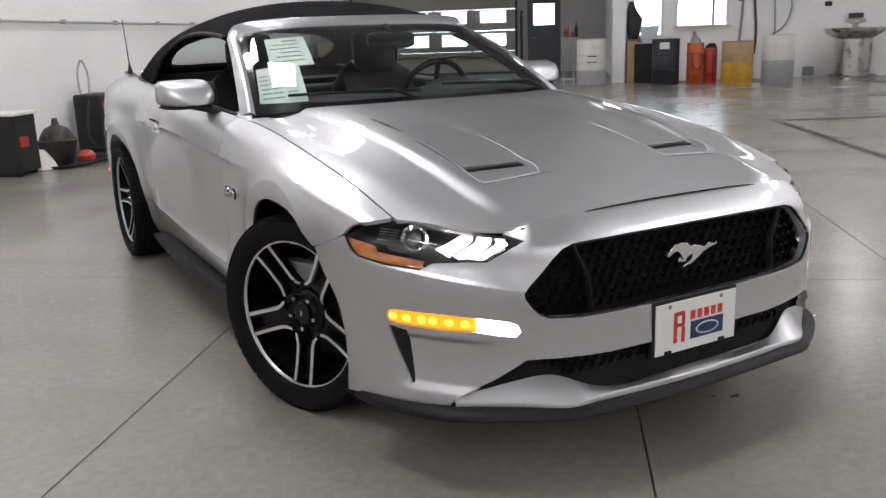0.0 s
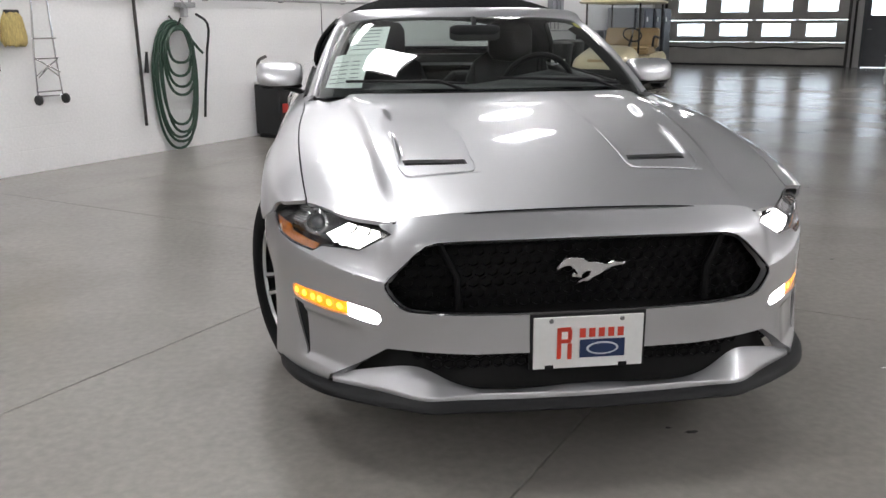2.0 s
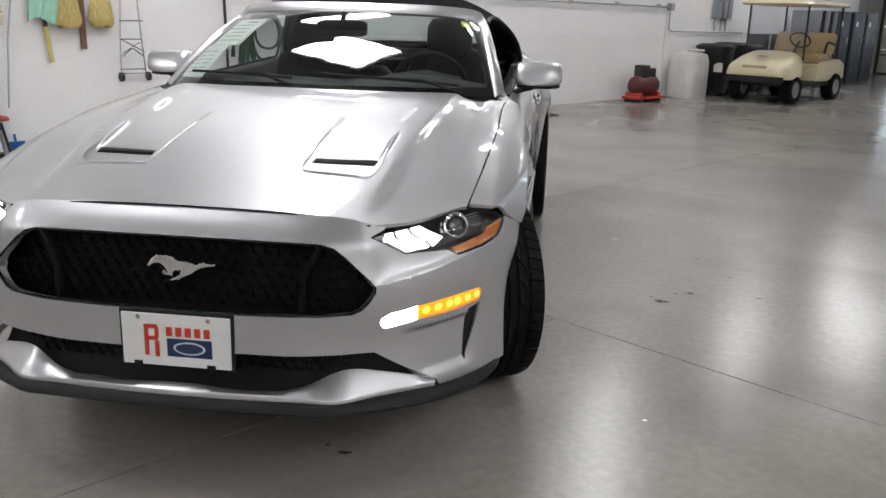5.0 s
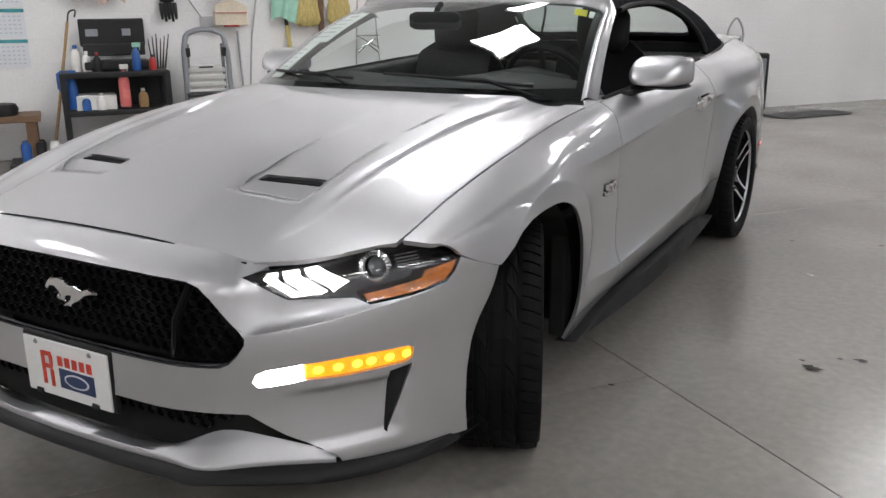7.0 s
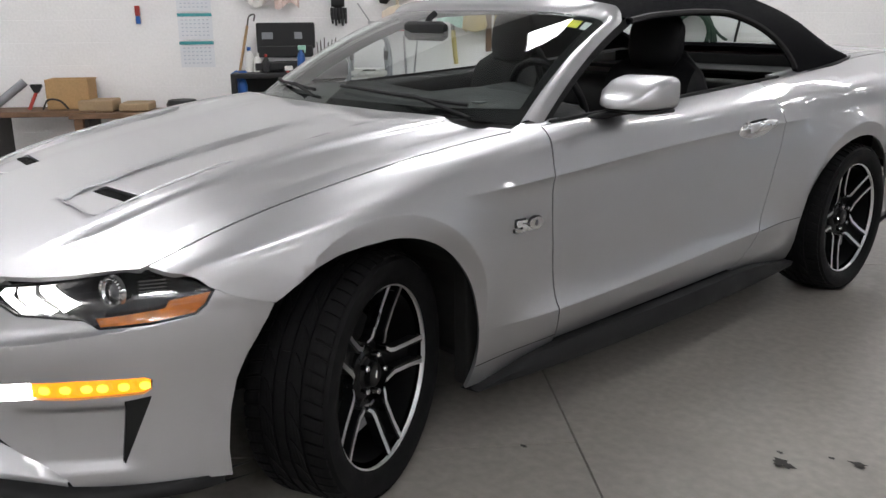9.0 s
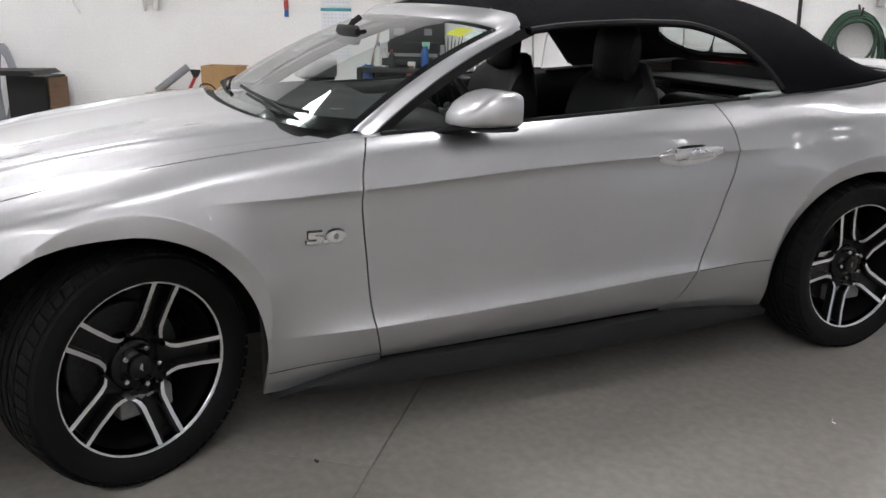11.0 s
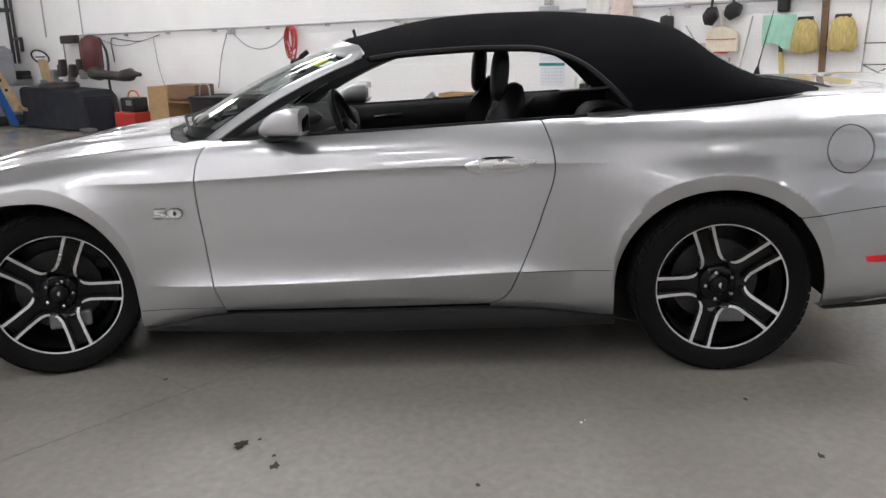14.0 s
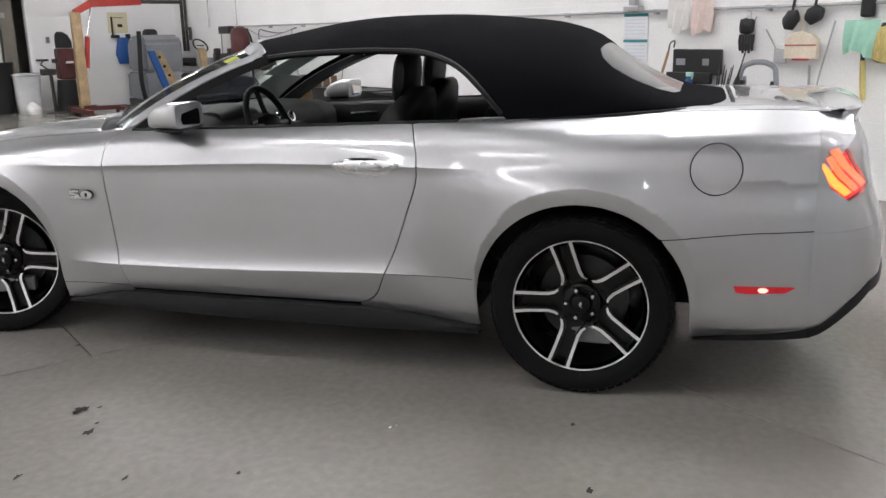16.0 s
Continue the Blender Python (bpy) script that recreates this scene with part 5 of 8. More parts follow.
for sg in (1, -1):
    M = Matrix.Diagonal((sg, 1, 1, 1))
    S = M @ Matrix(((0, 1, 0, 0), (1, 0, 0, 0), (0, 0, 1, 0), (0, 0, 0, 1)))
    mirror = part("side_mirror", shell([(.925, .872, .998, .030, .006, 2.6), (.938, .880, 1.008, .066, .019, 3.0), (.966, .890, 1.022, .094, .036, 3.6), (1.005, .897, 1.033, .104, .048, 4.2), (1.05, .900, 1.038, .107, .053, 4.8), (1.094, .901, 1.038, .106, .053, 5.2), (1.105, .901, 1.038, .101, .049, 5.2)], S, 28), PAINT, car, "silver wing mirror with a black foot", smooth=True, sharp=50)
    part("mirror_base", shell([(.956, .878, .986, .045, .005, 2.6), (.985, .888, .981, .086, .008, 3.0), (1.03, .896, .981, .100, .009, 3.2), (1.085, .900, .982, .100, .009, 3.4), (1.098, .900, .984, .092, .006, 3.4)], S, 24), TRIM, mirror, "black lower mirror shell", smooth=True, sharp=60)
    part("mirror_foot", shell([(.760, .945, .950, .060, .012, 2.4), (.79, .955, .956, .048, .013, 2.4), (.83, .985, .968, .040, .012, 2.6), (.88, 1.01, .977, .036, .009, 3)], M), TRIM, mirror, "black mirror foot", smooth=True, sharp=60)
    g = prism([(-.070, -.030), (.055, -.024), (.068, -.005), (.060, .020), (-.060, .036), (-.072, .02)], M @ Matrix.Translation((.905, 1.1065, 1.027)) @ pose(0, 0, 0, 90, 0, 180 if sg > 0 else 180) @ Matrix.Diagonal((-1, 1, 1, 1)), .004)
    bmesh.ops.recalc_face_normals(g, faces=g.faces)
    part("mirror_glass", g, MIRROR, mirror, "mirror glass")

# black cowl under the windscreen, wipers
cw = smooth_line([(0, .398), (.30, .413), (.55, .452), (.70, .525), (.76, .60)], 24)
wb = smooth_line([(0, .44), (.25, .455), (.48, .51), (.64, .59), (.745, .69)], 24)
for sg in (1, -1):
    zc = [float(body(np.array([y]), np.array([top([(x, y)])[0][1]]))[2][0]) - .010 for x, y in cw]
    zw = np.interp(np.linspace(0, 1, 24), [0, .5, 1], [.980, .972, .948])
    rows = [[(sg * x, y, z) for (x, y), z in zip(cw, zc)], [(sg * x, (y + y2) / 2, z - .012) for (x, y), (_, y2), z in zip(cw, wb, zc)], [(sg * x, y, z) for (x, y), z in zip(wb, zw)]]
    part("cowl", loft(rows, flip=sg < 0), TRIM, car, "black plastic cowl", smooth=True)
    # little silver filler between bonnet, wing and pillar foot
    fil = seam(.56, .80, 6) + [(.80, G8 + .03), (.72, G8 + .045), (.64, G8 + .04), (.57, G8 + .012)]
    panel("pillar_filler", body, fil, PAINT, car, 0.03, sign=sg, gap=0, lip=.02)
for x0, x1 in ((.58, .02), (-.10, -.60)):
    pts = []
    for k in range(16):
        x = x0 + (x1 - x0) * k / 15
        q = [float(v[0]) for v in screen(np.array([abs(x) / .72]), np.array([.055 + .05 * k / 15]))]
        pts.append((x, q[1] - .008, q[2] + .016))
    wiper = part("wiper", tube(pts, .006, 6), TRIM, car, "black wiper blade", smooth=True)
    part("wiper_arm", tube([(x0 + .04, .445 + .2 * abs(x0), .974 - .01 * abs(x0)), ((x0 * .75 + x1 * .25), pts[5][1] - .02, pts[5][2] + .006), pts[8]], .007, 6), TRIM, wiper, smooth=True)
    part("wiper_pivot", shell([(x0 + .01, .43 + .25 * abs(x0), .972 - .012 * abs(x0), .014, .009, 2), (x0 + .07, .435 + .28 * abs(x0), .970 - .012 * abs(x0), .012, .008, 2)], Matrix.Identity(4), 12), TRIM, wiper)


def sheet(name, a0, a1, b0, b1, material, sg, parent, slant=0.0, off=-.005, label=""):
    return panel(name, screen, [(a0, b0), (a1, b0), (a1 - slant, b1), (a0 - slant, b1)], material, parent, 0.05, sign=sg, offset=off, gap=0, lip=.0015, label=label)


# price sheets behind the windscreen, with rows of small print
up = sheet("price_sheet", .585, .83, .44, .83, PAPER, -1, car, .03, label="pale green printed sheet inside the windscreen")
lo = sheet("price_sheet", .69, .95, .09, .46, PAPER, -1, car, .02, off=-.009, label="pale green printed sheet inside the windscreen")
for k in range(5):
    b = .50 + .055 * k
    sheet("print_line", .62, .80 - .03 * (k % 3), b, b + .008, GREY_INK, -1, up, off=-.0035)
sheet("print_line", .61, .70, .765, .785, GREY_INK, -1, up, off=-.0035)
for k in range(6):
    b = .14 + .045 * k
    for a in (.72, .80, .87):
        sheet("print_line", a, a + .055, b, b + .007, GREY_INK, -1, lo, off=-.0075)
st = sheet("sticker", .80, .885, .835, .925, YELLOW_STICKER, 1, car, .01, label="yellow sticker inside the windscreen")
sheet("sticker", .90, .945, .83, .92, PAPER, 1, car, .01, label="white sticker inside the windscreen")

# rear-view mirror
rv = part("inner_mirror", shell([(-.115, .90, 1.220, .012, .026, 3), (-.09, .90, 1.220, .018, .036, 3.5), (.09, .90, 1.220, .018, .036, 3.5), (.115, .90, 1.220, .012, .026, 3)], Matrix.Identity(4)), TRIM, car, "black inside mirror", smooth=True)
part("mirror_stem", tube([(0, .90, 1.235), (0, .92, 1.265), (0, .95, 1.285)], .012, 8), TRIM, rv)

# dashboard
dash = part("dashboard", shell([(-.70, .86, .86, .16, .10, 3), (-.66, .86, .88, .22, .11, 3.2), (-.45, .82, .895, .27, .115, 3), (0, .80, .885, .27, .105, 3), (.30, .82, .905, .27, .125, 2.8), (.45, .82, .905, .26, .12, 2.8), (.66, .86, .88, .22, .11, 3.2), (.70, .86, .86, .16, .10, 3)], Matrix.Identity(4)), DASH, car, "dark grey dashboard", smooth=True, sharp=60)
part("centre_stack", boxes((0, 1.08, .74, .26, .14, .36), (0, 1.38, .58, .22, .60, .14), bevel=.02), DASH, dash)
for x in (-.07, 0, .07):
    part("air_vent", lathe([(.026, -.01), (.032, 0), (.030, .004), (.022, .002), (.020, -.012), (.0001, -.012)], 20, pose(x, 1.085, .945, -75)), CHROME, dash, "round bright air vent")
for x in (.62, -.62):
    part("air_vent", lathe([(.026, -.01), (.034, 0), (.030, .004), (.022, .002), (.0001, -.008)], 20, pose(x, 1.06, .905, -75)), CHROME, dash)
part("dash_top_strip", boxes((.38, .69, 1.004, .30, .04, .006), bevel=.002), mat("defrost_grey", (.10, .105, .105), .6), dash)
wheel_c = pose(.37, 1.19, .945, -68)
sw = part("steering_wheel", tube([wheel_c @ Vector((.178 * math.cos(a), .178 * math.sin(a), 0)) for a in np.linspace(0, 2 * math.pi, 40, endpoint=False)], .015, 10, closed=True), LEATHER, car, "black leather steering wheel", smooth=True)
part("wheel_boss", shell([(-.07, 0, 0, .045, .018, 2.6), (0, 0, 0, .06, .026, 2.6), (.07, 0, 0, .045, .018, 2.6)], wheel_c), LEATHER, sw, smooth=True)
for a in (0, math.pi, -math.pi / 2):
    part("wheel_spoke", tube([wheel_c @ Vector((.04 * math.cos(a), .04 * math.sin(a), 0)), wheel_c @ Vector((.17 * math.cos(a), .17 * math.sin(a), 0))], .013, 8), STEEL if a != -math.pi / 2 else LEATHER, sw)
part("steering_column", tube([wheel_c @ Vector((0, 0, -.02)), wheel_c @ Vector((0, 0, -.28))], .045, 12), DASH, sw)
part("instrument_hood", shell([(.20, .98, .985, .06, .03, 2.5), (.37, .97, 1.0, .09, .045, 2.5), (.54, .98, .985, .06, .03, 2.5)], Matrix.Identity(4)), DASH, dash, smooth=True)

# door cards, tub, rear bulkhead
for sg in (1, -1):
    ys = np.linspace(.74, 2.45, 30)
    rows = [[(sg * (float(FX[8](y)) - d), y, float(FZ[8](y)) + dz) for y in ys] for d, dz in ((.002, -.004), (.03, .002), (.075, -.02), (.085, -.10), (.07, -.16), (.09, -.45))]
    card = part("door_card", loft(rows, flip=sg > 0), LEATHER, car, "black door lining", smooth=True, sharp=60)
    part("armrest", shell([(1.05, sg * .67, .74, .035, .02, 2.6), (1.25, sg * .66, .74, .055, .035, 2.8), (1.75, sg * .66, .76, .05, .035, 2.8), (1.85, sg * .67, .76, .03, .02, 2.6)], Matrix(((0, 1, 0, 0), (1, 0, 0, 0), (0, 0, 1, 0), (0, 0, 0, 1)))), LEATHER, card, smooth=True)
    part("inner_handle", tube([(sg * .692, 1.16, .905), (sg * .68, 1.20, .908), (sg * .68, 1.28, .912), (sg * .692, 1.32, .912)], .009, 8), CHROME, card, "chrome inner door handle", smooth=True)
part("cabin_tub", boxes((0, 1.6, .34, 1.42, 1.9, .03), (0, 2.62, .63, 1.42, .05, .64), (0, .62, .60, 1.40, .05, .5), bevel=0), UNDER, car)
part("rear_shelf", boxes((0, 2.84, .985, 1.24, .42, .02), bevel=.008), TRIM, car)


def seat(x, name="seat"):
    """A front seat with its head restraint."""
    fore = .0 if x > 0 else -.10
    s = part(name, shell([(-.25, 1.50, .52, .22, .06, 2.6), (-.20, 1.50, .54, .27, .085, 3), (0, 1.50, .53, .28, .075, 3.2), (.20, 1.50, .54, .27, .085, 3), (.25, 1.50, .52, .22, .06, 2.6)], Matrix.Translation((x, fore, 0))), LEATHER, car, "black leather front seat", smooth=True)
    lean = Matrix.Translation((x, 1.80 + fore, .58)) @ Matrix.Rotation(radians(-14), 4, "X")
    part("backrest", shell([(-.25, .0, .21, .04, .18, 2.6), (-.21, -.03, .235, .070, .24, 3), (-.10, .0, .27, .060, .29, 3), (.10, .0, .27, .060, .29, 3), (.21, -.03, .235, .070, .24, 3), (.25, .0, .21, .04, .18, 2.6)], lean), LEATHER, s, smooth=True)
    part("head_restraint", shell([(-.125, .01, .585, .022, .07, 2.4), (-.10, .005, .585, .034, .105, 2.6), (0, .0, .585, .040, .118, 2.8), (.10, .005, .585, .034, .105, 2.6), (.125, .01, .585, .022, .07, 2.4)], lean @ Matrix.Rotation(radians(8), 4, "X")), LEATHER, s, smooth=True)
    return s


seat(.37)
seat(-.37)
for sg in (1, -1):
    part("rear_seat", shell([(sg * .34 - .28, 2.42, .66, .12, .26, 2.8), (sg * .34 - .22, 2.40, .68, .16, .29, 3), (sg * .34 + .22, 2.40, .68, .16, .29, 3), (sg * .34 + .28, 2.42, .66, .12, .26, 2.8)], Matrix.Identity(4)), LEATHER, car, "black leather rear seat", smooth=True)
    part("belt", tube([(sg * .66, 2.05, .98), (sg * .60, 2.0, .94), (sg * .56, 1.95, .70)], .014, 6), TRIM, car)
# ---- things on and along the long wall ----
def RB(*rows, bevel=.004):
    """Boxes given as (u, v, z, size along u, along v, height)."""
    return boxes(*[(u, -v, z, a, b, c) for u, v, z, a, b, c in rows], m=ROOM, bevel=bevel)


def RT(pts, r, seg=8, closed=False, n=0):
    """A tube through (u, v, z) places, softened to n points."""
    p = smooth_line(pts, n) if n else pts
    return tube([room(*q) for q in p], r, seg, closed=closed)


def RL(u, v, z, prof, seg=24):
    """A turned body standing at (u, v, z)."""
    return lathe(prof, seg, Matrix.Translation(room(u, v, z)))


def at_wall(name, label, cat, u, z, v=-5.45, group=""):
    return thing(name, label, cat, room(u, v, z), group)


VW = V_WALL
GALV = mat("galvanised_pipe", (.42, .42, .43), .45, .6, vary=.15, fine=90)
GREEN_HOSE = mat("green_rubber", (.018, .050, .030), .45, vary=.25)
BLACK_PLASTIC = mat("matt_black_plastic", (.016, .016, .017), .5, bump=.2, fine=200, spec=.35)
WHITE_PLASTIC = mat("white_plastic", (.72, .71, .68), .45, vary=.06, scale=3)
RED_PAINT = mat("red_paint", (.40, .030, .022), .42, vary=.2, scale=9)
RED_RUBBER = mat("red_rubber", (.42, .045, .035), .5, vary=.15)
BLUE_PLASTIC = mat("blue_plastic", (.015, .09, .32), .4, vary=.12)
YELLOW_BRISTLE = mat("straw_bristle", (.52, .41, .16), .9, vary=.35, scale=25, bump=.8, fine=160, stretch=(3, 3, .6))
WOOD = mat("pale_wood", (.36, .23, .11), .6, vary=.25, scale=7, fine=60, bump=.2, stretch=(1, 1, 6))
DARK_WOOD = mat("brown_wood", (.16, .09, .05), .6, vary=.3, scale=8, stretch=(1, 1, 5))
CARDBOARD = mat("cardboard", (.42, .26, .12), .85, vary=.12, scale=5)
MINT = mat("mint_cloth", (.36, .62, .50), .9, vary=.12, scale=9, bump=.4, fine=120)
CLOTH = mat("white_cloth", (.74, .72, .70), .9, vary=.08, scale=12, bump=.5, fine=120)
PINK = mat("pink_cloth", (.74, .60, .56), .9, vary=.08, scale=12, bump=.5, fine=120)
TEAL = mat("teal_print", (.05, .30, .33), .6)
PRINT = mat("calendar_paper", (.76, .77, .80), .7, vary=.03)
PALE_PRINT = mat("pale_print", (.52, .55, .62), .7)
CREAM = mat("cream_body", (.70, .62, .42), .35, vary=.06, coat=.5)
TAN_SEAT = mat("tan_vinyl", (.48, .35, .19), .5, vary=.12)
GREY_PAINT = mat("grey_paint", (.24, .25, .27), .5, vary=.12)
DARK_STEEL = mat("oily_steel", (.05, .045, .042), .45, .5, vary=.4, scale=14)

# air line along the wall with its clips
air_pipe = part("air_pipe", RT([(-10.9, VW + .05, 1.56), (-5, VW + .05, 1.535), (0, VW + .05, 1.53), (11.72, VW + .05, 1.50)], .014, 8), GALV, label="")
tagged(air_pipe, "grey steel air pipe along the block wall", "pipe")
for k in range(19):
    u = -10.6 + 1.22 * k
    part("pipe_clip", RB((u, VW + .03, 1.53 - .003 * k * .3, .035, .065, .05), bevel=.004), GALV, air_pipe)
cd = part("conduit", RT([(11.72, VW + .04, 1.50), (11.72, VW + .04, 1.14), (11.80, VW + .04, 1.10), (14.4, VW + .04, 1.08)], .012, 8), GALV)
tagged(cd, "grey conduit that drops from the pipe to the sockets", "pipe")
part("junction_box", RB((11.72, VW + .05, 1.50, .12, .08, .12)), GALV, cd)
dp = part("drop_cable", RT([(11.66, VW + .03, 1.44), (11.62, VW + .03, .9), (11.66, VW + .03, .08)], .006, 6, n=12), WHITE_PLASTIC)
tagged(dp, "thin white cable down the wall", "cable")
for k, (u, w) in enumerate(((13.30, .16), (13.52, .12), (13.70, .14))):
    b = at_wall("switch_box", "grey steel electrical switch box on the wall", "switch box", u, 1.3, group="switch boxes")
    part("case", RB((u, VW + .06, 1.55, w, .12, .42), bevel=.006), GREY_PAINT, b)
    part("lever", RB((u + w / 2, VW + .08, 1.58, .02, .03, .10)), BLACK_PLASTIC, b)
    part("riser", RT([(u, VW + .04, 1.34), (u, VW + .04, 1.12)], .012), GALV, b)

# green hose on its hook
hose = at_wall("garden_hose", "coiled dark green rubber hose hung on a wall hook", "hose", 3.52, 1.25)
random.seed(4)
for k in range(9):
    top_z, low = 1.30 - .012 * k + random.uniform(-.01, .01), .03 + (.055 if k < 5 else .105) * k + random.uniform(-.02, .02)
    w = .285 - .016 * k + random.uniform(-.015, .015)
    cu, mid = 3.54 + random.uniform(-.02, .02), (top_z + low) / 2
    ring_pts = []
    for j in range(36):
        a = 2 * math.pi * j / 36
        zz = mid + (top_z - mid) * math.cos(a)
        wide = w * (1 + .10 * math.cos(a + .6)) * (1 - .16 * max(0, math.cos(a)) ** 2)
        ring_pts.append((cu + wide * math.copysign(abs(math.sin(a)) ** .85, math.sin(a)), VW + .05 + .012 * k + .01 * math.sin(3 * a), max(.014, zz)))
    part("coil", RT(ring_pts, .014, 8, closed=True), GREEN_HOSE, hose)
part("loose_end", RT([(3.72, VW + .10, 1.12), (3.80, VW + .12, 1.02), (3.88, VW + .10, .97)], .014, 8, n=10), GREEN_HOSE, hose)
part("hook", RT([(3.55, VW, 1.34), (3.55, VW + .12, 1.26), (3.55, VW + .16, 1.32)], .010, 8, n=10), DARK_STEEL, hose)
tap = at_wall("wall_tap", "grey tap with a riser pipe and a black lead", "tap", 3.78, 1.4)
part("riser", RT([(3.80, VW + .05, 1.44), (3.80, VW + .05, 3.6)], .016), GALV, tap)
part("box", RB((3.72, VW + .06, 1.45, .20, .10, .05), (3.70, VW + .06, 1.38, .06, .06, .10), bevel=.006), GALV, tap)
part("handle", RT([(3.60, VW + .10, 1.52), (3.68, VW + .12, 1.44)], .008), GALV, tap)
part("lead", RT([(3.86, VW + .06, 1.36), (3.97, VW + .08, 1.30), (3.98, VW + .06, .95), (3.93, VW + .05, .55), (3.90, VW + .05, .30)], .013, 8, n=20), BLACK_PLASTIC, tap)

# long squeegee
sq = at_wall("squeegee", "long floor squeegee with a green head hung on the wall", "squeegee", 3.1, 1.5)
part("pole", RT([(3.06, VW + .06, 1.75), (3.10, VW + .05, .29)], .016), DARK_STEEL, sq)
part("blade", RB((3.07, VW + .08, 1.56, .34, .05, .07), bevel=.01), mat("green_plastic", (.05, .26, .07), .5), sq)
part("grip", RT([(3.16, VW + .07, 1.0), (3.15, VW + .06, .80)], [.012, .025]), BLACK_PLASTIC, sq)

# folded chrome luggage trolley
lt = at_wall("folding_trolley", "folded chrome luggage trolley hung on the wall", "trolley", 2.05, .7)
part("frame", RT([(1.92, VW + .07, .66), (1.93, VW + .07, 1.0), (1.98, VW + .07, 1.75), (2.10, VW + .07, 1.75), (2.14, VW + .07, 1.0), (2.17, VW + .07, .66), (1.92, VW + .07, .66)], .009), CHROME, lt)
for z in (.70, .98, 1.15):
    part("crossbar", RT([(1.93, VW + .075, z), (2.16, VW + .075, z)], .007), CHROME, lt)
for a, b in (((1.93, .98), (2.16, .86)), ((1.93, .84), (2.16, .98)), ((1.94, .82), (2.04, .90)), ((2.04, .90), (2.15, .82))):
    part("brace", RT([(a[0], VW + .085, a[1]), (b[0], VW + .085, b[1])], .006), CHROME, lt)
for u in (1.92, 2.19):
    part("wheel", lathe([(.0001, -.015), (.042, -.015), (.045, 0), (.042, .015), (.0001, .015)], 20, Matrix.Translation(room(u, VW + .08, .63)) @ Matrix.Rotation(TH, 4, "Z") @ Matrix.Rotation(radians(90), 4, "Y")), BLACK_PLASTIC, lt)


def cloth(name, label, cat, u, ztop, w, h, material, slant=0.0, v=VW + .10, folds=5, seed=1):
    random.seed(seed)
    rows = []
    for j in range(12):
        f = j / 11
        rows.append([room(u - w / 2 + w * i / 15 + slant * f, v + .018 * math.sin(folds * i / 15 * math.pi + j * .3) * (.4 + f), ztop - h * f - .03 * math.sin(i / 15 * math.pi * 2 + seed) * f) for i in range(16)])
    bm = loft(rows)
    r2 = loft([[q + room(0, -.008) for q in r] for r in rows], bm=bm, flip=True)
    ob = part(name, bm, material, None, "", smooth=True)
    return tagged(ob, label, cat)


cloth("green_cloth", "mint green cloth bag hung on the wall", "cloth", 1.25, 1.40, .28, .26, MINT, seed=3)
cloth("towel", "white towel hung over the air pipe", "towel", -.52, 1.66, .24, .32, CLOTH, seed=5)
cloth("towel", "pale pink towel hung over the air pipe", "towel", -.26, 1.62, .22, .30, PINK, seed=7)
cloth("rag", "thin white rag hung on a wall hook", "rag", -3.03, 1.46, .16, .22, CLOTH, seed=8)
yl = at_wall("yellow_mop", "black and yellow mop handle behind a green cloth", "mop", 1.25, 1.2)
part("head", RB((1.27, VW + .07, 1.52, .10, .07, .20), bevel=.02), BLACK_PLASTIC, yl)
part("rod", RT([(1.24, VW + .06, 1.40), (1.26, VW + .06, 1.08)], .018), BLACK_PLASTIC, yl)
part("sleeve", RT([(1.26, VW + .06, 1.09), (1.29, VW + .06, .78)], .022), mat("yellow_plastic", (.56, .47, .17), .5), yl)


def brush(u, z, seed):
    random.seed(seed)
    b = at_wall("straw_brush", "shaggy straw brush hung by a black clip on the wall", "brush", u, z, group="straw brushes")
    rows = []
    for j, (f, w, d) in enumerate(((0, .060, .025), (.15, .088, .04), (.4, .100, .05), (.7, .108, .055), (.9, .110, .05), (1.0, .085, .04))):
        rows.append([room(u + w * math.cos(a) * (1 + .13 * random.random()), VW + .08 + d * math.sin(a) * (1 + .2 * random.random()), z + .28 - .28 * f + (.035 * random.random() if f > .8 else .01 * random.random())) for a in np.linspace(0, 2 * math.pi, 24, endpoint=False)])
    bm = loft(rows, closed=True, flip=True)
    bm.verts.ensure_lookup_table()
    n = len(bm.verts)
    bm.faces.new([bm.verts[i] for i in range(n - 24, n)])
    bm.faces.new([bm.verts[i] for i in range(24)])
    part("bristles", bm, YELLOW_BRISTLE, b, smooth=True)
    part("binding", RT([(u - .06, VW + .08, z + .285), (u + .06, VW + .08, z + .285)], .022), BLACK_PLASTIC, b)


brush(1.46, 1.07, 1)
brush(1.76, 1.08, 2)
plank = part("wooden_plank", RB((1.60, VW + .03, 1.28, .055, .025, .78), bevel=.004), DARK_WOOD)
tagged(plank, "narrow brown wooden plank between the straw brushes", "plank")
part("yellow_block", RB((1.61, VW + .05, 1.62, .16, .05, .08), bevel=.01), YELLOW_BRISTLE, plank, "yellow block at its top")

# dustpan, hand brush, gloves, scraper
dpn = at_wall("dustpan", "cream dustpan with red trim hung on the wall", "dustpan", .745, 1.1)
part("pan", prism([(-.145, -.10), (.145, -.10), (.145, .06), (.09, .10), (.0, .125), (-.09, .10), (-.145, .06)], Matrix.Translation(room(.745, VW + .06, 1.20)) @ Matrix.Rotation(TH, 4, "Z") @ Matrix.Rotation(radians(90), 4, "X"), .05, bevel=.006), mat("cream_plastic", (.66, .58, .46), .5), dpn)
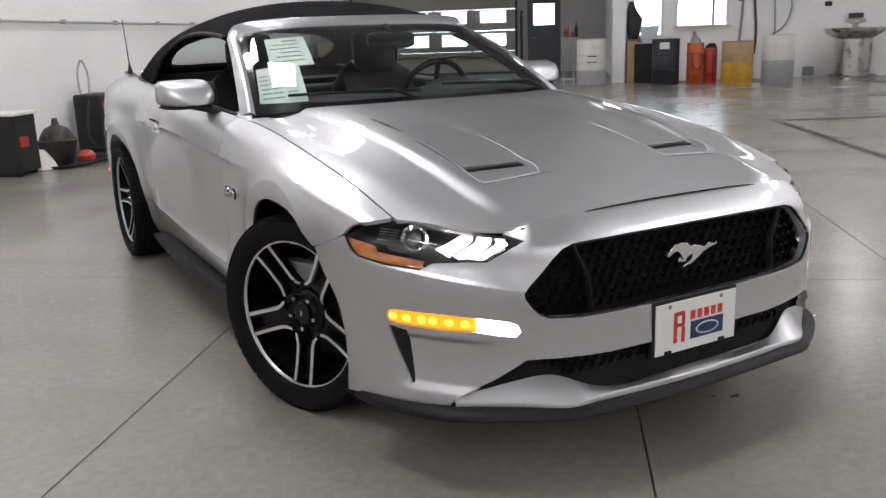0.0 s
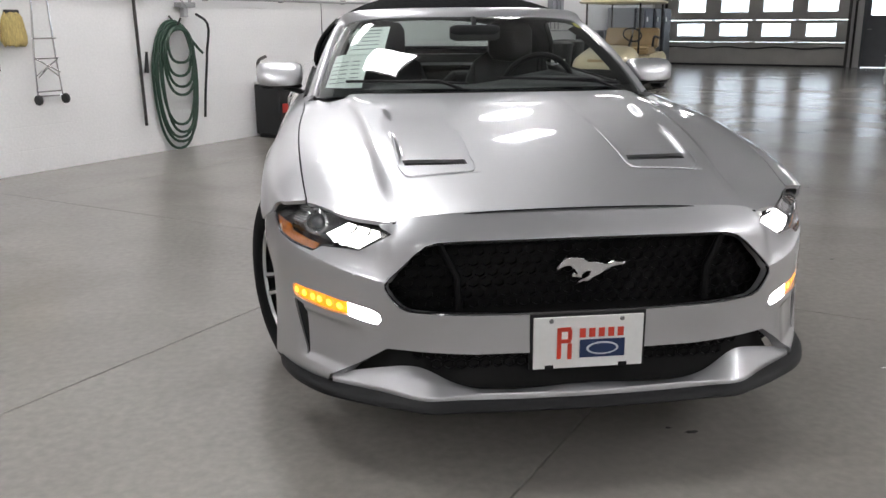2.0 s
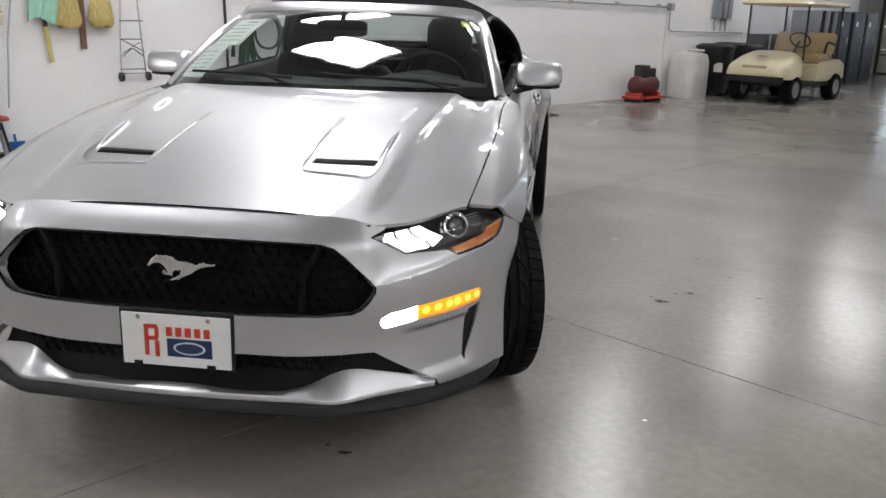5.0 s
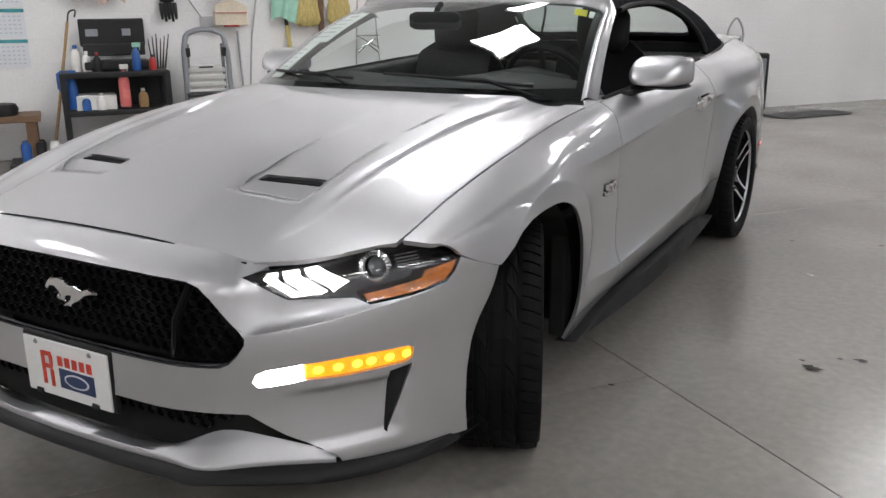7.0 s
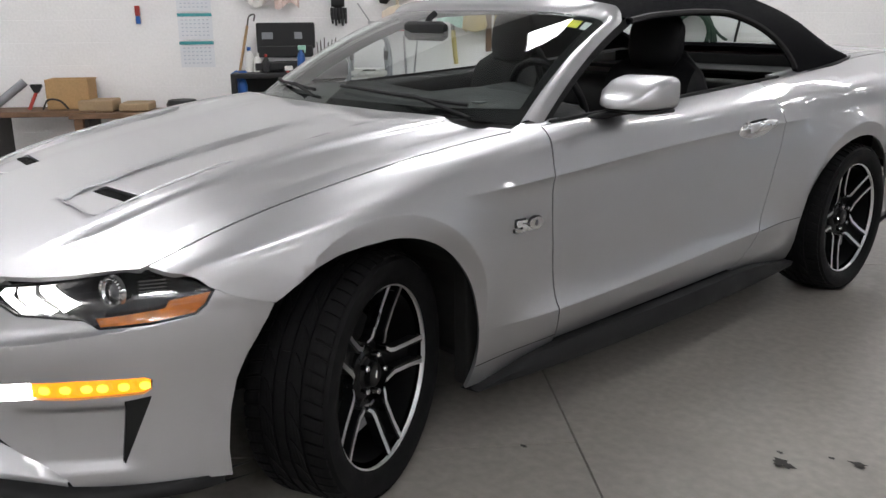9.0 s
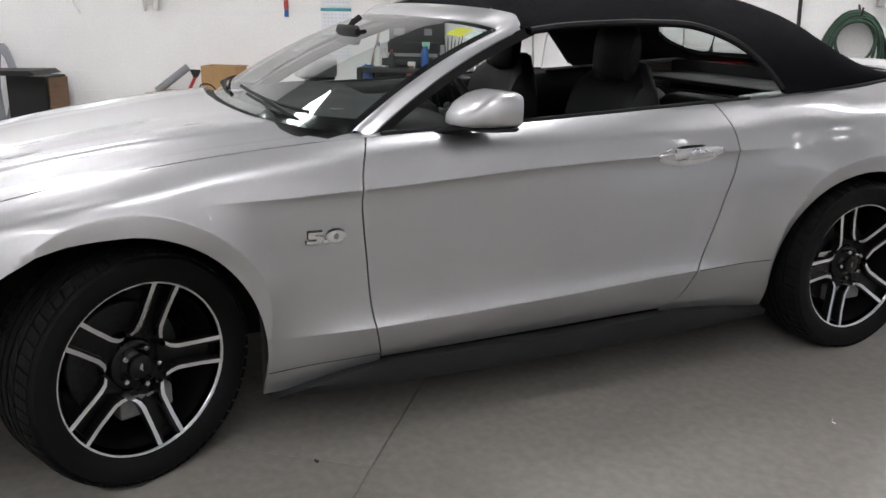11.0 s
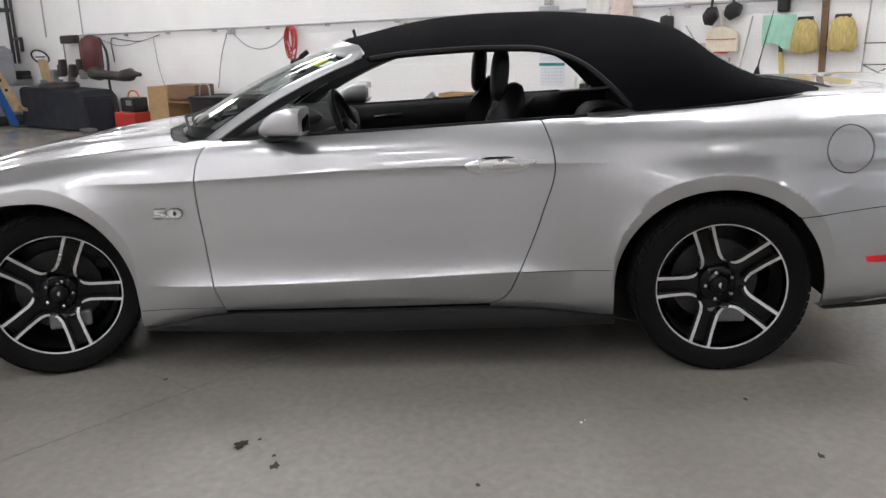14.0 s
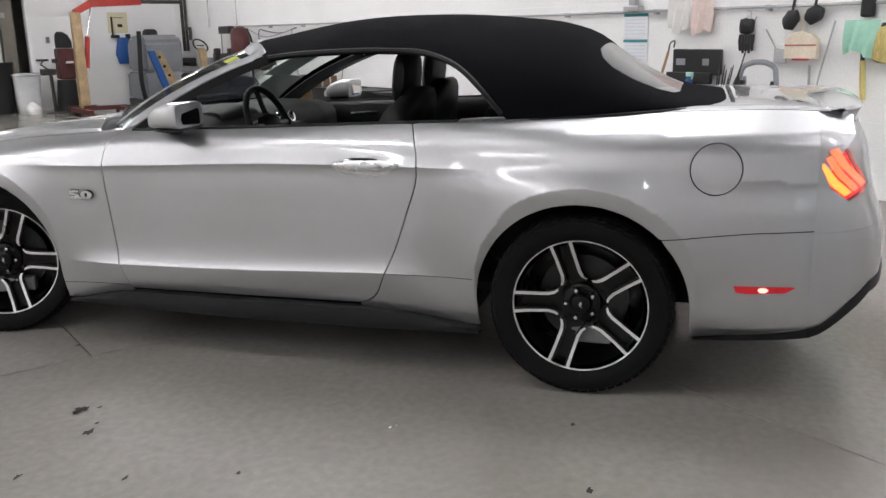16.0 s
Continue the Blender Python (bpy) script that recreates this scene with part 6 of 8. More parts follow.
part("trim", RB((.745, VW + .115, 1.21, .28, .004, .008), (.745, VW + .09, 1.095, .13, .05, .015), bevel=.001), RED_PAINT, dpn)
part("grip", RT([(.745, VW + .08, 1.31), (.745, VW + .08, 1.46)], .014), mat("cream_plastic_b", (.62, .55, .44), .5), dpn)
part("pole", RT([(.80, VW + .04, 1.05), (.82, VW + .04, .55)], .010), GALV, dpn)
for u, z, seed in ((.63, 1.40, 3), (.83, 1.44, 4)):
    g = at_wall("hand_brush", "black hand brush hung on the wall", "brush", u, z, group="hand brushes")
    part("bristle_block", shell([(-.06, 0, 0, .03, .05, 2.2), (0, 0, .01, .045, .085, 2.4), (.07, 0, .03, .03, .05, 2.2)], Matrix.Translation(room(u, VW + .09, z)) @ Matrix.Rotation(TH, 4, "Z") @ Matrix.Rotation(.5 * (seed - 3.5), 4, "Y"), 14), BLACK_PLASTIC, g, smooth=True)
    part("handle", RT([(u, VW + .08, z + .05), (u + .01, VW + .06, z + .22)], .012), BLACK_PLASTIC, g)
gl = at_wall("work_gloves", "black work gloves hung on the wall", "gloves", .20, 1.3)
for k in range(5):
    part("finger", RT([(.15 + .028 * k, VW + .07, 1.30), (.145 + .03 * k, VW + .08, 1.24 - .015 * (k % 3)), (.15 + .03 * k, VW + .08, 1.16 - .02 * (k % 2))], [.020, .017, .010]), BLACK_PLASTIC, gl, smooth=True)
part("cuff", shell([(-.06, 0, 0, .025, .06, 2.4), (0, 0, .0, .035, .075, 2.6), (.06, 0, 0, .025, .06, 2.4)], Matrix.Translation(room(.20, VW + .07, 1.37)) @ Matrix.Rotation(TH, 4, "Z"), 14), BLACK_PLASTIC, gl, smooth=True)
part("clip", RB((.22, VW + .07, 1.44, .03, .03, .12), bevel=.006), CHROME, gl)
fs = at_wall("fly_swatter", "grey long-handled scraper hung on the wall", "scraper", .45, 1.2)
part("rod", RT([(.38, VW + .05, 1.34), (.50, VW + .05, 1.16)], .007), GALV, fs)
part("blade", RB((.53, VW + .05, 1.12, .12, .006, .12), bevel=.002), GALV, fs)
pole = at_wall("thin_pole", "thin grey pole leaning on the wall", "pole", .96, .9)
part("rod", RT([(1.0, VW + .05, 1.40), (.92, VW + .08, .98), (.86, VW + .12, .40)], .008), GALV, pole)
ky = at_wall("red_tag", "small red and blue tag on a hook", "tag", -1.61, 1.2)
part("tag", RB((-1.61, VW + .04, 1.29, .045, .02, .09), bevel=.006), RED_RUBBER, ky)
part("clip", RB((-1.61, VW + .04, 1.21, .04, .02, .07), bevel=.006), BLUE_PLASTIC, ky)
ys = at_wall("yellow_gauge", "yellow and white plastic tool hung on the wall", "tool", -3.06, 1.4)
part("body", shell([(-.04, 0, 0, .012, .06, 2), (0, 0, .0, .02, .075, 2), (.04, 0, 0, .012, .06, 2)], Matrix.Translation(room(-3.05, VW + .13, 1.42)) @ Matrix.Rotation(TH, 4, "Z"), 12), mat("mustard_plastic", (.36, .27, .05), .5), ys, smooth=True)
wr = at_wall("wire_brush", "black and white brush hung on the air pipe", "brush", -3.95, 1.35)
part("rod", RT([(-3.98, VW + .06, 1.46), (-3.92, VW + .06, 1.28), (-3.86, VW + .06, 1.18)], .010, n=8), WHITE_PLASTIC, wr)
part("head", RT([(-3.99, VW + .07, 1.44), (-3.96, VW + .07, 1.34)], .022), BLACK_PLASTIC, wr)

# calendar with three sheets
cal = at_wall("calendar", "white three-month wall calendar with teal bands", "calendar", -1.10, 1.1)
for k in range(3):
    z = 1.40 - .25 * k
    sh = part("sheet", RB((-1.11, VW + .014 - .002 * k, z, .31, .006, .24), bevel=.001), PRINT, cal)
    part("band", RB((-1.11, VW + .020, z + .10, .31, .004, .028), bevel=0), TEAL, sh)
    for r in range(5):
        for c in range(7):
            part("day", RB((-1.225 + .038 * c, VW + .020, z + .055 - .034 * r, .020, .003, .008), bevel=0), PALE_PRINT, sh)
cap = at_wall("calendar_shelf", "clear plastic clip holder above the calendar", "holder", -1.1, 1.5)
part("clip", RB((-1.12, VW + .05, 1.56, .20, .09, .05), (-1.12, VW + .05, 1.62, .08, .07, .05), bevel=.01), GALV, cap)

# black shelf cart with bottles, and the open case on it
cart = thing("shelf_cart", "black plastic shelf cart crowded with bottles", "cart", room(-.30, -5.2, 0))
part("back_panel", RB((-.30, -5.39, .56, .84, .02, .36), bevel=.004), BLACK_PLASTIC, cart)
for z in (.73, .42, .12):
    part("shelf", RB((-.31, -5.20, z, .86, .42, .045), bevel=.01), BLACK_PLASTIC, cart)
for u in (-.72, .10):
    for v in (-5.39, -5.01):
        part("post", RB((u, v, .40, .05, .05, .70), bevel=.008), BLACK_PLASTIC, cart)
        part("caster", lathe([(.0001, -.012), (.03, -.012), (.032, 0), (.03, .012), (.0001, .012)], 14, Matrix.Translation(room(u, v, .035)) @ Matrix.Rotation(radians(90), 4, "X")), BLACK_PLASTIC, cart)
case = thing("tool_case", "open black plastic tool case on the shelf cart", "tool case", room(-.28, -5.3, .76))
part("tray", RB((-.28, -5.24, .80, .52, .28, .07), bevel=.012), BLACK_PLASTIC, case)
part("lid", RB((-.285, -5.41, 1.06, .53, .05, .23), bevel=.012), BLACK_PLASTIC, case)
part("inner_lid", RB((-.285, -5.30, .92, .50, .04, .10), bevel=.01), BLACK_PLASTIC, case)
for u, w in ((-.45, .10), (-.17, .07)):
    part("foam_slot", RB((u, -5.382, 1.06, w, .01, .06), bevel=.003), GREY_PAINT, case)


def bottle(u, v, z, h, r, colour, cap, label, trig=False):
    b = thing("bottle", label, "bottle", room(u, v, z), group="bottles on the cart")
    part("body", RL(u, v, z, [(.0001, 0), (r, 0), (r * 1.02, h * .1), (r, h * .6), (r * .75, h * .75), (r * .35, h * .82), (r * .33, h * .9)], 18), colour, b, smooth=True)
    if trig:
        part("trigger", RB((u + .01, v, z + h * .97, .07, .025, .04), (u + .035, v, z + h * .90, .012, .02, .06), bevel=.006), cap, b)
    else:
        part("cap", RL(u, v, z + h * .86, [(.0001, h * .14), (r * .42, h * .14), (r * .45, 0), (.0001, 0)], 14), cap, b)
    return b


LIQUID = mat("pink_liquid", (.62, .16, .15), .25, vary=.1)
for u, v, z, h, r, c, k, lb, tr in ((-.25, -5.05, .46, .34, .045, LIQUID, WHITE_PLASTIC, "spray bottle with pink liquid", True), (-.66, -5.08, .46, .30, .045, BLUE_PLASTIC, BLUE_PLASTIC, "blue plastic spray bottle on the cart", True), (-.13, -5.10, .75, .22, .035, BLUE_PLASTIC, MINT, "blue bottle with a pale cap", True), (-.44, -5.10, .75, .16, .030, BLACK_PLASTIC, RED_PAINT, "dark bottle with a red cap", False), (-.52, -5.14, .75, .17, .035, WHITE_PLASTIC, WHITE_PLASTIC, "white plastic bottle on the cart", False), (-.60, -5.20, .75, .22, .04, WHITE_PLASTIC, BLUE_PLASTIC, "white bottle with a blue cap", False), (-.56, -5.06, .44, .13, .04, BLUE_PLASTIC, WHITE_PLASTIC, "small blue plastic bottle on the shelf", False), (-.44, -5.05, .44, .14, .045, WHITE_PLASTIC, WHITE_PLASTIC, "small white plastic bottle on the shelf", False), (-.10, -5.12, .44, .16, .04, CARDBOARD, WHITE_PLASTIC, "brown bottle with a white cap", False), (.0, -5.10, .75, .13, .03, RED_PAINT, BLACK_PLASTIC, "small red can on the cart", False)):
    bottle(u, v, z, h, r, c, k, lb, tr)
bx = part("storage_box", RB((-.48, -5.15, .50, .32, .22, .13), bevel=.01), WHITE_PLASTIC)
tagged(bx, "white plastic box on the cart's lower shelf", "box")
for k in range(6):
    ob = part("screwdriver", RT([(.02 + .02 * k, -5.30, .75), (.0 + .035 * k, -5.34 + .02 * (k % 2), 1.0 + .02 * (k % 3))], [.009, .004]), DARK_STEEL)
    tagged(ob, "thin steel tool standing on the cart", "tool", group="tools on the cart")
br = at_wall("push_broom", "wooden broom handle with a hook leaning on the wall", "broom", -.75, .4)
part("handle", RT([(-.86, -5.25, .05), (-.63, -5.42, 1.15)], .013), WOOD, br)
part("hook", RT([(-.63, -5.42, 1.15), (-.60, -5.42, 1.24), (-.56, -5.42, 1.25), (-.57, -5.42, 1.19)], .007, n=10), DARK_STEEL, br)
part("rag", shell([(-.05, 0, 0, .03, .06, 2), (0, 0, -.03, .05, .12, 2), (.05, 0, -.05, .03, .08, 2)], Matrix.Translation(room(-.72, -5.20, .68)) @ Matrix.Rotation(TH, 4, "Z"), 12), BLUE_PLASTIC, br, smooth=True)

# step stool with a louvred white crate behind it
stool = thing("step_stool", "grey folding step stool against the wall", "step stool", room(.46, -5.2, 0))
part("hoop", RT([(.24, -5.05, .03), (.28, -5.20, .60), (.30, -5.25, .98), (.315, -5.255, 1.03), (.35, -5.26, 1.05), (.59, -5.26, 1.05), (.625, -5.255, 1.03), (.64, -5.25, .98), (.66, -5.20, .60), (.70, -5.05, .03)], .024, 10, n=60), GREY_PAINT, stool, smooth=True)
part("rear_leg", RT([(.32, -5.28, .95), (.30, -5.46, .03)], .016), GREY_PAINT, stool)
part("rear_leg", RT([(.62, -5.28, .95), (.66, -5.46, .03)], .016), GREY_PAINT, stool)
for z, v in ((.28, -5.10), (.52, -5.16)):
    part("tread", RB((.47, v, z, .40, .20, .03), bevel=.008), BLACK_PLASTIC, stool)
for u in (.31, .63):
    part("joint", RB((u, -5.25, .88, .05, .06, .08), bevel=.01), BLACK_PLASTIC, stool)
crate = thing("white_crate", "white louvred plastic crate beside the stool", "crate", room(.47, -5.32, 0))
for k in range(7):
    part("slat", RB((.46, -5.37, .33 + .065 * k, .36, .13, .045), bevel=.010), WHITE_PLASTIC, crate)
part("grip", RB((.47, -5.30, .745, .12, .01, .012), bevel=.002), BLACK_PLASTIC, crate)
part("core", RB((.46, -5.38, .40, .33, .11, .72), bevel=.01), WHITE_PLASTIC, crate)
rs = thing("creeper_stool", "low red padded stool with black castors", "stool", room(.55, -5.0, 0))
part("pad", shell([(-.14, 0, 0, .10, .02, 2.6), (0, 0, .005, .14, .03, 2.8), (.14, 0, 0, .10, .02, 2.6)], Matrix.Translation(room(.55, -5.0, .36)) @ Matrix.Rotation(TH, 4, "Z"), 16), RED_PAINT, rs, smooth=True)
part("frame", RT([(.42, -4.9, .05), (.46, -4.95, .32), (.64, -4.95, .32), (.68, -4.9, .05)], .012), BLACK_PLASTIC, rs)
for u in (.42, .68):
    for v in (-4.9, -5.1):
        part("castor", lathe([(.0001, -.012), (.028, -.012), (.03, 0), (.028, .012), (.0001, .012)], 12, Matrix.Translation(room(u, v, .03)) @ Matrix.Rotation(radians(90), 4, "X")), BLACK_PLASTIC, rs)
bb = thing("blue_dustpan", "small blue plastic dustpan standing on the floor", "dustpan", room(.90, -5.36, 0))
part("scoop", boxes((.90, 5.36, .012, .15, .12, .012), (.90, 5.415, .055, .15, .012, .09), (.828, 5.375, .04, .010, .09, .06), (.972, 5.375, .04, .010, .09, .06), m=ROOM, bevel=.003), BLUE_PLASTIC, bb)
part("grip", RT([(.90, -5.42, .09), (.90, -5.44, .13), (.90, -5.45, .16)], .012, 8), BLUE_PLASTIC, bb)

# low bench with tan boxes and a black roll
bench = thing("wooden_bench", "low wooden bench with odds and ends on it", "bench", room(-1.5, -5.2, 0))
part("top", RB((-1.55, -5.20, .40, 1.25, .40, .05), bevel=.008), DARK_WOOD, bench)
for u in (-2.1, -1.0):
    part("leg", RB((u, -5.20, .19, .08, .36, .37), bevel=.008), DARK_WOOD, bench)
rl = part("black_roll", RL(-1.22, -5.18, .425, [(.0001, 0), (.13, 0), (.14, .05), (.12, .09), (.0001, .09)], 24), BLACK_PLASTIC, None, "", smooth=True)
tagged(rl, "flat round black tin on the bench", "tin")
for u, w, h in ((-1.95, .30, .10), (-1.62, .26, .07)):
    ob = part("tan_box", RB((u, -5.2, .43 + h / 2, w, .28, h), bevel=.012), mat("tan_board", (.34, .24, .14), .8) if "tan_board" not in bpy.data.materials else bpy.data.materials["tan_board"])
    tagged(ob, "flat tan box on the bench", "box", group="boxes on the bench")
for k in range(5):
    ob = part("jar", RL(-1.06 + .11 * (k % 3), -5.02 - .12 * (k // 3), .06, [(.0001, 0), (.04, 0), (.042, .12), (.03, .15), (.0001, .155)], 14), (BLUE_PLASTIC, BLACK_PLASTIC, WHITE_PLASTIC)[k % 3], None, "", smooth=True)
    tagged(ob, "small plastic jar on the lower shelf", "jar", group="jars by the bench")
js = part("jar_shelf", RB((-.98, -5.08, .03, .42, .36, .05), bevel=.01), BLACK_PLASTIC)
tagged(js, "low black tray with jars", "tray")

# cardboard box, grey tube and scraper on the trestle
tr = thing("trestle", "dark workshop trestle against the wall", "trestle", room(-2.5, -5.2, 0))
part("top", RB((-2.45, -5.24, .42, 1.0, .40, .05), bevel=.008), DARK_WOOD, tr)
for u in (-2.85, -2.05):
    part("leg", RB((u, -5.24, .20, .06, .34, .40), bevel=.006), DARK_STEEL, tr)
cb = thing("cardboard_box", "open brown cardboard box on the trestle", "box", room(-2.2, -5.3, .45))
for r in ((-2.21, -5.40, .58, .36, .012, .26), (-2.21, -5.16, .58, .36, .012, .26), (-2.39, -5.28, .58, .012, .24, .26), (-2.03, -5.28, .58, .012, .24, .26), (-2.21, -5.28, .456, .36, .24, .012)):
    part("side", RB(r, bevel=.002), CARDBOARD, cb)
part("flap", RB((-2.21, -5.44, .70, .35, .07, .008), bevel=.002), CARDBOARD, cb)
ob = part("grey_tube", RT([(-2.92, -5.22, .445), (-2.64, -5.36, .68)], .038, 16), GREY_PAINT, None, "", smooth=True)
tagged(ob, "grey plastic tube leaning on the trestle", "tube")
sc = thing("ice_scraper", "scraper with a red handle on the trestle", "scraper", room(-2.53, -5.2, .45))
part("handle", RT([(-2.57, -5.20, .445), (-2.51, -5.26, .60)], .016), RED_PAINT, sc)
part("head", prism([(-.02, 0), (.02, 0), (.055, .06), (.045, .075), (-.05, .075), (-.05, .06)], Matrix.Translation(room(-2.505, -5.26, .59)) @ Matrix.Rotation(TH, 4, "Z") @ Matrix.Rotation(radians(90), 4, "X"), .02), BLACK_PLASTIC, sc)
ob = part("black_cable", RT([(-2.42, -5.12, .455), (-2.36, -5.10, .54), (-2.26, -5.10, .53), (-2.20, -5.12, .455)], .008, n=14), BLACK_PLASTIC)
tagged(ob, "loop of black cable on the trestle", "cable")

# trolley with cables, red coil on the pipe
tl2 = thing("service_trolley", "black steel trolley with a folded lid", "trolley", room(-4.3, -5.2, 0))
part("body", RB((-4.28, -5.20, .34, .46, .34, .46), bevel=.012), BLACK_PLASTIC, tl2)
part("side_plate", RB((-4.03, -5.20, .34, .02, .30, .42), bevel=.004), DARK_WOOD, tl2)
part("lid", prism([(-.45, 0), (.40, .02), (.46, -.02), (.30, -.035), (-.20, -.03)], Matrix.Translation(room(-4.30, -5.02, .64)) @ Matrix.Rotation(TH, 4, "Z") @ Matrix.Rotation(radians(90), 4, "X"), .40), BLACK_PLASTIC, tl2)
for u in (-4.46, -4.10):
    for v in (-5.34, -5.06):
        part("wheel", lathe([(.0001, -.018), (.05, -.018), (.055, 0), (.05, .018), (.0001, .018)], 14, Matrix.Translation(room(u, v, .056)) @ Matrix.Rotation(radians(90), 4, "X")), BLACK_PLASTIC, tl2)
cs = thing("cable_stand", "stand with looped grey cables and a red lever", "stand", room(-4.8, -5.2, 0))
for k in range(5):
    part("cable_loop", RT([(-4.80 + .03 * k, -5.25 + .02 * k, .02), (-4.92 + .03 * k, -5.3, .55), (-4.85 + .03 * k, -5.34, .86), (-4.72 + .02 * k, -5.32, .74), (-4.66 + .02 * k, -5.26, .30), (-4.72, -5.2, .02)], .013, 8, n=26), GREY_PAINT, cs, smooth=True)
part("lever", shell([(-.05, 0, 0, .03, .06, 2), (0, 0, .03, .05, .10, 2.2), (.05, 0, 0, .03, .06, 2)], Matrix.Translation(room(-4.96, -5.25, .84)) @ Matrix.Rotation(TH, 4, "Z"), 12), RED_PAINT, cs, smooth=True)
rh = at_wall("red_air_hose", "coiled red air hose hung on the air pipe", "hose", -5.16, 1.3)
random.seed(9)
for k in range(8):
    c, w, zt, zl = -5.16 + random.uniform(-.02, .02), .10 + random.uniform(-.03, .02), 1.53 - random.uniform(0, .04), 1.13 + random.uniform(-.06, .12)
    part("coil", RT([(c + w * math.sin(a), VW + .07 + .01 * k, (zt + zl) / 2 + (zt - zl) / 2 * math.cos(a)) for a in np.linspace(0, 2 * math.pi, 22, endpoint=False)], .009, 6, closed=True), RED_RUBBER, rh)
part("tail", RT([(-5.14, VW + .06, 1.14), (-5.16, VW + .06, .80), (-5.20, VW + .06, .45)], .007, n=10), RED_RUBBER, rh)
wl = at_wall("wall_cable", "thin cable slung along the wall", "cable", -6.3, 1.4)
part("sling", RT([(-6.52, VW + .05, 1.50), (-6.2, VW + .05, 1.30), (-5.9, VW + .05, 1.24), (-5.6, VW + .05, 1.28), (-5.25, VW + .05, 1.46)], .007, n=24), GREY_PAINT, wl)
part("drop", RT([(-6.62, VW + .05, 1.48), (-6.78, VW + .05, 1.2), (-6.95, VW + .05, .70)], .007, n=14), GREY_PAINT, wl)
part("coupling", RB((-6.5, VW + .06, 1.50, .10, .08, .09), bevel=.015), GALV, wl)
wl2 = at_wall("wall_cable", "thin cable slung along the wall", "cable", -9, 1.3)
part("sling", RT([(-10.3, VW + .05, 1.50), (-9.6, VW + .05, 1.36), (-8.9, VW + .05, 1.42), (-8.55, VW + .05, 1.47)], .007, n=20), GREY_PAINT, wl2)
part("drop", RT([(-8.55, VW + .05, 1.47), (-8.48, VW + .05, 1.0), (-8.30, VW + .05, .55)], .007, n=12), GREY_PAINT, wl2)

# storage tubs, wooden crates, charger
for k, u in enumerate((-6.52, -5.66)):
    tb = thing("storage_tub", "large black plastic tub with a pale label" if k else "large black plastic tub", "tub", room(u, -5.15, 0), group="storage tubs")
    rows = []
    for z, a, b in ((.02, .34, .24), (.50, .40, .29), (.56, .41, .30), (.60, .43, .32), (.62, .43, .32), (.62, .40, .29), (.10, .34, .24)):
        rows.append([room(u + a * math.copysign(abs(math.cos(t)) ** .35, math.cos(t)), -5.15 + b * math.copysign(abs(math.sin(t)) ** .35, math.sin(t)), z) for t in np.linspace(0, 2 * math.pi, 40, endpoint=False)])
    bm = loft(rows, closed=True, flip=True)
    bm.verts.ensure_lookup_table()
    bm.faces.new([bm.verts[i] for i in range(40)])
    part("shell", bm, BLACK_PLASTIC, tb, smooth=True, sharp=50)
    part("lid", RB((u, -5.15, .60, .78, .56, .02), bevel=.006), BLACK_PLASTIC, tb)
    if k:
        part("label", RB((u - .10, -4.842, .50, .11, .006, .10), bevel=.001), PAPER, tb)
cr = thing("wooden_crate", "open plywood shelf crate with a dark tray", "crate", room(-7.5, -5.2, 0))
part("side", RB((-8.12, -5.2, .38, .03, .40, .72), bevel=.004), WOOD, cr)
part("side", RB((-7.62, -5.2, .38, .03, .40, .72), bevel=.004), WOOD, cr)
part("front", RB((-7.87, -5.01, .38, .50, .02, .72), bevel=.004), WOOD, cr)
part("shelf", RB((-7.30, -5.2, .52, .62, .40, .03), bevel=.004), DARK_WOOD, cr)
part("shelf", RB((-7.30, -5.2, .24, .62, .40, .03), bevel=.004), WOOD, cr)
part("tray", RB((-7.28, -5.2, .66, .70, .34, .22), bevel=.01), DARK_WOOD, cr)
part("end", RB((-6.98, -5.2, .30, .03, .40, .58), bevel=.004), WOOD, cr)
part("handle", RT([(-6.92, -5.1, .60), (-6.88, -5.1, .76), (-6.68, -5.1, .76), (-6.66, -5.1, .58)], .012, n=16), GALV, cr)
bc = thing("battery_charger", "black battery charger with an orange handle on a box", "charger", room(-8.9, -5.2, 0))
part("box", RB((-8.9, -5.2, .17, .60, .40, .30), bevel=.01), RED_PAINT, bc)
part("case", RB((-8.9, -5.2, .44, .40, .26, .22), bevel=.02), BLACK_PLASTIC, bc)
part("dial", RB((-8.84, -5.068, .47, .16, .006, .08), bevel=.001), GREY_PAINT, bc)
part("handle", RT([(-9.08, -5.2, .54), (-9.02, -5.2, .62), (-8.78, -5.2, .62), (-8.72, -5.2, .54)], .014, n=12), mat("orange_plastic", (.70, .16, .02), .5), bc)
# ---- the garage bay and the far side ----
def RP(poly, v0, v1, bevel=0.0):
    """An outline in (u, z) with depth from v0 to v1."""
    bm = bmesh.new()
    a, b = [bm.verts.new(room(u, v0, z)) for u, z in poly], [bm.verts.new(room(u, v1, z)) for u, z in poly]
    bm.faces.new(a)
    bm.faces.new(b[::-1])
    for i in range(len(poly)):
        j = (i + 1) % len(poly)
        bm.faces.new((a[i], b[i], b[j], a[j]))
    bmesh.ops.recalc_face_normals(bm, faces=bm.faces)
    if bevel:
        bmesh.ops.bevel(bm, geom=list(bm.edges), offset=bevel, segments=2, affect="EDGES", clamp_overlap=True)
    return bm


